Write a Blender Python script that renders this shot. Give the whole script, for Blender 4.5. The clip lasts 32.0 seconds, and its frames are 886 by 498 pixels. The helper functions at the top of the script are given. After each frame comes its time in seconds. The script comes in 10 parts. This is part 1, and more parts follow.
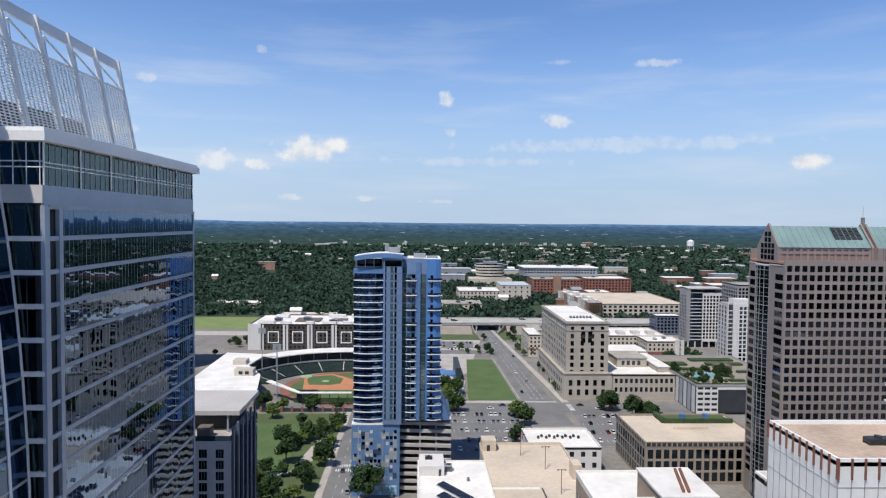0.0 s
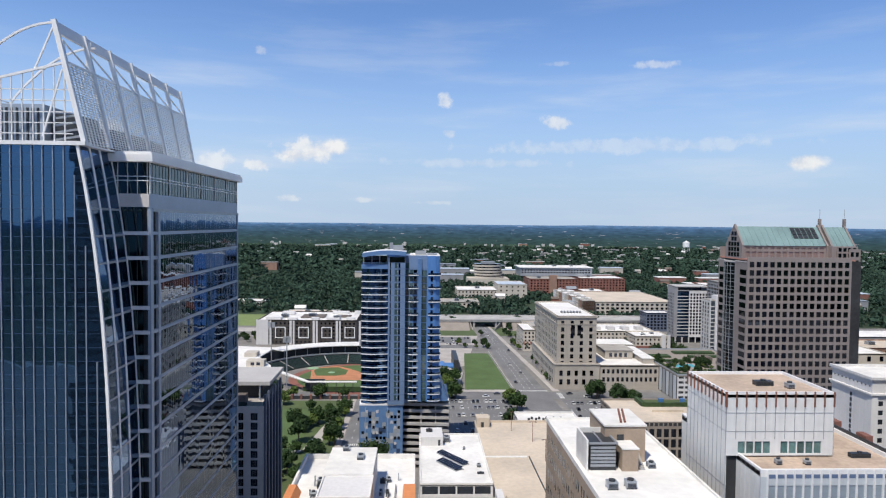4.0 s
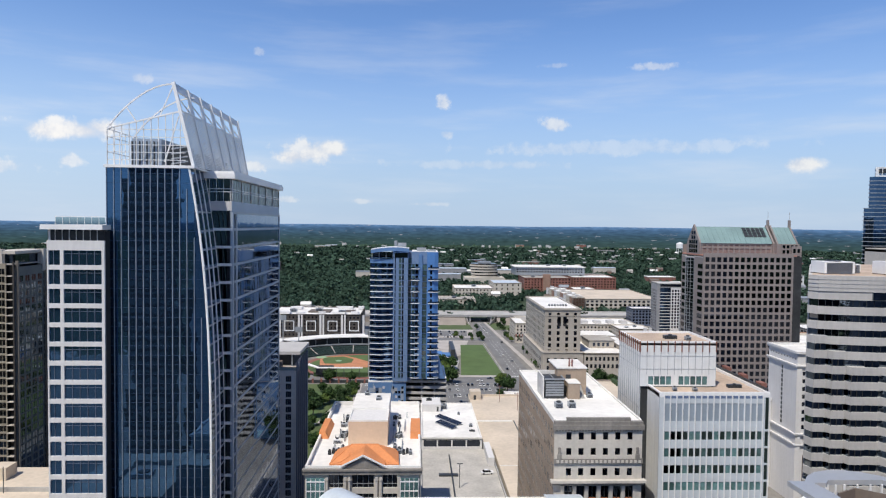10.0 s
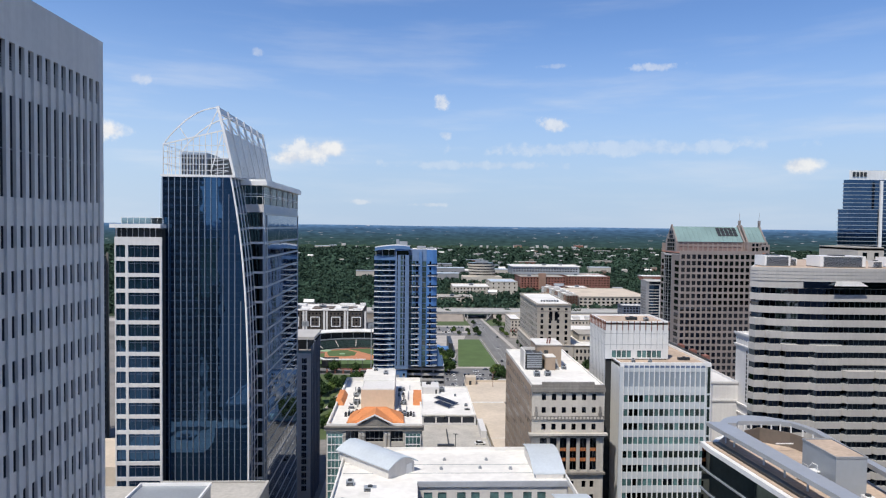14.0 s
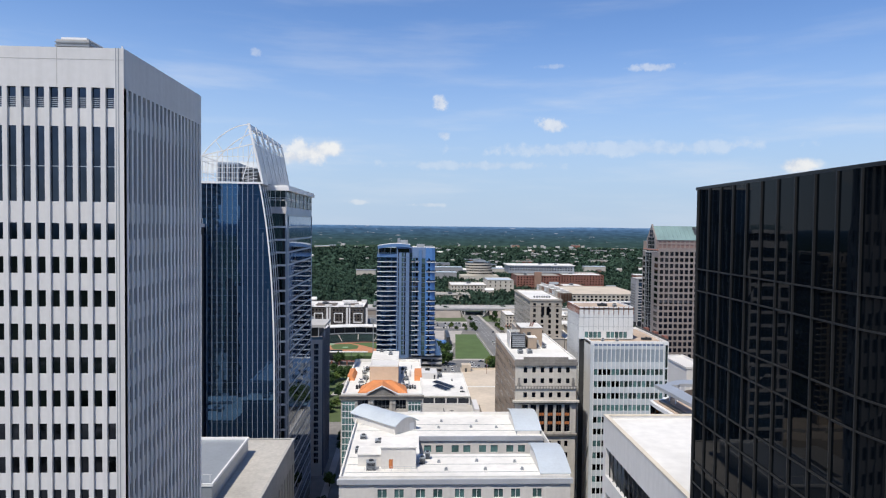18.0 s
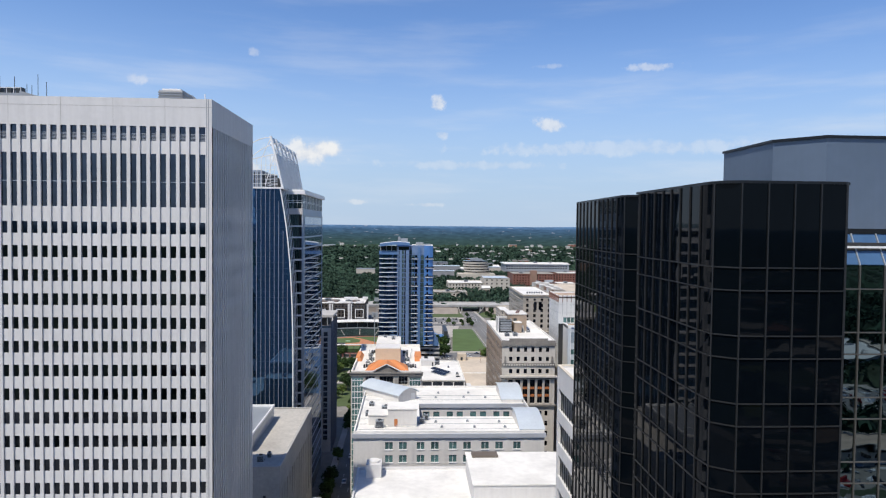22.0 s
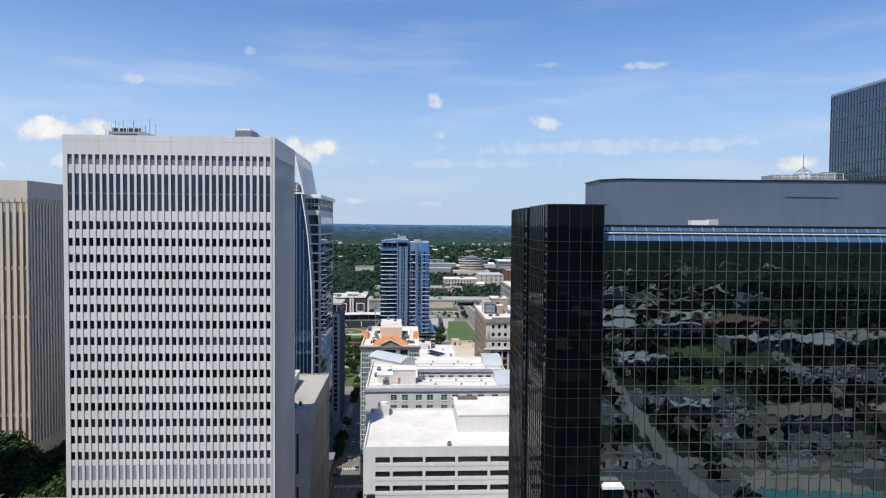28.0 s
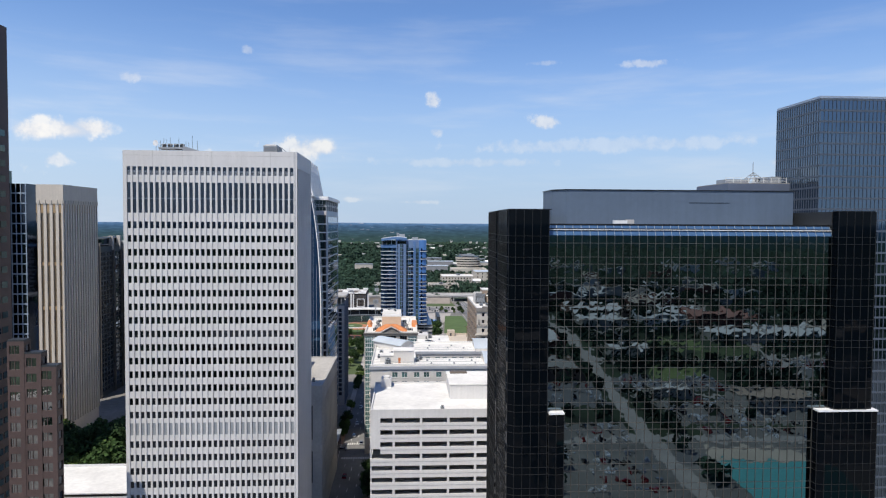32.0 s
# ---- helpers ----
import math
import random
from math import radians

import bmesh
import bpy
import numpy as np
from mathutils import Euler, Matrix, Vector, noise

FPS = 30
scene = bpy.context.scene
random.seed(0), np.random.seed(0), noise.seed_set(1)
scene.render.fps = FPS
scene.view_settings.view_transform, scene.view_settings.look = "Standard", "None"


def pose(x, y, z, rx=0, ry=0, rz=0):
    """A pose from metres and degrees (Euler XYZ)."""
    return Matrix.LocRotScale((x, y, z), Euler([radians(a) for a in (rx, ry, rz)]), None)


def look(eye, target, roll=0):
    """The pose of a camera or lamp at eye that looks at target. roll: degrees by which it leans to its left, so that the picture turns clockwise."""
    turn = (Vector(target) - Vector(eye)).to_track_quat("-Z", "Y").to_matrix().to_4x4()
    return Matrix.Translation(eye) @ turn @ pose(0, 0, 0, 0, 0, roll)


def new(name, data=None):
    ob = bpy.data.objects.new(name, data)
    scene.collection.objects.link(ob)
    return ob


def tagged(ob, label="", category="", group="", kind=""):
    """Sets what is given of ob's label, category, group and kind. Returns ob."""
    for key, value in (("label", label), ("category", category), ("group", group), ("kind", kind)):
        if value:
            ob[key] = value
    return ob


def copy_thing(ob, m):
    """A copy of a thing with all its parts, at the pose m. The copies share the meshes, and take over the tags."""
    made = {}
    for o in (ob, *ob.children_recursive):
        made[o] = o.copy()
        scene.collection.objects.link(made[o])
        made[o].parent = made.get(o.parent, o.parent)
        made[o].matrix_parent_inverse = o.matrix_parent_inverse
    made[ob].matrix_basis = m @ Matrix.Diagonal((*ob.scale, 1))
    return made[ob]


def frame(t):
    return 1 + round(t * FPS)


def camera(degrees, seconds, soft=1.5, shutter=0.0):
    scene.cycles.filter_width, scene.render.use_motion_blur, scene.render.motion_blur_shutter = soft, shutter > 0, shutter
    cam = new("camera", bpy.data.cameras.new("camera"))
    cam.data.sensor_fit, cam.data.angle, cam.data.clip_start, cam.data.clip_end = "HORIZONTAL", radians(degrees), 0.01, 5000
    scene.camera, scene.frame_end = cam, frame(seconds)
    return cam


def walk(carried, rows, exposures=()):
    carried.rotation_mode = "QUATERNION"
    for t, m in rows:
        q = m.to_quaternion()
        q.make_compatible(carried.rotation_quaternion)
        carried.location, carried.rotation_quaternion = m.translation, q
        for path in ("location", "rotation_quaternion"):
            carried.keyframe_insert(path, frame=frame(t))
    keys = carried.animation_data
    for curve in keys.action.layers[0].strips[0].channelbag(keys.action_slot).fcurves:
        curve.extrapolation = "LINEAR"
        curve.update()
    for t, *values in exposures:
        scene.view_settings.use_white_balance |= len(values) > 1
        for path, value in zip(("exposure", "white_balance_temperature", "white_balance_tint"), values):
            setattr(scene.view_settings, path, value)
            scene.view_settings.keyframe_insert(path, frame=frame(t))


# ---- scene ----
# camera and flight: seconds, east, north, up, yaw, pitch, roll
cam = camera(66.5, 32.0, soft=1.2)
ROWS = [
    (0.0, 0.00, 0.00, 112.00, -2.064, -2.246, -0.554),
    (2.0, -0.56, -15.08, 111.82, -2.109, -2.188, -0.576),
    (4.0, -1.11, -30.18, 111.63, -2.156, -2.135, -0.597),
    (6.0, -1.66, -45.31, 111.44, -2.206, -2.087, -0.616),
    (8.0, -2.21, -60.48, 111.25, -2.260, -2.045, -0.632),
    (10.0, -2.74, -75.71, 111.06, -2.316, -2.010, -0.644),
    (12.0, -3.26, -91.00, 110.88, -2.376, -1.982, -0.651),
    (14.0, -3.76, -106.37, 110.71, -2.439, -1.961, -0.653),
    (16.0, -4.24, -121.83, 110.56, -2.505, -1.947, -0.650),
    (18.0, -4.69, -137.40, 110.42, -2.575, -1.942, -0.639),
    (20.0, -5.11, -153.08, 110.30, -2.647, -1.946, -0.621),
    (22.0, -5.50, -168.90, 110.21, -2.723, -1.959, -0.595),
    (24.0, -5.85, -184.86, 110.15, -2.802, -1.981, -0.560),
    (26.0, -6.16, -200.97, 110.11, -2.884, -2.014, -0.515),
    (28.0, -6.42, -217.25, 110.11, -2.969, -2.057, -0.460),
    (30.0, -6.64, -233.72, 110.15, -3.057, -2.111, -0.394),
    (32.0, -6.80, -250.37, 110.23, -3.149, -2.177, -0.316),
]
walk(cam, [(t, pose(x, y, z, 90 + pitch, roll, yaw)) for t, x, y, z, yaw, pitch, roll in ROWS])

# ---- sky, sun ----
SUN = Vector((-0.27, -0.43, 0.86)).normalized()
world = bpy.data.worlds.new("sky")
scene.world = world
world.use_nodes = True
wn, wl = world.node_tree.nodes, world.node_tree.links
wn.clear()


def wnode(kind, **values):
    n = wn.new(kind)
    for key, value in values.items():
        n.inputs[key].default_value = value
    return n


def wmath(op, a, b):
    n = wn.new("ShaderNodeMath")
    n.operation = op
    for i, s in enumerate((a, b)):
        if isinstance(s, (int, float)):
            n.inputs[i].default_value = s
        else:
            wl.new(s, n.inputs[i])
    return n.outputs[0]


def wramp(s, a, b, lo=0.0, hi=1.0):
    n = wn.new("ShaderNodeMapRange")
    n.interpolation_type = "SMOOTHSTEP"
    n.inputs["From Min"].default_value, n.inputs["From Max"].default_value = a, b
    n.inputs["To Min"].default_value, n.inputs["To Max"].default_value = lo, hi
    wl.new(s, n.inputs["Value"])
    return n.outputs["Result"]


def wmix(fac, a, b, blend="MIX"):
    n = wn.new("ShaderNodeMix")
    n.data_type, n.blend_type = "RGBA", blend
    for key, s in (("Factor", fac), ("A", a), ("B", b)):
        sock = [q for q in n.inputs if q.name == key and (key == "Factor" and q.type == "VALUE" or key != "Factor" and q.type == "RGBA")][0]
        if hasattr(s, "default_value") or hasattr(s, "is_linked"):
            wl.new(s, sock)
        else:
            sock.default_value = s
    return [q for q in n.outputs if q.type == "RGBA"][0]


sky = wn.new("ShaderNodeTexSky")
sky.sky_type, sky.sun_disc = "NISHITA", False
sky.sun_elevation = math.asin(SUN.z)
sky.sun_rotation = math.atan2(SUN.x, SUN.y)
sky.altitude, sky.air_density, sky.dust_density, sky.ozone_density = 200, 1.0, 0.15, 2.2
where = wn.new("ShaderNodeTexCoord")
split = wn.new("ShaderNodeSeparateXYZ")
wl.new(where.outputs["Generated"], split.inputs[0])
tint = wmix(1.0, sky.outputs[0], (0.93, 1.13, 1.46, 1), "MULTIPLY")
# summer haze whitens the lowest degrees of the sky
haze = wmix(wramp(split.outputs["Z"], 0.0, 0.30, 0.90, 0.0), tint, (4.45, 5.75, 7.65, 1))
# thin streaks of high cloud
flat = wn.new("ShaderNodeMapping")
flat.inputs["Scale"].default_value = (2.2, 2.2, 16.0)
wl.new(where.outputs["Generated"], flat.inputs["Vector"])
streaks = wnode("ShaderNodeTexNoise", Scale=1.6, Detail=5.0, Roughness=0.55)
wl.new(flat.outputs[0], streaks.inputs["Vector"])
veil = wmath("MULTIPLY", wmath("MULTIPLY", wramp(streaks.outputs["Fac"], 0.46, 0.80), wramp(split.outputs["Z"], 0.02, 0.1, 0.25, 0.42)), wramp(split.outputs["Z"], 0.14, 0.26, 1.0, 0.45))
sky2 = wmix(veil, haze, (7.6, 8.0, 8.6, 1))
# cumulus: places as (sideways, up, half width, half height, density) in tangents of the view ahead
puff_noise = wnode("ShaderNodeTexNoise", Scale=34.0, Detail=7.0, Roughness=0.62)
wl.new(where.outputs["Generated"], puff_noise.inputs["Vector"])
CLOUDS = [(-0.155, 0.105, 0.075, 0.028, .85), (-0.30, 0.088, 0.05, 0.018, .6), (-0.235, 0.083, 0.03, 0.012, .7), (-0.395, 0.208, 0.028, 0.012, .45), (0.038, 0.180, 0.016, 0.018, .75),
          (0.204, 0.150, 0.034, 0.016, .75), (0.583, 0.098, 0.032, 0.017, 1.0), (0.355, 0.240, 0.042, 0.008, .5), (0.045, 0.135, 0.016, 0.011, .5), (0.205, 0.238, 0.03, 0.006, .3),
          (-0.495, 0.132, 0.078, 0.022, .9), (-0.60, 0.078, 0.06, 0.016, .5), (-0.230, 0.250, 0.014, 0.010, .35), (-0.50, 0.088, 0.024, 0.014, .6), (-0.525, 0.130, 0.050, 0.020, 1.0), (-0.455, 0.134, 0.050, 0.018, 1.0), (-0.178, 0.098, 0.046, 0.018, 1.0), (-0.125, 0.110, 0.040, 0.020, 1.0), (0.30, 0.118, 0.30, 0.016, .32), (0.10, 0.090, 0.20, 0.010, .28), (-0.19, 0.035, 0.03, 0.008, .5), (-0.08, 0.034, 0.03, 0.006, .45), (0.02, 0.031, 0.04, 0.005, .4), (-0.492, 0.131, 0.075, 0.017, .97), (-0.150, 0.103, 0.052, 0.017, .97)]
cover = None
for cx, cz, rw, rh, dens in CLOUDS:
    mp = wn.new("ShaderNodeMapping")
    k = math.sqrt(1 + cx * cx + cz * cz)
    mp.inputs["Scale"].default_value = (1.0 / rw, 0.0, 1.0 / rh)
    mp.inputs["Location"].default_value = (-cx / k / rw, 0.0, -cz / k / rh)
    wl.new(where.outputs["Generated"], mp.inputs["Vector"])
    ln = wn.new("ShaderNodeVectorMath")
    ln.operation = "LENGTH"
    wl.new(mp.outputs[0], ln.inputs[0])
    body = wmath("ADD", wramp(ln.outputs["Value"], 0.0, 1.35, 1.0, 0.0), wmath("MULTIPLY", wmath("SUBTRACT", puff_noise.outputs["Fac"], 0.5), 1.25 if dens == 1.0 else 0.7 if dens == .97 else 2.3))
    one = wmath("MULTIPLY", wmath("MULTIPLY", wramp(body, 0.42, 0.95), wramp(ln.outputs["Value"], 0.9, 1.5, 1.0, 0.0)), dens)
    cover = one if cover is None else wmath("MAXIMUM", cover, one)
ahead = wramp(split.outputs["Y"], 0.0, 0.2)
wide = wnode("ShaderNodeTexNoise", Scale=5.0, Detail=6.0, Roughness=0.6)
wl.new(where.outputs["Generated"], wide.inputs["Vector"])
behind = wmath("MULTIPLY", wramp(wide.outputs["Fac"], 0.56, 0.72), wramp(split.outputs["Y"], -0.1, 0.05, 0.8, 0.0))
cover = wmath("MAXIMUM", wmath("MULTIPLY", cover, ahead), behind)
shade = wmix(wramp(puff_noise.outputs["Fac"], 0.35, 0.65), (6.6, 7.0, 7.8, 1), (8.9, 8.9, 8.8, 1))
sky3 = wmix(wmath("MULTIPLY", cover, 0.9), sky2, shade)
# a clear summer sky deepens towards the zenith
sky3 = wmix(wramp(split.outputs["Z"], 0.32, 0.75, 0.0, 1.0), sky3, wmix(1.0, sky3, (0.55, 0.58, 0.64, 1), "MULTIPLY"))
# the sky is paler on the side of the sun
sky3 = wmix(wramp(split.outputs["X"], -0.65, 0.05, 0.6, 0.0), sky3, wmix(1.0, sky3, (1.30, 1.22, 1.14, 1), "MULTIPLY"))
wbg, wout = wn.new("ShaderNodeBackground"), wn.new("ShaderNodeOutputWorld")
wbg.inputs["Strength"].default_value = 0.10
wl.new(sky3, wbg.inputs["Color"])
wl.new(wbg.outputs[0], wout.inputs["Surface"])
sun_data = bpy.data.lights.new("sun", "SUN")
sun_data.energy, sun_data.angle, sun_data.color = 4.5, radians(0.55), (1.0, 0.935, 0.84)
sun = new("sun", sun_data)
sun.matrix_world = look((0, 0, 400), Vector((0, 0, 400)) - SUN * 100)

# ---- materials ----
def lin(r, g, b):
    return (r, g, b, 1.0)


def material(name, color, rough=0.8, metal=0.0, coarse=8.0, fine=0.6, spread=0.12, bump=0.0, per_object=0.0, per_island=0.0, spec=0.5, streak=0.0):
    """A surface with colour variation at two scales in metres (coarse stains, fine grain), optional relief and piece-to-piece variation."""
    m = bpy.data.materials.new(name)
    m.use_nodes = True
    n, l = m.node_tree.nodes, m.node_tree.links
    p = n["Principled BSDF"]
    p.inputs["Roughness"].default_value, p.inputs["Metallic"].default_value = rough, metal
    p.inputs["Specular IOR Level"].default_value = spec
    geo = n.new("ShaderNodeNewGeometry")
    value = None

    def times(a, b):
        x = n.new("ShaderNodeMath")
        x.operation = "MULTIPLY"
        l.new(a, x.inputs[0])
        l.new(b, x.inputs[1])
        return x.outputs[0]

    def ranged(sock, lo, hi, a=0.0, b=1.0):
        r = n.new("ShaderNodeMapRange")
        r.inputs["From Min"].default_value, r.inputs["From Max"].default_value = a, b
        r.inputs["To Min"].default_value, r.inputs["To Max"].default_value = lo, hi
        l.new(sock, r.inputs["Value"])
        return r.outputs["Result"]

    first = None
    for size, amount in ((coarse, spread), (fine, spread * 0.6)):
        t = n.new("ShaderNodeTexNoise")
        t.inputs["Scale"].default_value, t.inputs["Detail"].default_value = 1.0 / size, 4.0
        l.new(geo.outputs["Position"], t.inputs["Vector"])
        first = t
        v = ranged(t.outputs["Fac"], 1 - amount, 1 + amount, 0.3, 0.7)
        value = v if value is None else times(value, v)
    if streak:
        mp = n.new("ShaderNodeMapping")
        mp.inputs["Scale"].default_value = (1.3, 1.3, 0.05)
        l.new(geo.outputs["Position"], mp.inputs["Vector"])
        t = n.new("ShaderNodeTexNoise")
        t.inputs["Scale"].default_value, t.inputs["Detail"].default_value = 1.0, 3.0
        l.new(mp.outputs[0], t.inputs["Vector"])
        value = times(value, ranged(t.outputs["Fac"], 1 - streak, 1 + streak * 0.3, 0.35, 0.65))
    if per_object:
        o = n.new("ShaderNodeObjectInfo")
        value = times(value, ranged(o.outputs["Random"], 1 - per_object, 1 + per_object))
    if per_island:
        value = times(value, ranged(geo.outputs["Random Per Island"], 1 - per_island, 1 + per_island))
    mix = n.new("ShaderNodeMix")
    mix.data_type, mix.blend_type = "RGBA", "MULTIPLY"
    mix.inputs["Factor"].default_value = 1.0
    mix.inputs["A"].default_value = lin(*color)
    l.new(value, mix.inputs["B"])
    l.new(mix.outputs["Result"], p.inputs["Base Color"])
    if bump:
        b = n.new("ShaderNodeBump")
        b.inputs["Distance"].default_value, b.inputs["Strength"].default_value = bump, 0.6
        l.new(first.outputs["Fac"], b.inputs["Height"])
        l.new(b.outputs[0], p.inputs["Normal"])
    return m


def glass(name, tint, rough=0.02, warp=0.0, warp_size=3.0, spread=0.0):
    """Coated architectural glass: a dark body under a partly mirroring coat, with slight panel warp."""
    m = material(name, tint, rough, 1.0, 6.0, 1.0, spread + 0.04)
    n, l = m.node_tree.nodes, m.node_tree.links
    if warp:
        geo = n.new("ShaderNodeNewGeometry")
        t = n.new("ShaderNodeTexNoise")
        t.inputs["Scale"].default_value, t.inputs["Detail"].default_value = 1.0 / warp_size, 0.6
        l.new(geo.outputs["Position"], t.inputs["Vector"])
        b = n.new("ShaderNodeBump")
        b.inputs["Distance"].default_value, b.inputs["Strength"].default_value = warp, 1.0
        l.new(t.outputs["Fac"], b.inputs["Height"])
        l.new(b.outputs[0], n["Principled BSDF"].inputs["Normal"])
    return m


WHITE_CONCRETE = material("white_precast", (0.64, 0.63, 0.62), 0.8, 0, 14, 0.8, 0.05, 0.02, streak=0.05)
LIGHT_STONE = material("pale_limestone", (0.52, 0.485, 0.43), 0.85, 0, 10, 0.7, 0.1, 0.02, streak=0.08)
BUFF = material("buff_brick", (0.36, 0.28, 0.21), 0.9, 0, 9, 0.5, 0.12, 0.02)
FED_STONE = material("sandstone", (0.40, 0.362, 0.31), 0.88, 0, 12, 0.8, 0.1, 0.02, streak=0.07)
PINK_GRANITE = material("pink_granite", (0.245, 0.21, 0.195), 0.55, 0, 12, 0.6, 0.1, 0.0)
WHITE_ROOF = material("white_roof_membrane", (0.72, 0.705, 0.67), 0.8, 0, 9, 1.6, 0.11)
GREY_ROOF = material("grey_gravel_roof", (0.34, 0.32, 0.29), 0.95, 0, 9, 0.8, 0.2)
TAN_ROOF = material("tan_gravel_roof", (0.45, 0.35, 0.27), 0.95, 0, 7, 0.8, 0.2)
CONCRETE = material("concrete", (0.40, 0.39, 0.37), 0.9, 0, 11, 1.0, 0.14, 0.02)
BEIGE_DECK = material("beige_parking_deck", (0.56, 0.48, 0.385), 0.9, 0, 18, 1.6, 0.12)
ASPHALT = material("asphalt", (0.165, 0.165, 0.165), 0.9, 0, 16, 1.2, 0.18)
PAVING = material("pavement", (0.40, 0.37, 0.34), 0.9, 0, 12, 1.0, 0.14)
GRASS = material("mown_grass", (0.075, 0.105, 0.038), 0.95, 0, 16, 1.4, 0.16)
TRACK_BRICK = material("brick_red_track", (0.23, 0.095, 0.07), 0.95, 0, 8, 0.9, 0.12)
FIELD_DIRT = material("infield_clay", (0.46, 0.20, 0.10), 0.95, 0, 8, 0.9, 0.12)
WHITE_METAL = material("white_painted_steel", (0.78, 0.78, 0.77), 0.45, 0, 5, 0.5, 0.05)
GREY_METAL = material("grey_metal_panel", (0.36, 0.39, 0.42), 0.4, 0.3, 8, 0.7, 0.08)
DARK_METAL = material("dark_metal", (0.045, 0.05, 0.055), 0.45, 0.3, 6, 0.5, 0.15)
BLACK_FRAME = material("black_aluminium", (0.02, 0.021, 0.023), 0.35, 0.5, 6, 0.5, 0.1)
COPPER = material("green_copper", (0.20, 0.30, 0.295), 0.6, 0.2, 9, 0.7, 0.12)
ORANGE_TILE = material("orange_clay_tile", (0.62, 0.24, 0.09), 0.8, 0, 7, 0.5, 0.12)
# near-black filler: shade of unlit rooms, decks and openings put into the colour
INTERIOR_SHADE = material("interior_shade", (0.03, 0.032, 0.035), 0.9, 0, 5, 1.0, 0.3)
BLACK_GLASS = glass("black_mirror_glass", (0.128, 0.170, 0.192), 0.012, 0.007, 1.4)
BLUE_GLASS = glass("blue_tinted_glass", (0.058, 0.108, 0.19), 0.02, 0.015, 3.0)
DARK_GLASS = glass("dark_window_glass", (0.055, 0.065, 0.085), 0.05, 0.008, 2.0, 0.2)
LOUVRE_GREY = material("grey_louvre", (0.30, 0.32, 0.34), 0.5, 0.2, 4, 0.5, 0.08)
GREEN_GLASS = glass("green_grey_glass", (0.06, 0.09, 0.09), 0.03, 0.006, 2.5, 0.15)
FLANK_GLASS = glass("blue_grey_mirror_glass", (0.095, 0.155, 0.245), 0.012, 0.006, 2.5)
FLANK_PANE = material("dark_sash_pane", (0.018, 0.021, 0.026), 0.12, 0.0, 3, 0.7, 0.3, per_object=0.4, spec=0.3)
PALE_GLASS = glass("pale_green_glass", (0.45, 0.55, 0.55), 0.05, 0.0, 2.5)
# eave panes: reflected sky put into the base colour as blue
EAVE_SKY_TINT = material("eave_glass_sky_tint", (0.060, 0.125, 0.235), 0.18, 0.0, 5, 0.8, 0.1, spec=0.9)
TOWER_GLASS = glass("navy_coated_glass", (0.050, 0.118, 0.225), 0.02, 0.012, 2.2)
TOWER_GLASS.node_tree.nodes["Principled BSDF"].inputs["Metallic"].default_value = 0.9
SOFT_MULLION = material("blue_grey_mullion", (0.29, 0.345, 0.41), 0.4, 0.3, 8, 0.7, 0.08)
CORNER_MULLION = material("dark_bronze_mullion", (0.024, 0.025, 0.026), 0.45, 0.3, 6, 0.6, 0.1)
CORNER_GLASS = material("black_polished_glass", (0.002, 0.0035, 0.0055), 0.02, 0.0, 6, 1.0, 0.1, spec=0.09)
PALE_PANEL = material("pale_stone_panel", (0.55, 0.53, 0.52), 0.7, 0, 6, 0.6, 0.06)
BLUE_PANEL = material("blue_grey_panel", (0.35, 0.41, 0.49), 0.45, 0.3, 6, 0.6, 0.06)
PLANT_PANEL = material("blue_grey_plant_panel", (0.118, 0.158, 0.215), 0.45, 0.2, 8, 0.8, 0.05, streak=0.05)
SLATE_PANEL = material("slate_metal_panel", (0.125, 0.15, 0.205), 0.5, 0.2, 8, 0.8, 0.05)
BRONZE_FRAME = material("bronze_frame", (0.115, 0.11, 0.10), 0.4, 0.4, 6, 0.6, 0.1)
RUST_PANEL = material("rust_orange_panel", (0.42, 0.15, 0.05), 0.8, 0, 4, 0.4, 0.15)
RUST_STEEL = material("rust_brown_steel", (0.20, 0.085, 0.06), 0.7, 0.1, 4, 0.4, 0.15)
GREY_STONE = material("weathered_stone", (0.22, 0.205, 0.185), 0.9, 0, 5, 0.5, 0.2, 0.02, streak=0.12)
PALE_BLUE_PANEL = material("pale_blue_grey_panel", (0.52, 0.56, 0.59), 0.5, 0.0, 6, 0.6, 0.05)
DARK_BLUE_PANEL = material("dark_blue_panel", (0.12, 0.17, 0.28), 0.5, 0.0, 6, 0.6, 0.05)
LOUVRE_BLUE = material("blue_grey_louvre", (0.28, 0.33, 0.38), 0.5, 0.1, 6, 0.5, 0.08)
WHITE_SIDING = material("white_panel_siding", (0.72, 0.73, 0.72), 0.6, 0.0, 7, 0.9, 0.05, streak=0.06, per_object=0.03)
RED_BRICK = material("red_brick", (0.24, 0.105, 0.08), 0.9, 0, 6, 0.5, 0.15)
PALE_METAL = material("pale_blue_metal_roof", (0.64, 0.70, 0.74), 0.45, 0.3, 5, 0.6, 0.06)
GREY_STUCCO = material("grey_white_stucco", (0.65, 0.63, 0.60), 0.9, 0, 8, 0.7, 0.06, streak=0.04)
BLUE_GREY_TRIM = material("blue_grey_trim", (0.40, 0.42, 0.46), 0.7, 0, 5, 0.5, 0.08)
TEAL_GLASS = material("teal_window_glass", (0.075, 0.15, 0.15), 0.06, 0.0, 3, 0.7, 0.35, per_object=0.45, spec=0.7)
TAN_STUCCO = material("tan_stucco", (0.62, 0.46, 0.33), 0.9, 0, 6, 0.6, 0.06)
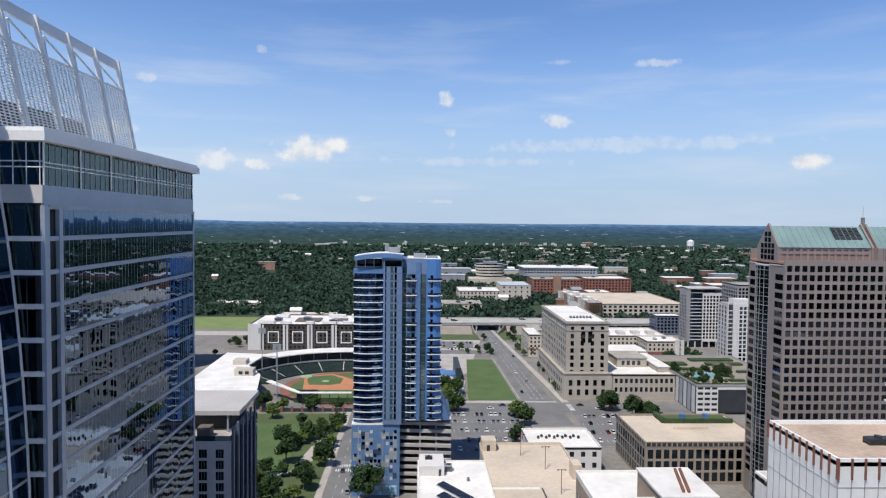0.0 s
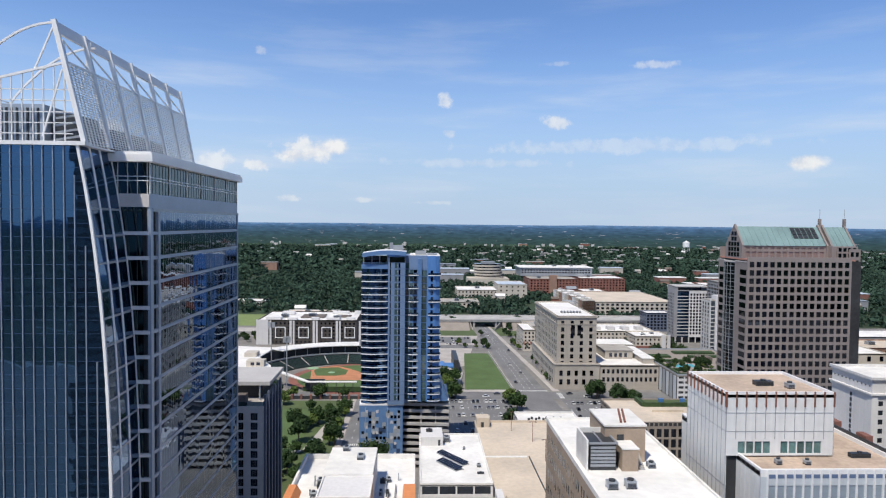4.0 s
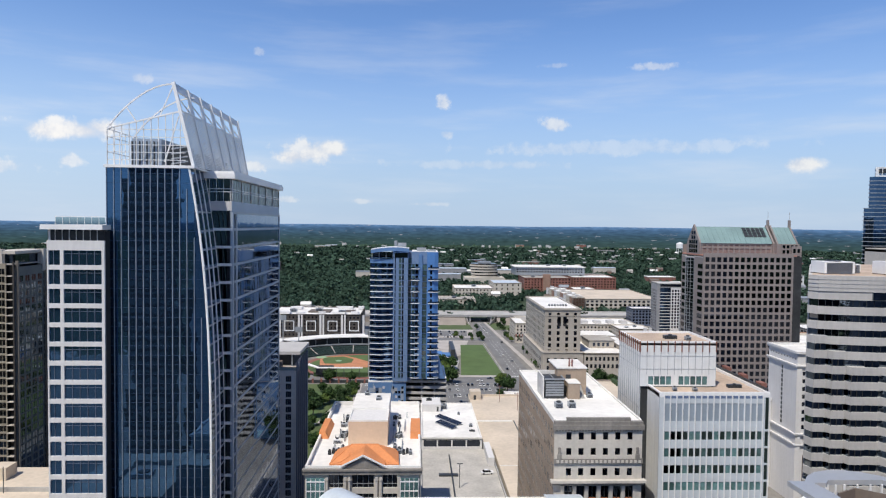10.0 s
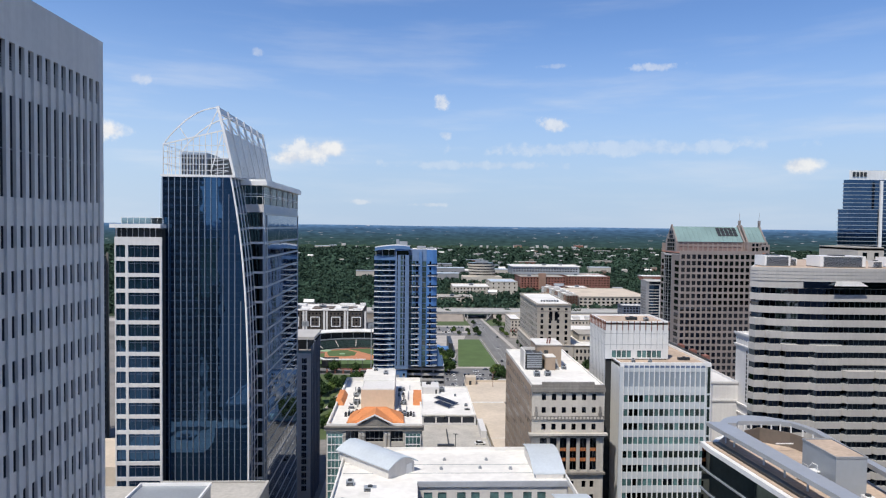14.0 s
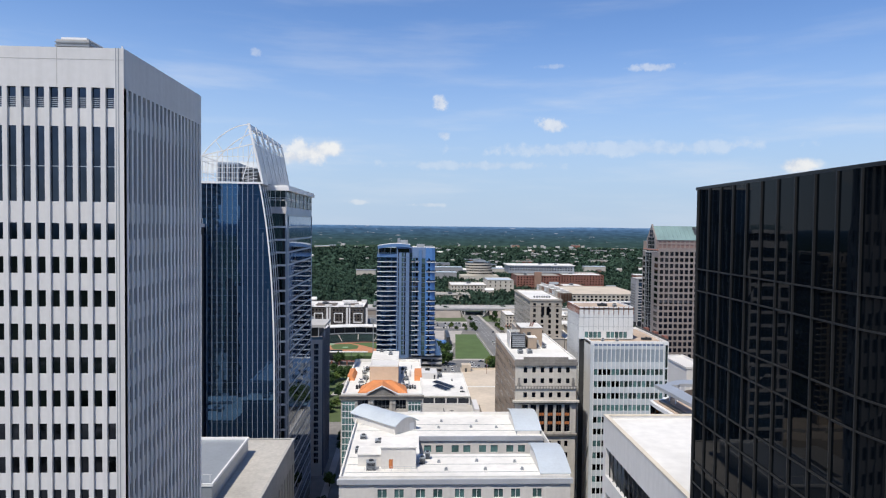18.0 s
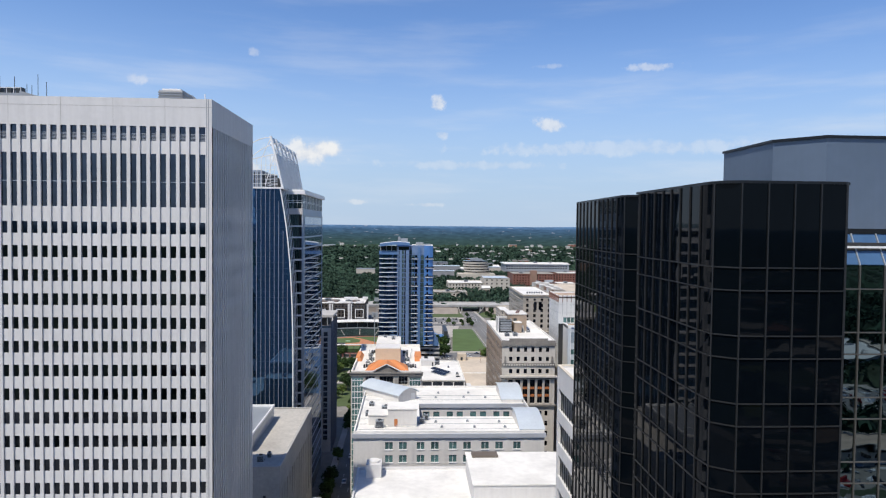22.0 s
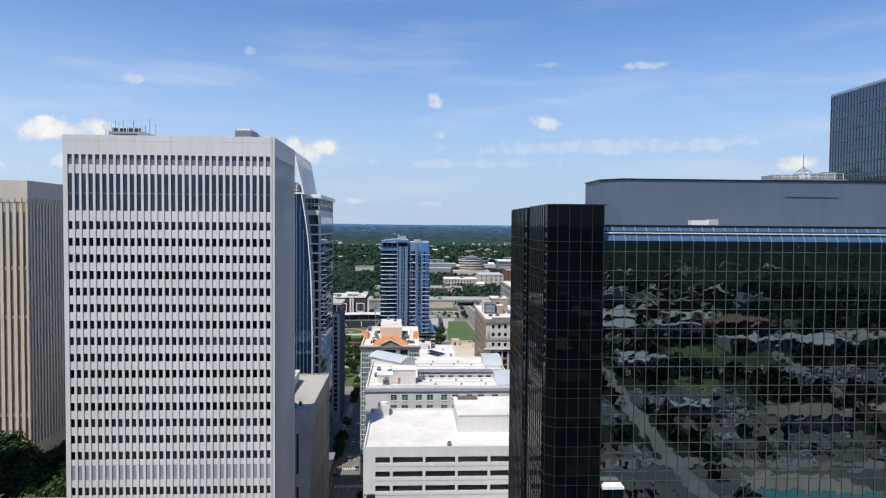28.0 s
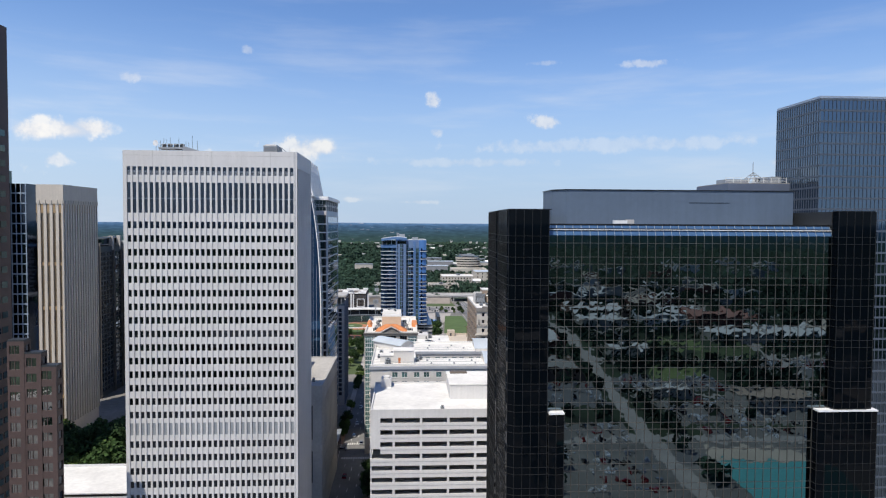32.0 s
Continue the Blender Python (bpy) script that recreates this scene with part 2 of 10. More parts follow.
SOLAR = material("solar_cell_glass", (0.02, 0.028, 0.05), 0.2, 0.2, 3, 0.3, 0.1)
STAINED_CONCRETE = material("stained_concrete_deck", (0.42, 0.40, 0.365), 0.92, 0, 9, 0.9, 0.17, streak=0.0)
BLUE_CLADDING = material("blue_metal_cladding", (0.125, 0.235, 0.43), 0.4, 0.2, 9, 1.2, 0.1)
BLUE_CLADDING_DARK = material("dark_blue_cladding", (0.045, 0.085, 0.17), 0.4, 0.35, 9, 1.2, 0.1)
SKY_CLADDING = material("bright_blue_cladding", (0.09, 0.225, 0.50), 0.4, 0.2, 9, 1.2, 0.06)
BLUE_GLASS_LIT = glass("deep_blue_glass", (0.075, 0.15, 0.30), 0.05, 0.006, 3.0, 0.15)
BALCONY_WHITE = material("white_balcony_slab", (0.70, 0.72, 0.74), 0.6, 0, 6, 0.6, 0.05)
STEEL_BLUE = material("steel_blue_cladding", (0.165, 0.25, 0.40), 0.45, 0.2, 7, 1.0, 0.08)
GLASS_STRIP = material("green_grey_strip_glass", (0.05, 0.085, 0.09), 0.06, 0.0, 3, 0.7, 0.3, per_island=0.5, spec=0.7)
RAIL_GLASS = glass("balcony_rail_glass", (0.22, 0.34, 0.52), 0.12)
MURAL = material("blue_white_mural", (0.30, 0.52, 0.66), 0.7, 0, 4, 1.0, 0.5)
RED_TERRACE = material("red_terrace_tile", (0.40, 0.20, 0.15), 0.85, 0, 6, 0.6, 0.12)
PINK_SHADE = material("pink_screen", (0.22, 0.165, 0.15), 0.8, 0, 6, 0.6, 0.1)
CREAM_TRIM = material("cream_trim", (0.62, 0.56, 0.46), 0.8, 0, 6, 0.6, 0.08)
PALE_SILVER = material("silver_metal_roof", (0.52, 0.54, 0.56), 0.4, 0.5, 9, 1.0, 0.05)
SLATE_LIGHT = material("light_slate_panel", (0.36, 0.39, 0.42), 0.5, 0.2, 7, 0.8, 0.05)
PALE_BAND = material("pale_beige_band", (0.465, 0.45, 0.432), 0.75, 0, 9, 0.8, 0.06, streak=0.05)
RIBBON_GLASS = glass("slate_ribbon_glass", (0.15, 0.19, 0.235), 0.03, 0.02, 2.2, 0.25)
BLUE_GRID_GLASS = glass("blue_grid_glass", (0.135, 0.18, 0.235), 0.05, 0.004, 3.0)
LIGHT_PANEL = material("light_grey_panel", (0.50, 0.485, 0.465), 0.75, 0, 8, 0.8, 0.08)
GREY_CLADDING = material("grey_panel_cladding", (0.27, 0.27, 0.275), 0.7, 0, 8, 0.8, 0.08)
BROWN_CLADDING = material("brown_grey_cladding", (0.14, 0.115, 0.095), 0.8, 0, 8, 0.8, 0.1)
GRID_PANEL = material("blue_grid_panel", (0.10, 0.122, 0.155), 0.45, 0.3, 6, 0.6, 0.06)
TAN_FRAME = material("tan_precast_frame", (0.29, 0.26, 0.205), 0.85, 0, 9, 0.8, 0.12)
# bluish dark tone that carries the shade of the towers' east flanks
FLANK_SHADE = material("blue_flank_shade", (0.085, 0.10, 0.105), 0.5, 0.1, 9, 0.8, 0.12)
# dark apartment cladding; also painted shade in the towers' corner recess
DARK_CLADDING_AND_SHADE = material("black_brown_cladding_and_shade", (0.06, 0.052, 0.046), 0.8, 0, 6, 0.8, 0.2)
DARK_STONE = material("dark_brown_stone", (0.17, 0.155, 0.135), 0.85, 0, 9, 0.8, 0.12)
BRONZE_GLASS = material("bronze_glass", (0.27, 0.205, 0.145), 0.12, 0.45, 5, 0.9, 0.25)
BRONZE_PANEL = material("bronze_panel", (0.46, 0.31, 0.17), 0.4, 0.3, 5, 0.6, 0.1)
STONE_RIB = material("cream_stone_rib", (0.56, 0.505, 0.43), 0.8, 0, 9, 0.7, 0.07, streak=0.05)
MAROON_STONE = material("maroon_stone", (0.081, 0.053, 0.046), 0.6, 0, 8, 0.6, 0.12)
BRIGHT_WINDOW = glass("bright_reflecting_window", (0.35, 0.36, 0.36), 0.02, 0.02, 1.5, 0.3)
FED_DARK = material("brown_grey_stone", (0.27, 0.235, 0.20), 0.88, 0, 9, 0.8, 0.1)
HEDGE = material("hedge_leaf", (0.035, 0.065, 0.022), 0.95, 0, 3, 0.4, 0.35)
POOL_WATER = material("pool_water", (0.10, 0.55, 0.58), 0.1, 0, 5, 1.0, 0.08)
CREAM_WALL = material("cream_masonry", (0.50, 0.455, 0.39), 0.88, 0, 10, 1.0, 0.08)
BRICK_MIX = material("brown_brick", (0.30, 0.185, 0.135), 0.9, 0, 8, 0.8, 0.15)
WOODLAND_FLOOR = material("woodland_floor", (0.028, 0.046, 0.022), 1.0, 0, 60, 9.0, 0.4)
CITY_FLOOR = material("city_floor", (0.20, 0.19, 0.175), 0.95, 0, 30, 3.0, 0.25)
LAWN = material("green_lawn", (0.078, 0.125, 0.040), 0.95, 0, 14, 1.6, 0.14)
GRASS_LIGHT = material("light_grass", (0.17, 0.22, 0.075), 0.95, 0, 20, 2.0, 0.14)
PAINT_WHITE = material("road_paint", (0.62, 0.62, 0.60), 0.8, 0, 5, 0.5, 0.15)
PALE_TURF = material("pale_turf", (0.26, 0.40, 0.24), 0.95, 0, 5, 0.8, 0.1)
SEAT_GREEN = material("dark_green_seats", (0.015, 0.034, 0.031), 0.7, 0, 6, 0.6, 0.25)
LEAF_A = material("leaf_green", (0.036, 0.068, 0.020), 0.75, 0, 5, 0.5, 0.25, per_island=0.4, spec=0.15)
LEAF_B = material("leaf_dark_green", (0.027, 0.052, 0.018), 0.75, 0, 5, 0.5, 0.25, per_island=0.4, spec=0.15)
LEAF_C = material("leaf_light_green", (0.085, 0.125, 0.032), 0.75, 0, 5, 0.5, 0.25, per_island=0.4, spec=0.15)
LEAF_WOOD = material("woodland_leaf", (0.034, 0.062, 0.042), 0.9, 0, 110, 14.0, 0.36, per_island=0.4, spec=0.1)
BARK = material("bark", (0.12, 0.095, 0.07), 0.95, 0, 3, 0.3, 0.2)
CAR_WHITE = material("white_car_paint", (0.75, 0.75, 0.74), 0.25, 0, 5, 1, 0.03)
CAR_GREY = material("grey_car_paint", (0.09, 0.095, 0.10), 0.25, 0.3, 5, 1, 0.05)
CAR_SILVER = material("silver_car_paint", (0.42, 0.43, 0.44), 0.25, 0.5, 5, 1, 0.05)
CAR_RED = material("red_car_paint", (0.22, 0.02, 0.02), 0.25, 0, 5, 1, 0.05)
CAR_BLACK = material("black_car_paint", (0.015, 0.015, 0.018), 0.2, 0.1, 5, 1, 0.05)
TURQUOISE = material("turquoise_floor", (0.10, 0.42, 0.42), 0.8, 0, 9, 1.0, 0.1)
# far country: emits its own colour, no lamp lights it
DISTANCE_HAZE = bpy.data.materials.new("far_distance_haze")
DISTANCE_HAZE.use_nodes = True
dn, dl = DISTANCE_HAZE.node_tree.nodes, DISTANCE_HAZE.node_tree.links
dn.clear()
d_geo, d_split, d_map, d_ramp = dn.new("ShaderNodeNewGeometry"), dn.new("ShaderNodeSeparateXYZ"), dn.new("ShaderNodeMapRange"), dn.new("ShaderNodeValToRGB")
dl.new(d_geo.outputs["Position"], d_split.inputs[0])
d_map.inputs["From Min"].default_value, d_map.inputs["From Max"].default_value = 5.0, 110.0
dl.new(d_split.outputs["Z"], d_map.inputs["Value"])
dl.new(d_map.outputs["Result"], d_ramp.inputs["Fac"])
# aerial haze painted in as a ramp, bluer and brighter towards the top
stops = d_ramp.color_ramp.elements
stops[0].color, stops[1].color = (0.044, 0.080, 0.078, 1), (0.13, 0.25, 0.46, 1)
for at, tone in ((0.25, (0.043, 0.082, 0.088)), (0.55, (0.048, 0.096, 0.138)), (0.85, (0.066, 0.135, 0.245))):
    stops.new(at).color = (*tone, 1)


def far_noise(scale, detail, lo, hi, to0, to1):
    """Woods and roofs of the far country, drawn out sideways by the flat view."""
    sc, no, mr = dn.new("ShaderNodeMapping"), dn.new("ShaderNodeTexNoise"), dn.new("ShaderNodeMapRange")
    sc.inputs["Scale"].default_value = scale
    dl.new(d_geo.outputs["Position"], sc.inputs["Vector"])
    dl.new(sc.outputs[0], no.inputs["Vector"])
    no.inputs["Scale"].default_value, no.inputs["Detail"].default_value = 1.0, detail
    mr.inputs["From Min"].default_value, mr.inputs["From Max"].default_value = lo, hi
    mr.inputs["To Min"].default_value, mr.inputs["To Max"].default_value = to0, to1
    dl.new(no.outputs["Fac"], mr.inputs["Value"])
    return mr.outputs["Result"]


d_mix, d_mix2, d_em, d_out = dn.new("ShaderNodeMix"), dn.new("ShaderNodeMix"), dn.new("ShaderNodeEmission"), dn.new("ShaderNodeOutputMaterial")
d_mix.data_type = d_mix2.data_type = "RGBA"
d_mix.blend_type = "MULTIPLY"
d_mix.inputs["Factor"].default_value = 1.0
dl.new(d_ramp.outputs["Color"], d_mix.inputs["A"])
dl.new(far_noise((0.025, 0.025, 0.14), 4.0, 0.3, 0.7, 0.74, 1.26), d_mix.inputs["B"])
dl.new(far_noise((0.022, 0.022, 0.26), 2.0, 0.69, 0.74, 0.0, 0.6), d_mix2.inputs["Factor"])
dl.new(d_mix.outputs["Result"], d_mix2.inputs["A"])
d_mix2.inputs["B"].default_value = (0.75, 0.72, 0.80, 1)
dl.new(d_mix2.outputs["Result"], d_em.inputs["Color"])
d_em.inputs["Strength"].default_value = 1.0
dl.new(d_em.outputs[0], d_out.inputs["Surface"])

# ---- builders ----
QUADS = np.array([(0, 3, 2, 1), (4, 5, 6, 7), (0, 1, 5, 4), (1, 2, 6, 5), (2, 3, 7, 6), (3, 0, 4, 7)])


def box(x0, y0, z0, x1, y1, z1):
    """Eight corners of an upright box."""
    return np.array([(x0, y0, z0), (x1, y0, z0), (x1, y1, z0), (x0, y1, z0), (x0, y0, z1), (x1, y0, z1), (x1, y1, z1), (x0, y1, z1)])


def beam(a, b, w, h=None):
    """A square bar from a to b."""
    a, b = Vector(a), Vector(b)
    d = (b - a).normalized()
    s = d.cross(Vector((0, 0, 1)))
    s = s.normalized() if s.length > 0.01 else Vector((1, 0, 0))
    u = s.cross(d)
    h = h or w
    s, u = s * (w / 2), u * (h / 2)
    return np.array([tuple(p) for p in (a - s - u, a + s - u, b + s - u, b - s - u, a - s + u, a + s + u, b + s + u, b - s + u)])


class Face:
    """A wall face: corner, direction along it and outward normal. Boxes in it: along, up, outward."""

    def __init__(self, x, y, ux, uy):
        k = math.hypot(ux, uy)
        self.o, self.u, self.n = np.array((x, y)), np.array((ux, uy)) / k, np.array((uy, -ux)) / k
        self.turn = math.atan2(uy, ux)

    def at(self, s, d):
        return self.o + self.u * s + self.n * d

    def box(self, s0, s1, z0, z1, d0, d1):
        q = [self.at(s0, d1), self.at(s1, d1), self.at(s1, d0), self.at(s0, d0)]
        return np.array([(*p, z) for z in (z0, z1) for p in q])

    def matrix(self, s, z, d):
        p = self.at(s, d)
        return Matrix.Translation((p[0], p[1], z)) @ Matrix.Rotation(self.turn, 4, "Z")


def solid(name, shapes):
    """One mesh out of eight-cornered shapes."""
    v = np.concatenate([np.asarray(s, float) for s in shapes])
    f = (np.arange(len(shapes))[:, None, None] * 8 + QUADS[None]).reshape(-1, 4)
    return poly(name, v, f)


def poly(name, v, f, smooth=False):
    me = bpy.data.meshes.new(name)
    me.from_pydata([tuple(map(float, p)) for p in v], [], [tuple(map(int, q)) for q in f])
    if smooth:
        me.polygons.foreach_set("use_smooth", [True] * len(me.polygons))
    return me


def prism(name, outline, z0, z1):
    """An upright prism over a closed outline of (x, y), counter-clockwise."""
    k = len(outline)
    v = [(x, y, z) for z in (z0, z1) for x, y in outline]
    f = [tuple(range(k))[::-1], tuple(range(k, 2 * k))] + [(i, (i + 1) % k, k + (i + 1) % k, k + i) for i in range(k)]
    return poly(name, v, f)


def strip(name, rings):
    """A bar that joins one ring of four points to the next."""
    v = [p for r in rings for p in r]
    k, f = len(rings), []
    for i in range(k - 1):
        f += [(4 * i + j, 4 * i + (j + 1) % 4, 4 * i + 4 + (j + 1) % 4, 4 * i + 4 + j) for j in range(4)]
    f += [(3, 2, 1, 0), (4 * k - 4, 4 * k - 3, 4 * k - 2, 4 * k - 1)]
    return poly(name, v, f)


def thing(name, at, label, category, group="", kind=""):
    e = new(name)
    e.location = at
    e.empty_display_size = 2
    return tagged(e, label, category, group, kind)


def put(ob, parent):
    """Parent ob without moving it."""
    ob.parent = parent
    p, m = parent, Matrix()
    while p:
        m = p.matrix_parent_inverse @ p.matrix_basis @ m
        p = p.parent
    ob.matrix_parent_inverse = m.inverted()
    return ob


def part(name, shape, material, parent=None, label="", kind=""):
    """One mesh object, of shapes, a mesh or a bmesh, under a thing or a part."""
    if isinstance(shape, list):
        shape = solid(name, shape)
    elif isinstance(shape, bmesh.types.BMesh):
        bm, shape = shape, bpy.data.meshes.new(name)
        bm.to_mesh(shape)
        bm.free()
    ob = new(name, shape)
    if material and not shape.materials:
        shape.materials.append(material)
    if parent:
        put(ob, parent)
    return tagged(ob, label, kind=kind)


def setting(name, shape, material, label="", category=""):
    ob = part(name, shape, material)
    return tagged(ob, label, category, kind="structure")


def unit_box(name, w, d, h, material):
    """A shared mesh: w along, d deep towards the outside, standing on z = 0, centred along."""
    me = solid(name, [box(-w / 2, -d, 0, w / 2, 0, h)])
    me.materials.append(material)
    return me


def pieces(name, me, spots, parent, limit=300, rest=None, jitter=0.0, label=""):
    """Places a shared mesh at spots (matrices): the first ones are objects of their own, the others one joined part."""
    rng = random.Random(len(spots))
    for m in spots[:limit]:
        if jitter:
            m = m @ Matrix.Rotation(rng.gauss(0, jitter), 4, "Z") @ Matrix.Rotation(rng.gauss(0, jitter), 4, "X")
        ob = new(name, me)
        ob.matrix_basis = m
        put(ob, parent)
    if len(spots) > limit:
        co = np.array([v.co for v in me.vertices])
        fs = np.array([tuple(p.vertices) for p in me.polygons])
        vs, ff = [], []
        for i, m in enumerate(spots[limit:]):
            if jitter:
                m = m @ Matrix.Rotation(rng.gauss(0, jitter), 4, "Z") @ Matrix.Rotation(rng.gauss(0, jitter), 4, "X")
            a = np.array(m)
            vs.append(co @ a[:3, :3].T + a[:3, 3])
            ff.append(fs + len(co) * i)
        part(rest or name + "_rows", poly(name, np.concatenate(vs), np.concatenate(ff)), me.materials[0], parent, kind="stuff")


def block(name, x0, x1, y0, y1, z, mat, label, category="building", roof=None):
    t = thing(name, ((x0 + x1) / 2, (y0 + y1) / 2, 0), label, category)
    part("wall", [box(x0, y0, 0, x1, y1, z)], mat, t)
    if roof:
        part("roof", [box(x0 + .3, y0 + .3, z, x1 - .3, y1 - .3, z + .15)], roof, t)
    return t


def punch(face, s0, s1, z0, z1, cols, rows, depth):
    """A wall with openings: piers between the columns, spandrels between the rows."""
    out, edge = [], s0
    for a, b in cols:
        if a > edge + 0.01:
            out.append(face.box(edge, a, z0, z1, -depth, 0))
        low = z0
        for lo, hi in sorted(rows):
            if lo > low + 0.01:
                out.append(face.box(a, b, low, lo, -depth, 0))
            low = hi
        if z1 > low + 0.01:
            out.append(face.box(a, b, low, z1, -depth, 0))
        edge = b
    if s1 > edge + 0.01:
        out.append(face.box(edge, s1, z0, z1, -depth, 0))
    return out


def facade(t, face, s0, s1, z0, z1, cols, rows, wall, pane, depth=0.4, limit=60, name="window_pane", jitter=0.0015, label="", inset=None):
    """A windowed wall and its panes, the upper rows first; inset: how far the panes lie back."""
    inset = depth * 0.72 if inset is None else inset
    part("wall", punch(face, s0, s1, z0, z1, cols, rows, depth), wall, t, label)
    kinds = {}
    for lo, hi in sorted(rows, reverse=True):
        for a, b in cols:
            kinds.setdefault((round(b - a, 2), round(hi - lo, 2)), []).append(face.matrix((a + b) / 2, lo, -inset))
    left = limit
    for (w, h), spots in kinds.items():
        me = unit_box(name, w + 0.04, 0.06, h + 0.04, pane)
        pieces(name, me, spots, t, max(0, min(left, len(spots))), jitter=jitter)
        left -= min(max(left, 0), len(spots))


def even(s0, s1, k, w):
    """k openings of width w, spread evenly from s0 to s1."""
    step = (s1 - s0) / k
    return [(s0 + step * (i + 0.5) - w / 2, s0 + step * (i + 0.5) + w / 2) for i in range(k)]


def storeys(top, step, h, low):
    """Window rows (sill, head) downwards from the head height top."""
    out, z = [], top
    while z - h > low:
        out.append((z - h, z))
        z -= step
    return out


def ring(x0, x1, y0, y1, z0, z1, w):
    """A parapet round a rectangle."""
    return [box(x0, y0, z0, x1, y0 + w, z1), box(x0, y1 - w, z0, x1, y1, z1), box(x0, y0 + w, z0, x0 + w, y1 - w, z1), box(x1 - w, y0 + w, z0, x1, y1 - w, z1)]


def flat_roof(t, x0, x1, y0, y1, z, mat, rim, rim_h=0.9, w=0.45, drop=0.0):
    """A roof sheet inside a parapet whose top stands at z."""
    part("roof", [box(x0 + w, y0 + w, z - rim_h - 0.4 - drop, x1 - w, y1 - w, z - rim_h - drop)], mat, t)
    part("parapet", ring(x0, x1, y0, y1, z - rim_h - drop - 0.4, z, w), rim, t)


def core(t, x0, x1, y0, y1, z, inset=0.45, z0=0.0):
    # solid dark filler in place of unlit rooms behind the panes
    part("interior", [box(x0 + inset, y0 + inset, z0, x1 - inset, y1 - inset, z - 1.4)], INTERIOR_SHADE, t)


def south(x0, y):
    """The face towards the camera's start of the flight, seen from outside its left end at x0."""
    return Face(x0, y, 1, 0)


def west(x, y1):
    return Face(x, y1, 0, -1)


def east(x, y0):
    return Face(x, y0, 0, 1)


def north(x1, y):
    return Face(x1, y, -1, 0)


def rooftop_unit(x, y, z, w, d, h, label="grey rooftop air-conditioning unit with louvred sides", mat=None, turned=0.0):
    """A roof-mounted fan unit: casing, louvres, fan collar, base rails."""
    t = thing("rooftop_unit", (x, y, z), label, "air conditioner", "rooftop units")
    mat = mat or GREY_METAL
    part("base_rail", [box(x - w / 2, y - d / 2, z, x + w / 2, y - d / 2 + .15, z + .2), box(x - w / 2, y + d / 2 - .15, z, x + w / 2, y + d / 2, z + .2)], DARK_METAL, t)
    part("casing", [box(x - w / 2, y - d / 2, z + .2, x + w / 2, y + d / 2, z + h)], mat, t)
    k = max(3, int(h / 0.3))
    part("louvre", [box(x - w * .42, y - d / 2 - .06, z + .3 + i * (h - .5) / k, x + w * .42, y - d / 2, z + .3 + (i + .55) * (h - .5) / k) for i in range(k)], DARK_METAL, t)
    r = min(w, d) * 0.33
    ring_pts = [(x + r * math.cos(a), y + r * math.sin(a)) for a in (i * math.tau / 12 for i in range(12))]
    part("fan_collar", prism("fan_collar", ring_pts, z + h, z + h + .25), DARK_METAL, t)
    return t


def office(name, label, x0, x1, y0, y1, z, wall, roof, pane=None, pitch=3.0, win=1.5, step=3.6, high=1.8, first=2.2, faces="sw", limit=60, depth=0.35, rim=0.9, category="building", group="", low=1.0):
    """A plain windowed block: walls with openings, panes, parapet, roof sheet."""
    pane = pane or DARK_GLASS
    t = thing(name, ((x0 + x1) / 2, (y0 + y1) / 2, 0), label, category, group)
    rows = storeys(z - first, step, high, low)
    ends = {"s": (south(x0, y0), x1 - x0), "w": (west(x0, y1), y1 - y0), "e": (east(x1, y0), y1 - y0), "n": (north(x1, y1), x1 - x0)}
    for key, (face, length) in ends.items():
        trim = 0.0 if key in "sn" else depth
        if key in faces:
            k = max(1, int((length - 1.0) / pitch))
            facade(t, face, trim, length - trim, 0, z - .4, even(.6, length - .6, k, win), rows, wall, pane, depth, limit, inset=.08 if key in "we" else None)
        else:
            part("wall", [face.box(trim, length - trim, 0, z - .4, -depth, 0)], wall, t)
    core(t, x0, x1, y0, y1, z, depth + .05)
    flat_roof(t, x0, x1, y0, y1, z, roof, wall, rim)
    return t

# ---- ground, streets, park, ballpark ----
setting("ground", [box(-4600, -4600, -1, 4600, 4650, 0)], WOODLAND_FLOOR, "dark green woodland floor reaching the horizon", "ground")
setting("city_floor", [box(-420, -1100, 0, 520, 700, 0.05)], CITY_FLOOR, "grey city ground of paving and lots", "ground")


def quad(name, pts, z, mat, label, category, thick=.05):
    """A flat slab over four ground points."""
    return setting(name, [np.array([(x, y, zz) for zz in (z - thick, z) for x, y in pts])], mat, label, category)


quad("street_west", [(-37, -1000), (-23.5, -1000), (-24.5, 700), (-38, 700)], .12, ASPHALT, "grey asphalt street with crossings", "road", .08)
quad("street_avenue", [(68, 300), (90, 300), (75, 720), (62.5, 720)], .12, ASPHALT, "wide asphalt avenue beside the lawn", "road", .08)
quad("street_cross", [(-400, 396), (500, 396), (500, 414), (-400, 414)], .14, ASPHALT, "cross street at the ballpark", "road", .1)
quad("street_near", [(-400, -96), (10, -96), (10, -80), (-400, -80)], .14, ASPHALT, "shaded cross street between towers", "road", .1)
quad("street_mid", [(-400, 66), (-21, 66), (-21, 82), (-400, 82)], .14, ASPHALT, "cross street by the glass tower", "road", .1)
quad("street_back", [(-420, -330), (520, -330), (520, -312), (-420, -312)], .14, ASPHALT, "street behind the flight path", "road", .1)
for i, (a, b) in enumerate(((-40.5, -37.6), (-23.0, -20.6))):
    quad("sidewalk_%d" % (i + 1), [(a, -200), (b, -200), (b - 1, 395), (a - 1, 395)], .26, PAVING, "pale concrete pavement with kerb", "pavement", .2)
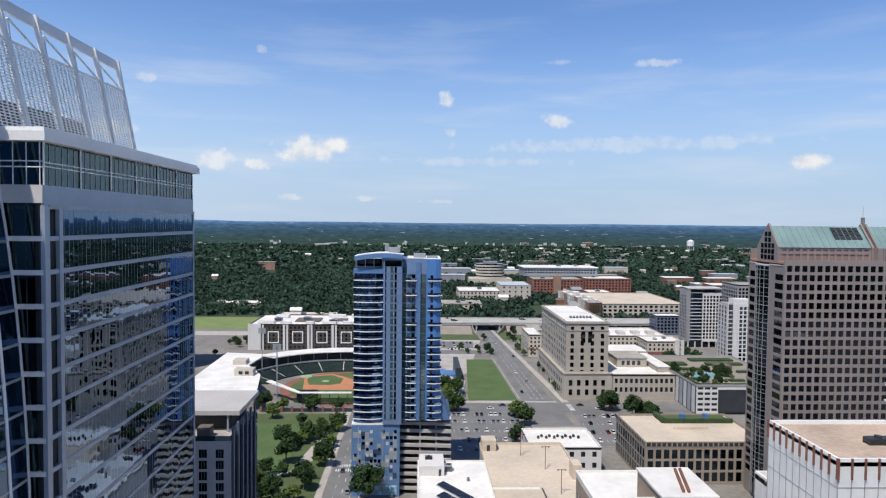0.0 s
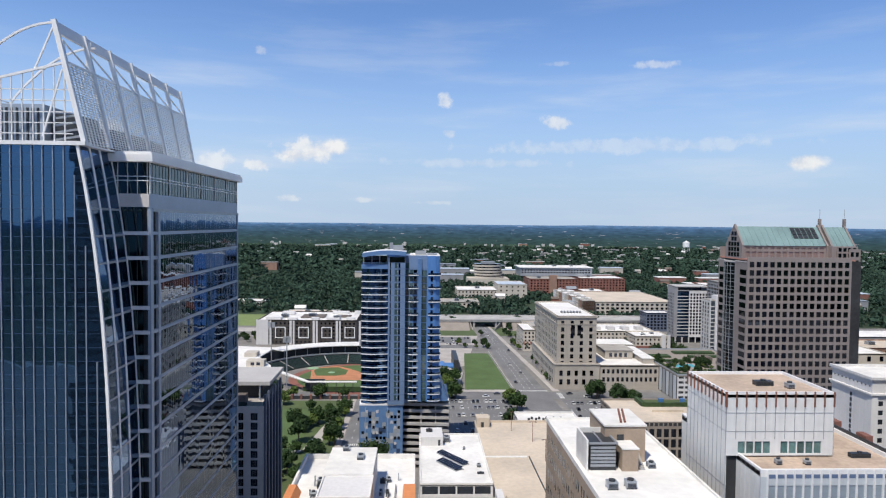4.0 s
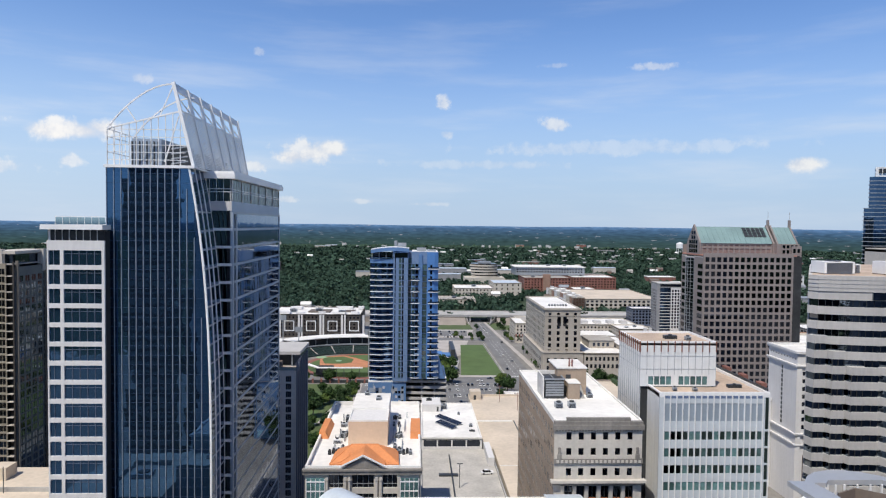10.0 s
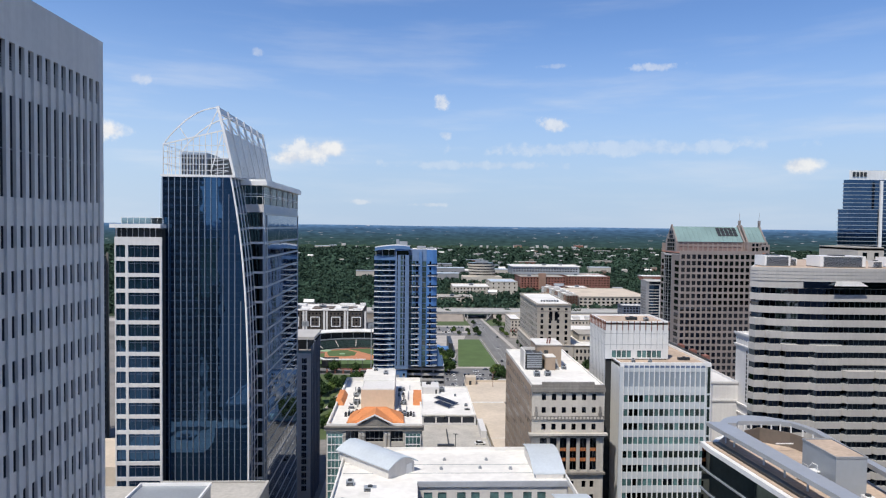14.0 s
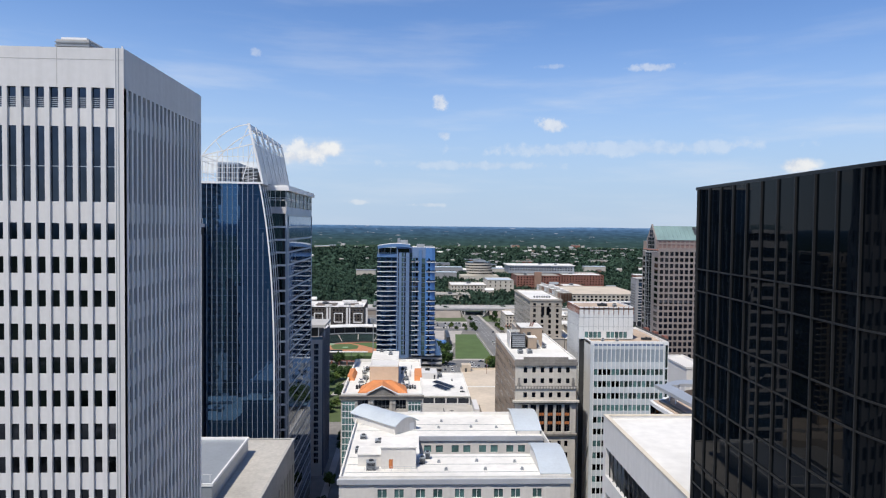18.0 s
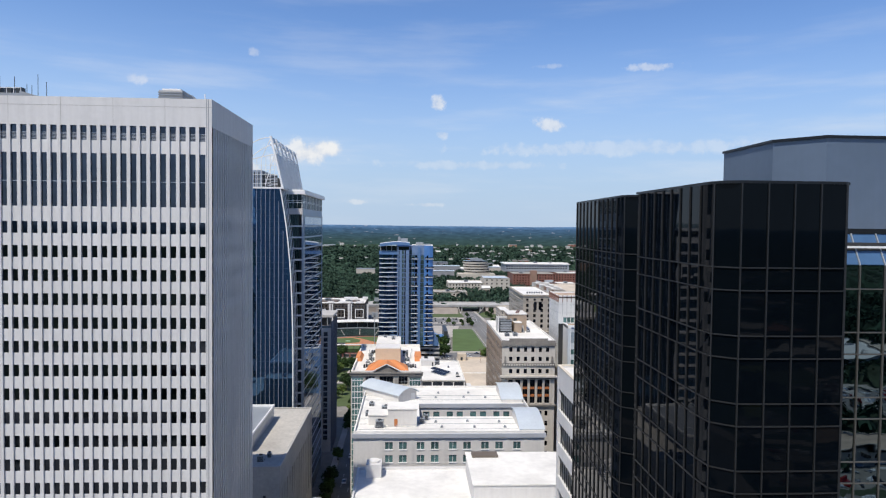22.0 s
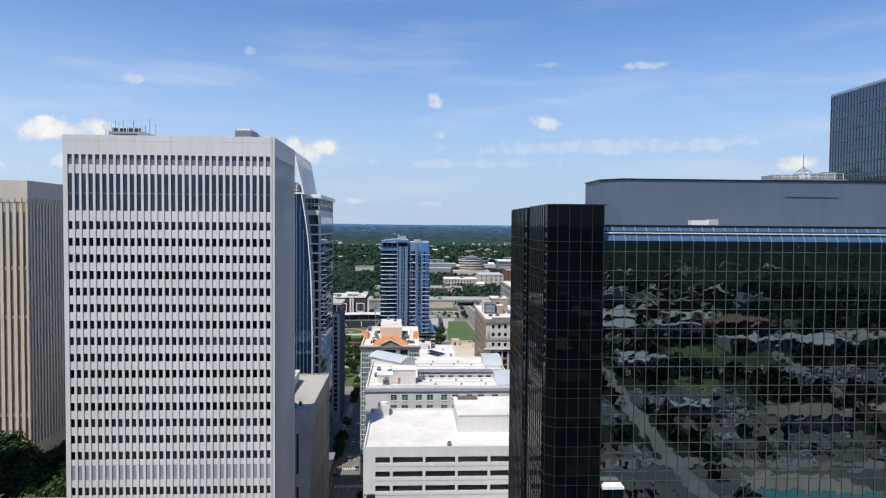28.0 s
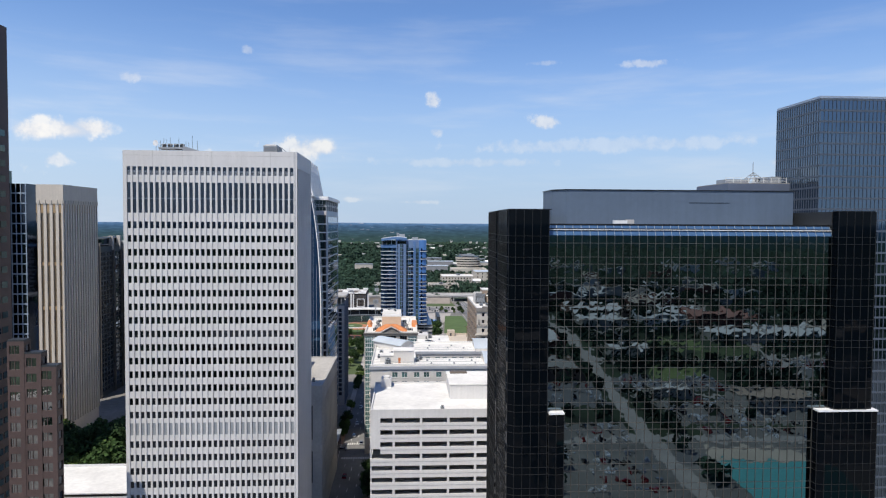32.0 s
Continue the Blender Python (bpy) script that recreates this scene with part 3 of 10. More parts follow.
quad("sidewalk_3", [(90.5, 416), (95, 416), (78.5, 700), (75.5, 700)], .26, PAVING, "pale concrete pavement with kerb", "pavement", .2)
quad("sidewalk_4", [(28, 414.5), (66, 414.5), (66, 420), (28, 420)], .26, PAVING, "pale concrete pavement with kerb", "pavement", .2)
quad("car_park_west", [(19, 322), (58, 322), (58, 394), (19, 394)], .12, ASPHALT, "asphalt car park with painted bays", "car park", .06)
quad("car_park_east", [(92, 334), (122, 334), (122, 395), (92, 395)], .12, ASPHALT, "asphalt car park with painted bays", "car park", .06)
quad("lawn_1", [(32, 420.5), (63.5, 420.5), (60.5, 548), (40, 548)], .2, LAWN, "long mown lawn strip beside the avenue", "lawn", .12)
quad("lawn_wall", [(64.0, 420.5), (64.6, 420.5), (61.6, 550), (61.0, 550)], 1.6, CONCRETE, "low concrete wall along the lawn", "wall", 1.5)
quad("lawn_2", [(-92, 300), (-60, 300), (-58, 372), (-94, 372)], .2, LAWN, "mown park lawn", "lawn", .12)
quad("park_path", [(-57, 296), (-50, 300), (-42, 385), (-46, 385)], .2, PAVING, "pale park path", "pavement", .12)
quad("park_path_low", [(-75, 291), (-57, 296), (-50, 300), (-70, 298)], .2, PAVING, "pale park path", "pavement", .12)
quad("park_ground", [(-112, 240), (-41.5, 240), (-42, 392), (-112, 392)], .1, GRASS, "grassy park ground", "lawn", .05)
quad("verge_1", [(10, 640), (60, 640), (58, 690), (-30, 690)], .1, GRASS, "dry grassy verge by the viaduct", "lawn", .05)
quad("verge_2", [(80, 640), (140, 640), (140, 690), (78, 690)], .1, GRASS, "grassy verge by the viaduct", "lawn", .05)
quad("dirt_lot", [(18, 470), (38, 500), (60, 640), (-6, 640)], .09, PAVING, "pale gravel lot", "lot", .03)
quad("practice_field", [(-330, 700), (-118, 700), (-118, 790), (-330, 790)], .15, GRASS_LIGHT, "light green practice field", "field", .1)
quad("motorway", [(-600, 662), (-150, 662), (-150, 686), (-600, 686)], .2, PAVING, "pale concrete motorway", "road", .1)
quad("brick_pavement", [(-42.5, 84), (-37.6, 84), (-37.8, 104), (-42.5, 104)], .3, BRICK_MIX, "red brick street corner paving", "pavement", .2)
# lane paint
paint = []
for y in np.arange(-180, 690, 12.0):
    paint.append(box(-30.8, y, .12, -30.55, y + 4, .135))
    paint.append(box(-34.1, y + 5, .12, -33.9, y + 8, .135))
    paint.append(box(-27.2, y + 5, .12, -27.0, y + 8, .135))
for y in np.arange(424, 700, 9.0):
    u = (y - 300) / 420
    for s in (.32, .52, .72):
        x = (68 + (62.5 - 68) * u) * (1 - s) + (90 + (75 - 90) * u) * s
        paint.append(box(x - .12, y, .12, x + .12, y + 4, .135))
for y in (388, 392.5, 300, 306, 418, 62.8, 83.2):
    paint += [box(-36.5 + 1.1 * i, y, .12, -35.9 + 1.1 * i, y + 2.6, .14) for i in range(12)]
paint += [box(68 + 1.3 * i, 416, .12, 68.7 + 1.3 * i, 419, .14) for i in range(15)] + [box(92.0, 398 + 1.3 * i, .14, 95, 398.7 + 1.3 * i, .16) for i in range(11)]
paint += [box(20 + 2.7 * i, y, .12, 20.12 + 2.7 * i, y + 5, .135) for i in range(14) for y in (326, 340, 356, 372, 386)]
paint += [box(93 + 2.7 * i, y, .12, 93.12 + 2.7 * i, y + 5, .135) for i in range(11) for y in (338, 352, 368, 382)]
tagged(setting("lane_paint", paint, PAINT_WHITE, "white painted lane and bay marks", "road marking"), kind="stuff")

# viaduct over the avenue
v = thing("rail_viaduct", (70, 700, 0), "concrete railway viaduct with a dark underpass", "bridge")
part("deck", [box(-160, 694, 6.4, 420, 728, 8.0)], CONCRETE, v)
part("rear_parapet", [box(-160, 727.6, 8.0, 420, 728, 9.4)], PALE_BAND, v)
part("parapet", [box(-160, 693.6, 8.0, 420, 694, 9.2)], PALE_BAND, v)
part("embankment_wall", [box(-160, 694.5, 0, 54, 727, 6.4), box(92, 694.5, 0, 150, 727, 6.4)], FED_DARK, v)
for x in (60, 84, 180, 206, 232, 258, 284, 310):
    part("pier", [box(x, 695, 0, x + 1.6, 727, 6.4)], CONCRETE, v)
part("wing_wall", [np.array([(56, 694, 0), (58, 674, 0), (58.6, 674, 0), (56.6, 694, 0), (56, 694, 6), (58, 674, 1), (58.6, 674, 1), (56.6, 694, 6)])], PAVING, v)
part("wing_wall", [np.array([(89, 694, 0), (80, 674, 0), (80.6, 674, 0), (89.6, 694, 0), (89, 694, 6), (80, 674, 1), (80.6, 674, 1), (89.6, 694, 6)])], PAVING, v)


part("slope", [np.array([(-40, 672, 0), (55, 672, 0), (55, 694, 0), (-40, 694, 0), (-40, 692, 5.6), (55, 692, 5.6), (55, 694, 5.6), (-40, 694, 5.6)])], FED_DARK, v, "sloping brown stone embankment")
part("slope", [np.array([(91, 672, 0), (150, 672, 0), (150, 694, 0), (91, 694, 0), (91, 692, 5.6), (150, 692, 5.6), (150, 694, 5.6), (91, 694, 5.6)])], FED_DARK, v, "sloping brown stone embankment")
quad("street_far", [(-30, 572), (235, 572), (235, 588), (-30, 588)], .14, ASPHALT, "cross street before the viaduct", "road", .1)
quad("car_park_far", [(12, 598), (50, 598), (52, 632), (12, 632)], .14, ASPHALT, "small asphalt car park near the viaduct", "car park", .05)


def ballpark():
    t = thing("ballpark", (-70, 460, 0), "baseball park with green seats, white roofs and clay infield", "ballpark")
    c, s = math.cos(.26), math.sin(.26)
    disc = lambda x, y, r, k=28, a0=0.0, a1=math.tau: [(x + r * math.cos(a0 + (a1 - a0) * i / k), y + r * math.sin(a0 + (a1 - a0) * i / k)) for i in range(k)]
    part("field_grass", prism("field_grass", disc(-44, 455, 42, 40), .05, .22), LAWN, t)
    part("warning_track", prism("warning_track", disc(-44, 455, 48, 40), .04, .16), TRACK_BRICK, t)
    part("infield_clay", prism("infield_clay", [(-80, 479), (-76, 447), (-36, 447), (-34, 462), (-43.5, 474), (-53, 486), (-62, 494), (-74, 490)], .1, .27), FIELD_DIRT, t)
    part("infield_grass", prism("infield_grass", [(-78, 474), (-76, 461), (-60, 460.5), (-53, 465), (-52.5, 479), (-61.5, 490), (-77, 486)], .1, .31), LAWN, t)
    part("foul_line", [np.array([(-79 + a * c - b * s, 477 + a * s + b * c, z) for z in (.1, .33) for a, b in ((-.8, -20), (.8, -20), (.8, 2), (-.8, 2))])], FIELD_DIRT, t)
    part("plate_circle", prism("plate_circle", disc(-80, 486, 4.5, 16), .1, .34), PALE_TURF, t)
    part("mound", prism("mound", disc(-64, 471, 2.6, 12), .1, .5), PALE_TURF, t)
    cx, cy = -52.0, 450.0
    def arc(r0, r1, z0, z1, a0, a1, k=22):
        a = [a0 + (a1 - a0) * i / k for i in range(k + 1)]
        return strip("arc", [[(cx + r * math.cos(u), cy + r * math.sin(u), z) for r, z in ((r0, z0), (r1, z0), (r1, z1), (r0, z1))] for u in a])
    for k in range(11):
        part("seating_tier", arc(52 + 1.3 * k, 53.4 + 1.3 * k, 0, 1.2 + .36 * k, .9, 2.9), SEAT_GREEN, t)
    for u in np.linspace(1.05, 2.8, 7):
        part("aisle", [np.array([(cx + r * math.cos(u + w), cy + r * math.sin(u + w), z + dz) for dz in (0, .12) for r, z, w in ((52, 1.25, -.006), (52, 1.25, .006), (66.3, 5.0, .005), (66.3, 5.0, -.005))])], PAVING, t)
    # shadow of the concourse under the roof, built as a near-black wall
    part("concourse_wall", arc(72, 73, 0, 11.6, .8, 2.9), INTERIOR_SHADE, t)
    part("press_level", arc(67.7, 69, 5.2, 6.2, .8, 2.9), LOUVRE_GREY, t)
    part("grandstand_roof", arc(68, 84, 11.6, 12.3, .7, 2.45, 26), WHITE_ROOF, t, "white curving grandstand roof")
    part("back_wall", arc(82, 83, 0, 11.6, .7, 2.9), FED_DARK, t)
    for u in np.linspace(.8, 2.4, 12):
        part("roof_post", [box(cx + 70.6 * math.cos(u) - .2, cy + 70.6 * math.sin(u) - .2, 5, cx + 70.6 * math.cos(u) + .2, cy + 70.6 * math.sin(u) + .2, 11.6)], LOUVRE_GREY, t)
    # entrance building with broad white roofs
    part("entrance_wall", prism("entrance_wall", [(-140, 402), (-96, 398), (-104, 440), (-118, 470), (-116, 505), (-142, 512)], 0, 11.2), FED_DARK, t)
    part("entrance_roof", prism("entrance_roof", [(-142, 400), (-94, 396), (-102, 440), (-117, 470), (-113, 508), (-144, 514)], 11.2, 12.0), WHITE_ROOF, t, "broad white entrance roof")
    part("roof_house", [box(-118, 436, 12, -106, 444, 16.2)], CREAM_WALL, t)
    for i in range(2):
        part("roof_house_window", [box(-115 + 4 * i, 435.9, 13, -112.6 + 4 * i, 436, 15)], DARK_GLASS, t)
    part("roof_house", [box(-128, 470, 12, -119, 480, 15)], CREAM_WALL, t)
    part("canopy", [np.array([(-96, 430, 9.4), (-72, 409, 7.4), (-71, 411.5, 7.4), (-94, 434, 9.4), (-96, 430, 10), (-72, 409, 8), (-71, 411.5, 8), (-94, 434, 10)]), box(-72, 409, 7.4, -40, 411.5, 8)], WHITE_ROOF, t, "white walkway canopy")
    for i in range(6):
        part("canopy_post", [box(-70 + 5.5 * i, 409.6, 0, -69.6 + 5.5 * i, 410, 7.4)], DARK_METAL, t)
    part("scoreboard", [box(-74, 414, 1.5, -61, 415, 8.5)], DARK_METAL, t, "dark scoreboard back")
    part("outfield_wall", [box(-76, 416, 0, -20, 416.6, 3.0)], HEDGE, t)
    for i in range(13):
        part("brick_pier", [box(-92 + 6 * i, 395.0, 0, -90.8 + 6 * i, 396.2, 3.2)], RED_BRICK, t)
    part("fence", [box(-92, 395.5, .2, -19, 395.6, 2.2)], DARK_METAL, t)
    for x, y in ((-88, 424), (-112, 488), (-36, 414), (-40, 534), (-14, 500)):
        part("light_mast", [box(x - .3, y - .3, 0, x + .3, y + .3, 34), box(x - 2.6, y - .3, 31, x + 2.6, y + .3, 35)], LOUVRE_GREY, t)
    part("right_bleacher", [np.array([(12, 430, 0), (28, 424, 0), (34, 470, 0), (16, 474, 0), (12, 430, 6), (28, 424, 1), (34, 470, 1), (16, 474, 6)])], CONCRETE, t)
    part("right_bleacher_row", [beam((13 + 1.9 * k, 431 - .7 * k, 5.9 - .65 * k), (17 + 2.2 * k, 473 - .5 * k, 5.9 - .65 * k), .3) for k in range(8)], LOUVRE_GREY, t)
    part("blue_tent", [box(8, 470, 0, 20, 486, 6), box(20, 474, 0, 29, 488, 4.5)], SKY_CLADDING, t, "blue event tent")
    part("scoreboard_dark", [box(27, 470, 0, 30.5, 510, 10)], DARK_METAL, t)


ballpark()

# ---- white precast tower ----
def white_tower():
    x0, x1, y0, y1, top = -84.3, -37.0, -60.0, -32.4, 129.8
    t = thing("white_tower", ((x0 + x1) / 2, (y0 + y1) / 2, 0), "tall white precast concrete office tower with narrow dark windows", "office tower")
    rows = [(123.1, 125.4), (112.7, 121.1)] + [(110.3 - 3.785 * k - 1.86, 110.3 - 3.785 * k) for k in range(15)] + [(50.7, 54.1)]
    rows += [(49.0 - 3.785 * k - 1.86, 49.0 - 3.785 * k) for k in range(11)]
    f, s = south(x0, y0), east(x1, y0)
    p = (x1 - x0) / 31.0
    cols = [(p * (1.0 + i) - 0.49, p * (1.0 + i) + 0.49) for i in range(30)]
    q = 1.37
    side = [(1.7 + q * i - 0.42, 1.7 + q * i + 0.42) for i in range(19)]
    for face, cs, length, many, dp in ((f, cols, x1 - x0, 220, .38), (s, side, y1 - y0, 80, .36)):
        # spandrels lie back behind the piers
        low = 0.0
        for lo, hi in sorted(rows) + [(top - 4.4, top - 4.4)]:
            part("spandrel", [face.box(.1, length - .75, low, lo, -0.68, .14 - dp)], WHITE_CONCRETE, t)
            low = hi
        edge = 0.0
        for i, (a, b) in enumerate(cs + [(length, length)]):
            lift = 0.0 if face is f or edge else 0.004
            part("pier", [face.box(edge + lift, a, 0, top - 4.4, -0.7, 0)], WHITE_CONCRETE, t)
            edge = b
        for (w, h), spots in (((cs[0][1] - cs[0][0], 1.86), [face.matrix((a + b) / 2, lo, -dp) for lo, hi in rows if abs(hi - lo - 1.86) < .1 for a, b in cs]),
                              ((cs[0][1] - cs[0][0], 2.3), [face.matrix((a + b) / 2, 123.1, -dp) for a, b in cs]),
                              ((cs[0][1] - cs[0][0], 3.4), [face.matrix((a + b) / 2, 50.7, -dp) for a, b in cs])):
            me = unit_box("window_pane", w + .02, 0.06, h, LOUVRE_GREY if h > 3 else DARK_GLASS)
            pieces("window_pane", me, spots, t, min(many, len(spots)), jitter=0.0012)
            many = max(0, many - len(spots))
        panes = [face.matrix((a + b) / 2, 112.7, -dp) for a, b in cs]
        pieces("tall_pane", unit_box("tall_pane", cs[0][1] - cs[0][0] + .02, 0.06, 8.4, DARK_GLASS), panes, t, 60)
        part("transom_bars", [face.box(a, b, 116.6, 116.7, -dp, .1 - dp) for a, b in cs], GREY_METAL, t, kind="stuff")
        part("louvres", [face.box(a, b, 123.1 + .22 * i, 123.1 + .22 * i + .1, -dp, .08 - dp) for a, b in cs for i in range(6)], LOUVRE_GREY, t, kind="stuff")
    # crown band with joints, corner groove
    part("crown", [box(x0, y0 + .002, top - 4.4, x1, y1, top - 0.02)], WHITE_CONCRETE, t, "broad blank white concrete crown band")
    part("crown_joint", [box(x0 + 8 * i, y0 - .012, top - 4.35, x0 + 8 * i + .05, y0 + .002, top - .05) for i in range(1, 6)] + [box(x0, y0 - .012, top - 1.35, x1, y0 + .002, top - 1.3)], CONCRETE, t)
    part("corner_groove", [box(x1 - .62, y0 - .03, 0, x1 - .5, y0 + .002, top), box(x1 - .9, y0 - .014, 0, x1 - .8, y0 + .002, top)], LOUVRE_GREY, t)
    part("wall", [box(x0, y1 - .3, 0, x1 - .7, y1, top - 4.4), box(x0, y0 + .7, 0, x0 + .3, y1 - .3, top - 4.4)], WHITE_CONCRETE, t)
    part("interior", [box(x0 + .4, y0 + .72, 0, x1 - .72, y1 - .4, top - 4.5)], INTERIOR_SHADE, t)
    part("roof", [box(x0 + .5, y0 + .5, top - .02, x1 - .5, y1 - .5, top + .04)], GREY_ROOF, t)
    return top


def tower_roof(z):
    """What stands on the white tower's roof."""
    u = thing("roof_cooling_unit", (-45.4, -52, z), "grey louvred cooling unit at the roof edge", "rooftop unit")
    part("casing", [box(-47.4, -54, z, -43.6, -46, z + 2.4)], PALE_BAND, u)
    for k in range(5):
        part("louvre", [box(-47.5, -54.12, z + .3 + .42 * k, -43.5, -54, z + .48 + .42 * k)], LOUVRE_GREY, u)
    for k in range(4):
        part("side_louvre", [box(-43.6, -53.6, z + .3 + .5 * k, -43.45, -46.4, z + .5 + .5 * k)], GREY_METAL, u)
    part("top_cover", [box(-47.0, -53.6, z + 2.4, -44.0, -46.4, z + 2.75)], WHITE_METAL, u)
    part("stair_frame", [beam((-43.4, -50, z + 2.4), (-40.6, -50, z), .12), beam((-43.4, -49, z + 2.4), (-40.6, -49, z), .12)] + [beam((-43.4 + .45 * i, -50, z + 2.4 - .38 * i), (-43.4 + .45 * i, -49, z + 2.4 - .38 * i), .1) for i in range(6)], GREY_METAL, u)
    part("flue", [box(-40.5, -52.2, z, -40.36, -52.06, z + 2.2)], WHITE_METAL, u)
    r = thing("roof_antenna_rack", (-69, -52, z), "dark steel roof rack carrying whip antennas and a white dish", "antenna")
    part("platform", [box(-73.2, -53, z + 1.2, -66.2, -49, z + 1.7)], LOUVRE_GREY, r)
    for i in range(4):
        part("cabinet", [box(-72.4 + 1.7 * i, -52.6, z + 1.7, -71.4 + 1.7 * i, -51.4, z + 2.7)], DARK_METAL, r)
    part("guard_rail", [box(-73.2, -53, z + 2.5, -66.2, -52.94, z + 2.58)] + [box(-73.2 + 1.16 * i, -53, z + 1.7, -73.13 + 1.16 * i, -52.94, z + 2.55) for i in range(7)], WHITE_METAL, r)
    for x in (-73, -71, -69, -66.6):
        part("leg", [box(x, -52.9, z, x + .15, -52.75, z + 1.2)], GREY_METAL, r)
    part("equipment_shelter", [np.array([(-66.2, -53.4, z), (-62.2, -53.4, z), (-62.2, -48, z), (-66.2, -48, z), (-66.2, -53.4, z + 2.0), (-62.2, -53.4, z + .9), (-62.2, -48, z + .9), (-66.2, -48, z + 2.0)])], LOUVRE_GREY, r)
    rng = random.Random(3)
    for i, x in enumerate((-73.0, -72.0, -71.2, -70.2, -67.8, -65.8, -65.0, -64.0, -62.6)):
        part("whip_antenna", [box(x, -52, z + 1.2, x + .07, -51.93, z + rng.uniform(3.2, 5.4))], DARK_METAL, r)
    disc = [(-74.2 + .75 * math.cos(i * math.tau / 16), z + 2.9 + .85 * math.sin(i * math.tau / 16)) for i in range(16)]
    part("dish", poly("dish", [(x, -52.3, q) for x, q in disc] + [(-74.2, -51.9, z + 2.9)], [(i, (i + 1) % 16, 16) for i in range(16)] + [tuple(range(15, -1, -1))]), WHITE_METAL, r, "white round dish")
    part("dish_mast", [box(-74.25, -51.95, z, -74.13, -51.83, z + 2.9)], GREY_METAL, r)
    r.location.x = -73.0


# ---- glass tower with a white lattice crown ----
def blade_edge(z):
    """Where the curved right edge of the blade stands at height z."""
    k = max(0.0, min(1.0, (123.0 - z) / 80.0))
    return -51.5 + 4.7 * (1 - (1 - k) ** 3.37)


def glass_tower():
    t = thing("glass_tower", (-58, 100, 0), "blue glass office tower with curved edge and white lattice crown", "office tower")
    yb, top = 72.7, 122.8
    # blade front: columns of glass between white mullions, cut along the curved edge
    zs = [0, 20, 40, 50, 60, 70, 80, 88, 96, 103, 109, 114, 118.5, top]
    xs = [-69.2 + 1.55 * i for i in range(17)]
    rng = random.Random(5)
    for a, b in zip(xs, xs[1:]):
        lim = min(top, next((z for z in np.arange(top, 0, -0.5) if blade_edge(z) >= b - .1), 0))
        if lim < 5:
            continue
        z = 0.0
        while z < lim - .2:
            h = min(4.15, lim - z)
            d = rng.gauss(0, .0025)
            part("glass_panel", [np.array([(a, yb + d, z), (b, yb - d, z), (b, yb - d + .2, z), (a, yb + d + .2, z), (a, yb + d, z + h - .01), (b, yb - d, z + h - .01), (b, yb - d + .2, z + h - .01), (a, yb + d + .2, z + h - .01)])], TOWER_GLASS, t) if z > 45 else None
            z += h
        if lim > 45:
            part("glass_panel", [box(a, yb, 0, b, yb + .2, 45.6)], TOWER_GLASS, t)
        part("mullion", [box(a - .07, yb - .22, 0, a + .07, yb, lim)], SOFT_MULLION, t)
    part("transom", [box(-69.2, yb - .035, z, blade_edge(z) - .1, yb - .02, z + .06) for z in np.arange(46.8, top - .5, 2.075)], BLUE_CLADDING_DARK, t, kind="stuff")
    # sliver panels that fill up to the curve
    part("edge_glass", strip("edge_glass", [[(-66, yb + .03, z), (blade_edge(z), yb + .03, z), (blade_edge(z), yb + .2, z), (-66, yb + .2, z)] for z in np.linspace(0, top, 33)]), TOWER_GLASS, t)
    # white curved edge trims and the facet behind them
    fine = list(np.linspace(0, top, 33))
    for off, yy, w in ((0.0, yb - .3, .42), (-.02, yb + 3.0, .2), (-.12, yb + 6.5, .2), (-.3, yb + 10.5, .35)):
        part("edge_trim", strip("edge_trim", [[(blade_edge(z) + off - (w if i in (0, 3) else 0), yy + (.5 if i > 1 else 0), z) for i in range(4)] for z in fine]), WHITE_METAL, t, "white curved edge trim")
    part("facet_glass", strip("facet_glass", [[(blade_edge(z) - .05, yb + .1, z), (blade_edge(z) - .35, yb + 10.6, z), (blade_edge(z) - .6, yb + 10.8, z), (blade_edge(z) - .4, yb + .3, z)] for z in fine]), TOWER_GLASS, t)
    # left slanting flank
    part("flank_glass", [np.array([(-75.2, 80, 0), (-69.2, yb + .2, 0), (-69, 130, 0), (-75, 130, 0), (-72.3, 80, top), (-69.2, yb + .2, top), (-69, 130, top), (-72, 130, top)])], TOWER_GLASS, t)
    part("interior", [box(-68.9, yb + .25, 0, -53.6, 130, top - .5)], INTERIOR_SHADE, t)
    part("rear_wall", [box(-69, 130, 0, -47, 130.4, top)], TOWER_GLASS, t)
    # right block: slab edges, window bays and long glazed flank
    x1, y0, y1 = -45.6, 84.0, 138.5
    bands = [109.25 - 4.15 * k for k in range(26)]
    for z in bands:
        if z > 0:
            part("slab_edge", [box(-52.5, y0 - .25, z, x1, y0 + .3, z + .62)], WHITE_METAL, t)
    part("front_glass", [box(-52.5, y0, 0, x1 - 1.2, y0 + .2, 114.0)], GREEN_GLASS, t)
    part("front_mullion", [box(-52.4 + 1.55 * i, y0 - .1, 0, -52.3 + 1.55 * i, y0, 114) for i in range(5)], DARK_METAL, t)
    part("front_band", [box(-52.5, y0 - .2, 113.9, x1 - .01, y0 + .3, 116.1)], PALE_PANEL, t, "pale stone-coloured band")
    part("penthouse_glass", [box(-52.5, y0, 116.1, x1 - .1, y0 + .2, 121.3), box(x1 - .3, y0 + .2, 116.1, x1 - .1, y1, 121.3)], GREEN_GLASS, t)
    part("penthouse_rail", [box(-52.5, y0 - .12, z, x1 + .02, y0, z + .16) for z in (118.2, 118.9)] + [box(x1 - .1, y0, z, x1 + .02, y1, z + .14) for z in (118.3, 118.8)], WHITE_METAL, t)
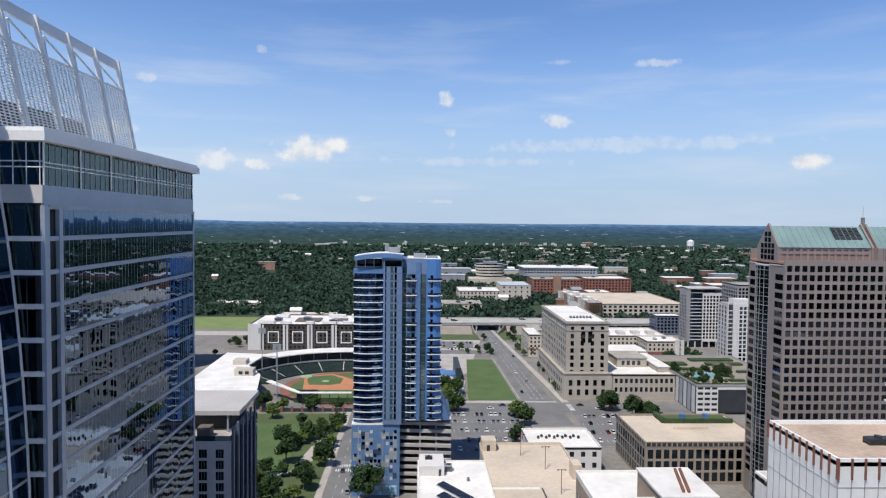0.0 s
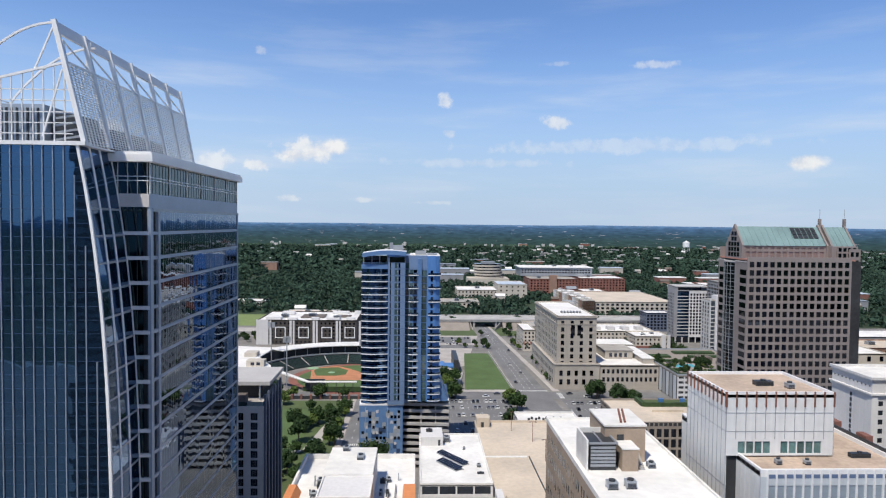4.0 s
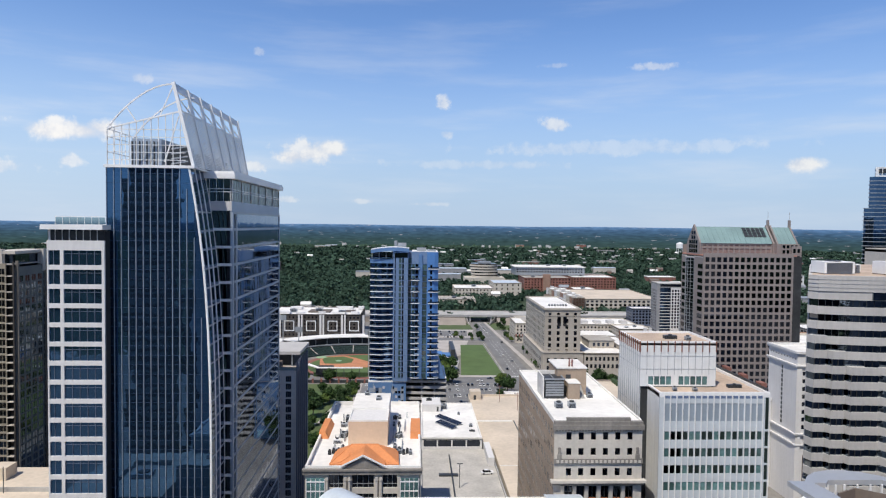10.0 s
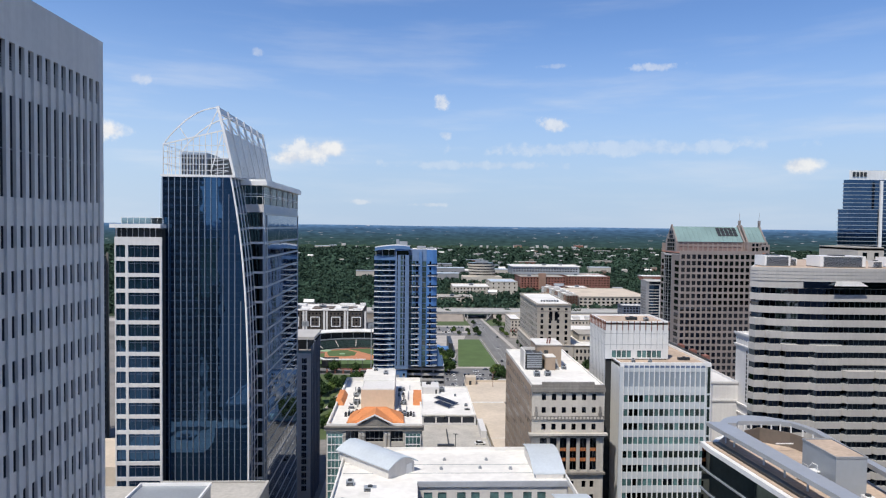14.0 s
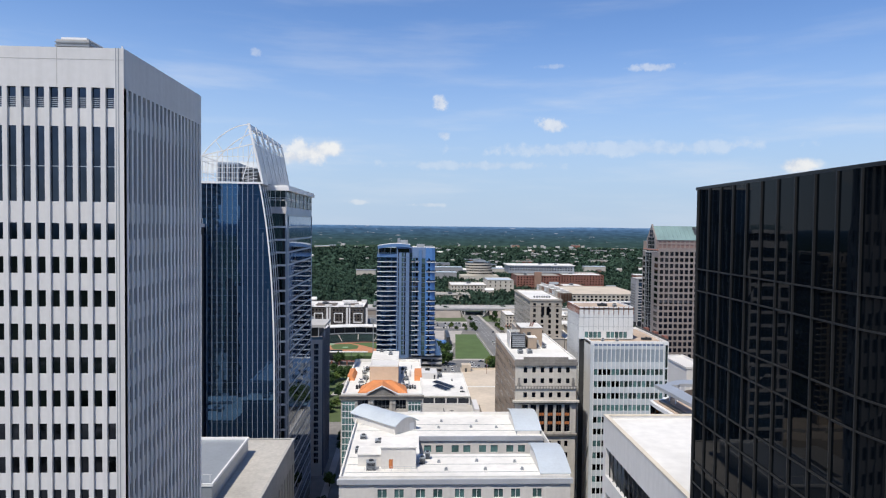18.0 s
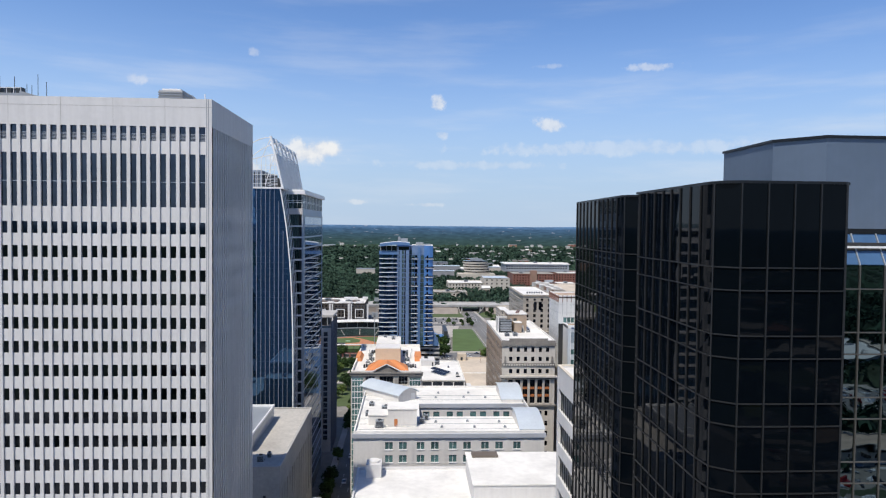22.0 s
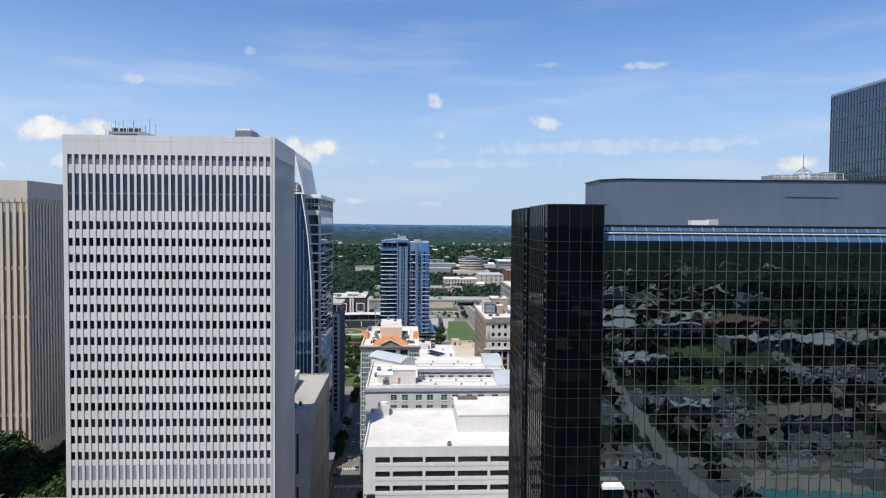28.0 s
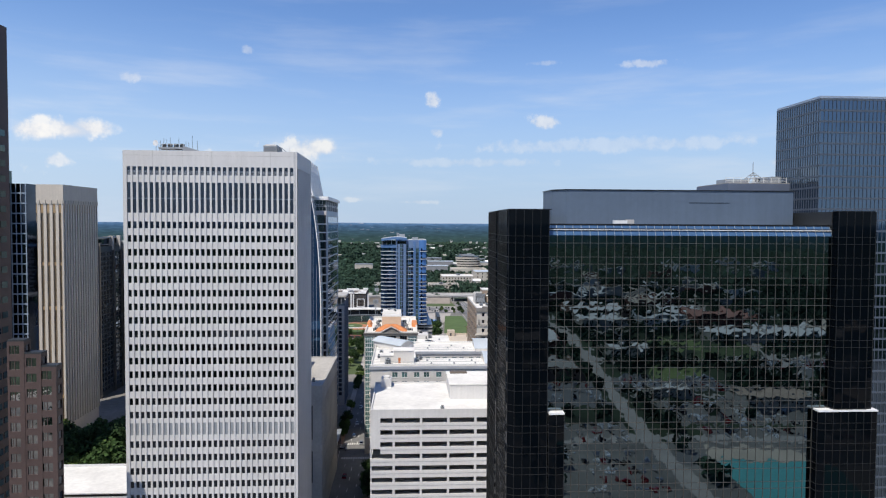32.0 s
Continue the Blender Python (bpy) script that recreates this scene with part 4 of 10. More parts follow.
    for q in [box(x1 - .1, y0 + 9.0 * i, 116.1, x1 + .06, y0 + 9.0 * i + .3, 121.3) for i in range(7)] + [box(-52.4 + 1.6 * i, y0 - .1, 116.1, -52.3 + 1.6 * i, y0, 121.3) for i in range(5)]:
        part("penthouse_post", [q], WHITE_METAL, t)
    part("penthouse_mullion", [box(x1 - .1, y0 + 1.5 * i, 116.1, x1 - .03, y0 + 1.5 * i + .08, 121.3) for i in range(37)], GREY_METAL, t)
    part("cornice", [box(-53, y0 - 1.6, 121.3, x1 + 1.1, y1 + .8, 122.5), box(-53, y0 - 1.2, 122.5, x1 + .8, y1 + .5, 123.0)], WHITE_METAL, t, "white projecting roof cornice")
    e = east(x1, y0)
    part("side_band", [e.box(0, 54.5, 113.6, 116.1, -.3, .02)], BLUE_PANEL, t)
    spots = [e.matrix(s, z + .5, -0.02) for z in bands[:19] + [113.4 - 4.15] for s in ()]
    cells = []
    for k, z in enumerate(bands):
        if z < 2:
            continue
        cells += [e.matrix(4.2 + 1.12 * i, z + .6, -0.05) for i in range(45)]
    pane = unit_box("side_pane", 1.08, .1, 3.5, FLANK_GLASS)
    pieces("side_pane", pane, cells, t, 300, jitter=0.0022)
    for z in bands:
        if z > 0:
            part("side_spandrel", [e.box(.9, 54.5, z - .02, z + .56, -.3, .12)], BLUE_PANEL, t)
    for z in np.arange(5.3, 116, 4.15):
        part("facet_rail", [np.array([(blade_edge(z) + dx, yb + dy, z + dz) for dz in (0, .35) for dx, dy in ((.02, 0), (-.28, 10.5), (-.5, 10.5), (-.2, 0))])], GREY_METAL, t)
    part("side_column", [e.box(-.2, 0.9, 0, 113.6, -.3, .25), e.box(3.2, 4.3 - .2, 0, 113.6, -.3, .22), e.box(54.0, 54.6, 0, 113.6, -.3, .2)], BLUE_PANEL, t)
    part("side_frame", [e.box(.9, 54.5, 113.2, 113.7, -.2, .3)], GREY_METAL, t)
    part("side_mullion", [e.box(3.66 + 1.12 * i - .03, 3.66 + 1.12 * i + .03, 0, 113.3, -.1, .05) for i in range(46)], GREY_METAL, t, kind="stuff")
    part("interior", [box(-53, y0 + .25, 0, x1 - .4, y1 - .3, 121.2)], INTERIOR_SHADE, t)
    part("wall", [box(-53, y1 - .3, 0, x1, y1, 121.3)], BLUE_PANEL, t)
    # crown
    zt = 123.0
    fl, fr = (-69.1, 73.0), (-50.9, 73.0)
    part("ledge", [box(-69.6, yb - .5, 122.7, -50.4, yb + 1.2, 123.3), box(-69.6, yb, 122.7, -50.6, 130, 123.0)], WHITE_METAL, t)
    bars = [box(-69.2 + 1.55 * i - .07, 73.0, zt, -69.2 + 1.55 * i + .07, 73.2, 131 + 3.7 * min(1, i * 1.55 / 15.0)) for i in range(11)]
    part("crown_mullions", bars, WHITE_METAL, t, kind="stuff")
    part("crown_rail", [box(-69.2, 73.0, z, -52.6, 73.25, z + .13) for z in (124.4, 126.0, 127.6, 129.3, 130.9)], WHITE_METAL, t)
    part("crown_rail", [beam((-69.2, 73.1, 131.1), (-54.0, 73.1, 134.9), .35)], WHITE_METAL, t)
    arch = [(-69 + 14 * u, 73.1, 131.2 + 9.6 * math.sin(u * math.pi / 2) ** 0.85) for u in np.linspace(0, 1, 13)]
    part("crown_arch", [beam(a, b, .3) for a, b in zip(arch, arch[1:])], WHITE_METAL, t, "white curved crown arch")
    arch2 = [(x + .8, 84, z - 1.0) for x, _, z in arch]
    part("crown_arch", [beam(a, b, .3) for a, b in zip(arch2, arch2[1:])], WHITE_METAL, t)
    for p, q in (((-63, 73.1, 132.6), (-65, 73.1, 135.6)), ((-58, 73.1, 134), (-54.9, 73.1, 141)), ((-56.5, 84, 133), (-55, 84, 140.6)), ((-57, 73.1, 124), (-54, 73.1, 134))):
        part("crown_strut", [beam(p, q, .23)], WHITE_METAL, t)
    part("crown_side_bars", [box(-69.2, 73 + 3.0 * i, zt, -69.05, 73.15 + 3.0 * i, 131) for i in range(18)] + [box(-69.2, 73, z, -69.05, 128, z + .13) for z in (126, 129.3, 130.9)], WHITE_METAL, t)
    # leaning side screen
    def screen(v, y):
        """A point of the leaning screen: v from 0 at its foot to 1 at its top."""
        return (-50.8 - 4.3 * v - 2.0 * (y - 73) / 55 * (1 - v) - .8 * (y - 73) / 55 * v, y, 123.0 + 18.2 * v + 1.6 * (y - 73) / 55 * (1 - v))
    ys = [73 + 55 * i / 6 for i in range(7)]
    for i, y in enumerate(ys):
        part("screen_rib", [beam(screen(0, y), screen(1.0 if i else 1.0, y), .55, .7)], WHITE_METAL, t)
    part("screen_top", [np.array([tuple(np.array(screen(v, y)) + np.array((dx, 0, 0))) for v in (.90, 1.0) for y, dx in ((73, 0), (128, 0), (128, -.5), (73, -.5))])], WHITE_METAL, t, "solid white top beam of the crown screen")
    for y0_, y1_ in zip(ys, ys[1:]):
        slats = [beam(screen(v, y0_ + .3), screen(v, y1_ - .3), .17, .12) for v in np.linspace(.01, .66, 30)]
        part("screen_slats", slats, WHITE_METAL, t, kind="stuff")
        part("screen_post_grid", [beam(screen(0, y0_ + (y1_ - y0_) * u), screen(.66, y0_ + (y1_ - y0_) * u), .16) for u in np.linspace(.12, .88, 7)], WHITE_METAL, t, kind="stuff")
        m = (y0_ + y1_) / 2
        part("screen_truss", [beam(screen(.67, y0_), screen(.67, y1_), .3), beam(tuple(np.array(screen(.9, m)) + np.array((-1.5, 0, 0))), screen(.68, y0_ + 1), .22), beam(tuple(np.array(screen(.9, m)) + np.array((-1.5, 0, 0))), screen(.68, y1_ - 1), .22),
                              beam(screen(.8, y0_), tuple(np.array(screen(.9, m)) + np.array((-1.5, 0, 0))), .22)], WHITE_METAL, t)
    # plant behind the screen
    part("cooling_tower", [box(-66, 78, 123, -59.5, 90, 129.6)], BLUE_PANEL, t, "blue-grey louvred cooling tower")
    part("cooling_tower_louvre", [box(-66 + .8 * i, 77.8, 123.5, -65.7 + .8 * i, 78, 129) for i in range(8)], DARK_METAL, t)
    part("plant_box", [box(-59, 80, 123, -55.6, 88, 128.4), box(-66, 95, 123, -56, 118, 128)], DARK_METAL, t)
    part("pipe", [beam((-57, 77, 124 + 1.1 * i), (-53.4, 77, 124.6 + 1.1 * i), .3) for i in range(4)], GREY_METAL, t)
    # lower white-framed wing
    xa, xb, ya, za = -80.2, -68.3, 69.5, 108.8
    f = south(xa, ya)
    rows = [(104.9 - 4.07 * k - 3.1, 104.9 - 4.07 * k) for k in range(25)]
    part("wing_wall", punch(f, 0, 11.9, 0, 107.0, [(0.3, 2.7), (3.4, 11.3)], rows, .5), WHITE_CONCRETE, t, "white concrete window frame of the lower wing")
    for lo, hi in rows[:16]:
        part("wing_window", [f.box(3.4, 11.3, lo, hi, -.45, -.35)], TOWER_GLASS, t)
        part("wing_window", [f.box(.3, 2.7, lo, hi, -.45, -.35)], TOWER_GLASS, t)
    part("wing_windows", [f.box(3.4, 11.3, lo, hi, -.45, -.35) for lo, hi in rows[16:]] + [f.box(.3, 2.7, lo, hi, -.45, -.35) for lo, hi in rows[16:]], TOWER_GLASS, t, kind="stuff")
    part("wing_mullions", [f.box(3.4 + 1.58 * i - .05, 3.4 + 1.58 * i + .05, lo, hi, -.35, -.22) for lo, hi in rows for i in range(1, 5)] + [f.box(3.4, 11.3, hi - .75, hi - .66, -.35, -.25) for lo, hi in rows] + [f.box(1.2, 1.3, lo, hi, -.35, -.25) for lo, hi in rows], SLATE_PANEL, t, kind="stuff")
    part("wing_top_glass", [f.box(0, 10.5, 107.0, 109.3, -.9, -.6)], DARK_GLASS, t)
    for i in range(8):
        part("wing_top_mullion", [f.box(1.45 * i, 1.45 * i + .1, 107.0, 109.3, -.6, -.5)], WHITE_METAL, t)
    part("wing_cornice", [box(xa - .9, ya - .9, 109.3, xb, 112, 110.3)], WHITE_METAL, t, "white flat roof slab")
    part("wing_rail", [box(xa + 1.6, ya + .4, 112.0, xb, ya + .5, 112.1)] + [box(xa + 1.6 + 1.5 * i, ya + .4, 110.3, xa + 1.66 + 1.5 * i, ya + .46, 112) for i in range(8)], WHITE_METAL, t)
    part("wing_rail_glass", [box(xa + 1.6, ya + .42, 110.4, xb, ya + .45, 111.9)], PALE_GLASS, t)
    part("interior", [box(xa + .55, ya + .55, 0, xb - .2, 111, 109)], INTERIOR_SHADE, t)
    part("wall", [box(xa, ya + .5, 0, xa + .5, 112, 109.3), box(xa + .5, 111.5, 0, xb, 112, 109.3)], WHITE_CONCRETE, t)


# ---- black mirror-glass tower ----
def rounded(points, r, k=5):
    """Rounds the corners of an open line of (x, y); r 0 keeps a corner sharp."""
    out = [Vector(points[0])]
    for i in range(1, len(points) - 1):
        p, a, b = Vector(points[i]), Vector(points[i - 1]), Vector(points[i + 1])
        if not r[i]:
            out.append(p)
            continue
        u, v = (a - p).normalized(), (b - p).normalized()
        c = p + (u + v) * r[i]
        for j in range(k + 1):
            w = j / k * math.pi / 2
            out.append(c - v * r[i] * math.cos(w) - u * r[i] * math.sin(w))
    out.append(Vector(points[-1]))
    return out


def black_tower():
    t = thing("black_glass_tower", (42, -116, 0), "black mirror-glass office tower with rounded corners", "office tower")
    top, m = 112.7, 1.465
    xa, xb = 18.6, 70.6
    line = rounded([(13.8, -97.4), (11.9, -97.4), (11.5, -115.6), (12.9, -115.8), (12.9, -118.9), (11.2, -119.1), (11.2, -133.0), (18.6, -133.0), (18.6, -131.6)], [0, 1.2, 1.2, 0, 0, .3, 1.5, .5, 0])
    low = rounded([(18.6, -131.6), (18.6, -133.4), (21.4, -133.4), (21.4, -131.6)], [0, 0, .5, 0])
    right = rounded([(70.6, -131.6), (70.6, -133.0), (78.6, -133.0), (78.6, -97.4)], [0, .5, 1.5, 0])
    right_low = rounded([(67.8, -131.6), (67.8, -133.4), (79.0, -133.4), (79.0, -131.6)], [0, .5, .5, 0])
    # storey heights: tall vision band over a lower spandrel band
    zs = [0.0]
    edges = [top - 4.6]
    while edges[-1] > 1:
        edges.append(edges[-1] - (1.25 if len(edges) % 2 else 2.49))
    lines = [(line, top, 0), (low, 76.5, 0), (right, top, 0), (right_low, 76.5, 0), ([Vector((xa, -131.6)), Vector((xb, -131.6))], 108.2, 1)]
    rng = random.Random(11)
    frames, corner, big = [], [], []
    for pts, ztop, wall in lines:
        seg = [(b - a).length for a, b in zip(pts, pts[1:])]
        total = sum(seg)
        # stations along the outline about one module apart, keeping the curve
        n_st = max(2, round(total / m))
        st = [total * i / n_st for i in range(n_st + 1)]
        def spot(s):
            for a, b, k in zip(pts, pts[1:], seg):
                if s <= k + 1e-6:
                    return a.lerp(b, s / k)
                s -= k
            return pts[-1]
        P = [spot(s) for s in st]
        levels = [ztop] + [z for z in edges if z < ztop - .3] + [0.0]
        if ztop < top and not wall:
            part("setback_cap", [box(min(q.x for q in pts), -133.4, ztop, max(q.x for q in pts), -131.7, ztop + .3)], WHITE_METAL, t)
        for a, b in zip(P, P[1:]):
            d = (b - a).normalized()
            nrm = Vector((d.y, -d.x))
            # the notch in the long flank stops short of the parapet
            mid = (a + b) / 2
            notch = mid.x > 12.85 and -118.3 < mid.y < -116.4
            high = 109.6 if notch else ztop
            for z1, z0 in zip(levels, levels[1:]):
                if notch:
                    z1 = min(z1, high)
                if z1 - z0 < .05:
                    continue
                w = [rng.gauss(0, .0012 if not wall else .0009) for _ in range(4)]
                q = [(a, z0, w[0]), (b, z0, w[1]), (b, z1, w[2]), (a, z1, w[3])]
                big.append(((a, b, z0, z1), [(p.x + nrm.x * k, p.y + nrm.y * k, z) for p, z, k in q], wall))
            (frames if wall else corner).append(np.array([(p.x + nrm.x * o + d.x * s, p.y + nrm.y * o + d.y * s, z) for z in (0, high) for p, o, s in ((a, .09, -.035), (a, .09, .035), (a, -.02, .035), (a, -.02, -.035))]))
            for z in [q for q in levels[1:-1] if q < high]:
                (frames if wall else corner).append(np.array([(p.x + nrm.x * o, p.y + nrm.y * o, zz) for zz in (z - .035, z + .035) for p, o in ((a, .07), (b, .07), (b, -.02), (a, -.02))]))
    part("wall_mullions", frames, BRONZE_FRAME, t, kind="stuff")
    part("corner_mullions", corner, CORNER_MULLION, t, kind="stuff")
    # panels: the upper rows of the left corner and the great wall are pieces of their own
    count, rest = 0, {0: ([], []), 1: ([], [])}
    for (a, b, z0, z1), q, wall in sorted(big, key=lambda g: -g[0][2]):
        if count < 300 and z1 > 84 and a.x < 40:
            part("glass_panel", poly("glass_panel", q, [(0, 1, 2, 3)]), BLACK_GLASS if wall else CORNER_GLASS, t)
            count += 1
        else:
            verts, faces = rest[wall]
            faces.append([len(verts) + i for i in range(4)])
            verts += q
    for wall, mat in ((0, CORNER_GLASS), (1, BLACK_GLASS)):
        part("glass_panels", poly("glass_panels", *rest[wall]), mat, t, kind="stuff")
    # sloping eave of the great wall, its sky reflection painted on as blue
    k = 35
    w = (xb - xa) / k
    for i in range(k):
        x = xa + w * i
        part("eave_pane", [np.array([(x + .05, -131.6, 108.25), (x + w - .05, -131.6, 108.25), (x + w - .05, -131.3, 108.2), (x + .05, -131.3, 108.2), (x + .05, -130.7, 110.0), (x + w - .05, -130.7, 110.0), (x + w - .05, -130.4, 109.9), (x + .05, -130.4, 109.9)])], EAVE_SKY_TINT, t)
    for i in range(k + 1):
        part("eave_bar", [beam((xa + w * i, -131.65, 108.2), (xa + w * i, -130.7, 110.05), .07)], GREY_METAL, t)
    part("eave_rail", [beam((xa, -131.36, 109.24), (xb, -131.36, 109.24), .12)], WHITE_METAL, t)
    part("eave_back", [np.array([(xa, -131.5, 108.2), (xb, -131.5, 108.2), (xb, -131.2, 108.2), (xa, -131.2, 108.2), (xa, -130.6, 109.95), (xb, -130.6, 109.95), (xb, -130.35, 109.85), (xa, -130.35, 109.85)])], EAVE_SKY_TINT, t)
    part("eave_sill", [box(xa, -130.75, 110.0, xb, -130.2, 110.3)], BLACK_FRAME, t)
    # roof, caps, set-back plant storey
    part("roof", [box(13, -130.2, 109.6, 77, -97.9, 110.0)], GREY_ROOF, t)
    part("corner_roof", [box(12.6, -131.4, 112.0, 18.2, -118.9, 112.4), box(13.0, -115, 112.0, 18.2, -100.4, 112.4), box(71, -131.4, 112.0, 77.2, -100.4, 112.4)], GREY_ROOF, t)
    part("corner_inner_wall", [box(18.2, -131.4, 110, 18.6, -118.9, top), box(18.2, -115.8, 110, 18.6, -100.2, top), box(13.0, -119.3, 109.6, 18.2, -119.0, top), box(13.0, -115.7, 109.6, 18.2, -115.4, top), box(70.6, -131.4, 110, 71.0, -100.2, top)], DARK_METAL, t)
    for run in ([p for p in line if p.y > -115.9 and p.x < 13.85], [p for p in line if p.y < -118.8], right):
        part("coping", strip("coping", [[(p.x, p.y, top), (p.x + .3, p.y + .3, top), (p.x + .3, p.y + .3, top + .15), (p.x, p.y, top + .15)] for p in run]), BLACK_FRAME, t)
    part("interior", [box(13.0, -131.2, 0, 77.0, -118.8, 109.5), box(13.4, -118.8, 0, 77, -98.0, 109.5)], INTERIOR_SHADE, t)
    part("wall", [box(13.8, -97.8, 0, 78.6, -97.4, top)], BLACK_FRAME, t)
    x0, y0, y1, z1 = 21.7, -122.0, -111.0, 116.75
    part("plant_storey", prism("plant_storey", [(x0, -119.0), (24.0, y0), (68.8, y0), (68.8, y1), (x0, y1)], 110.0, z1), PLANT_PANEL, t, "slate-blue metal plant storey")
    part("plant_coping", prism("plant_coping", [(x0 - .15, -119.1), (23.9, y0 - .15), (69.0, y0 - .15), (69.0, y1), (x0 - .15, y1)], z1, z1 + .18), BLACK_FRAME, t)
    part("plant_joint", [box(48, y0 - .05, 114.4, 56, y0 - .002, 114.5)], BLACK_FRAME, t)
    c = thing("roof_edge_box", (32.6, -129.6, 110.35), "white metal box at the roof edge", "rooftop unit")
    part("casing", [box(30.8, -130.1, 110.35, 33.2, -129.1, 110.95)], WHITE_METAL, c)
    part("small_casing", [box(33.2, -130.0, 110.35, 34.5, -129.1, 111.1)], PALE_BAND, c)


tower_roof(white_tower())
glass_tower()
black_tower()

# ---- old stone-fronted tower ----
def old_tower():
    x0, x1, y0, y1, z = 26.3, 44.6, 61.0, 109.6, 71.2
    t = thing("old_stone_tower", (35, 84, 0), "old stone-fronted office tower with cornices and buff brick flank", "office building")
    f, w = south(x0, y0), west(x0, y1)
    cols = [(3.0 + 2.55 * i - .55, 3.0 + 2.55 * i + .55) for i in range(6)]
    tops = [(67.1, 68.7), (63.9, 65.4), (59.6, 61.2)]
    facade(t, f, 0, x1 - x0, 58.9, 69.3, cols, tops, LIGHT_STONE, DARK_GLASS, .4, 30)
    wide = [(3.0 + 2.55 * i - .85, 3.0 + 2.55 * i + .85) for i in range(6)]
    facade(t, f, 0, x1 - x0, 48.9, 57.9, wide, [(49.3, 57.5)], LIGHT_STONE, DARK_GLASS, .6, 30)
    for a, b in wide:
        for lo in (51.5, 54.1):
            part("orange_spandrel", [f.box(a + .15, b - .15, lo, lo + .85, -.5, -.3)], RUST_PANEL, t)
    part("arcade_mullion", [f.box((a + b) / 2 - .06, (a + b) / 2 + .06, 49.3, 57.5, -.45, -.3) for a, b in wide], DARK_METAL, t)
    for a, b in wide + [(17.2, 18.3)]:
        part("column_capital", [f.box(a - .75, a - .05, 56.7, 57.6, 0, .3), f.box(a - .65, a - .15, 49.3, 56.7, 0, .18)], LIGHT_STONE, t)
    facade(t, f, 0, x1 - x0, 0, 48.4, [(c - .5, c + .5) for i in range(6) for c in (3.0 + 2.55 * i + (-.25 if i % 2 else .25),)], storeys(46.6, 3.5, 1.7, 6), LIGHT_STONE, DARK_GLASS, .4, 60)
    part("cornice", [f.box(-.3, x1 - x0 + .3, 69.3, 70.3, -.6, .5), f.box(-.1, x1 - x0 + .1, 70.3, 71.0, -.6, .25), f.box(2.5, x1 - x0 - 2.5, 71.0, 71.7, -.6, .1)], GREY_STONE, t, "weathered dark stone top cornice")
    part("dentil", [f.box(.3 + .6 * i, .6 + .6 * i, 69.0, 69.3, 0, .35) for i in range(30)], GREY_STONE, t)
    part("belt_course", [f.box(-.1, x1 - x0 + .1, 62.2, 63.2, 0, .3)], GREY_STONE, t)
    part("belt_ornament", [f.box(.4 + .9 * i, .9 + .9 * i, 62.4, 63.0, .3, .42) for i in range(20)], LIGHT_STONE, t)
    part("cornice", [f.box(-.8, x1 - x0 + .8, 58.4, 58.9, -.3, 1.1)], LIGHT_STONE, t, "projecting pale stone cornice shelf")
    part("frieze", [f.box(-.4, x1 - x0 + .4, 57.9, 58.4, -.3, .7)], GREY_STONE, t)
    part("cornice", [f.box(-.4, x1 - x0 + .4, 48.4, 48.9, -.3, .7)], GREY_STONE, t)
    for c in (1.0, 17.3):
        part("urn", [f.box(c - .4, c + .4, 63.2, 64.2, .05, .5), f.box(c - .25, c + .25, 64.2, 65.6, .05, .4)], GREY_STONE, t, "carved stone corner urn")
    k = 13
    sides = []
    for i in range(k):
        c = 2.6 + (y1 - y0 - 5) / (k - 1) * i
        sides += [(c - 1.2, c - .25), (c + .25, c + 1.2)]
    facade(t, w, .6, y1 - y0 - .61, 0, z - .9, sides, storeys(68.6, 3.5, 1.9, 12), BUFF, FLANK_PANE, .3, 200, label="buff brick flank wall", inset=.09)
    part("wall", [box(x1 - .4, y0 + .6, 0, x1, y1, z - .9), box(x0 + .4, y1 - .6, 0, x1 - .4, y1, z - .9)], BUFF, t)
    part("interior", [box(x0 + .65, y0 + .65, 0, x1 - .45, y1 - .65, z - 1.2)], INTERIOR_SHADE, t)
    part("roof", [box(x0 + .35, y0 + .62, z - .9, x1 - .35, y1 - .3, z - .45)], WHITE_ROOF, t)
    part("parapet", [box(x0, y0 + .6, z - .9, x0 + .35, y1, z), box(x1 - .35, y0 + .6, z - .9, x1, y1, z), box(x0 + .35, y1 - .3, z - .9, x1 - .35, y1, z)], WHITE_ROOF, t)
    p = part("stair_house", [box(31.5, 84, z - .45, 38.6, 94, 77.0)], BUFF, t, "tan brick stair house on the roof")
    part("stair_house_roof", [box(31.3, 83.8, 77.0, 38.8, 94.2, 77.3)], WHITE_ROOF, p)
    part("stair_house_door", [box(36.4, 83.9, z - .4, 37.4, 84, z + 1.8)], GREY_METAL, p)
    part("stair_house_vent", [box(33.6, 83.9, 74.0, 34.8, 84, 75.6)], DARK_METAL, p)
    part("roof_pipe", [beam((34.6, 85, 77.5), (36.5, 93, 77.5), .35, .3), beam((35.3, 85, 77.5), (37.2, 93, 77.5), .35, .3)], RUST_STEEL, t)
    part("lower_stair_house", [box(33.3, 79.6, z - .45, 36.0, 84, 74.4)], BUFF, t)
    part("lower_stair_roof", [box(33.2, 79.5, 74.4, 36.1, 84, 74.6)], WHITE_ROOF, t)
    part("steps", [box(36.4 + .0, 80.2 + .38 * i, z - .45, 37.4, 80.58 + .38 * i, z - .3 + .2 * i) for i in range(10)], CONCRETE, t)
    u = part("cooling_tower", [box(28.0, 80.2, z - .45, 32.4, 86.4, 75.2)], DARK_METAL, t, "dark louvred cooling tower")
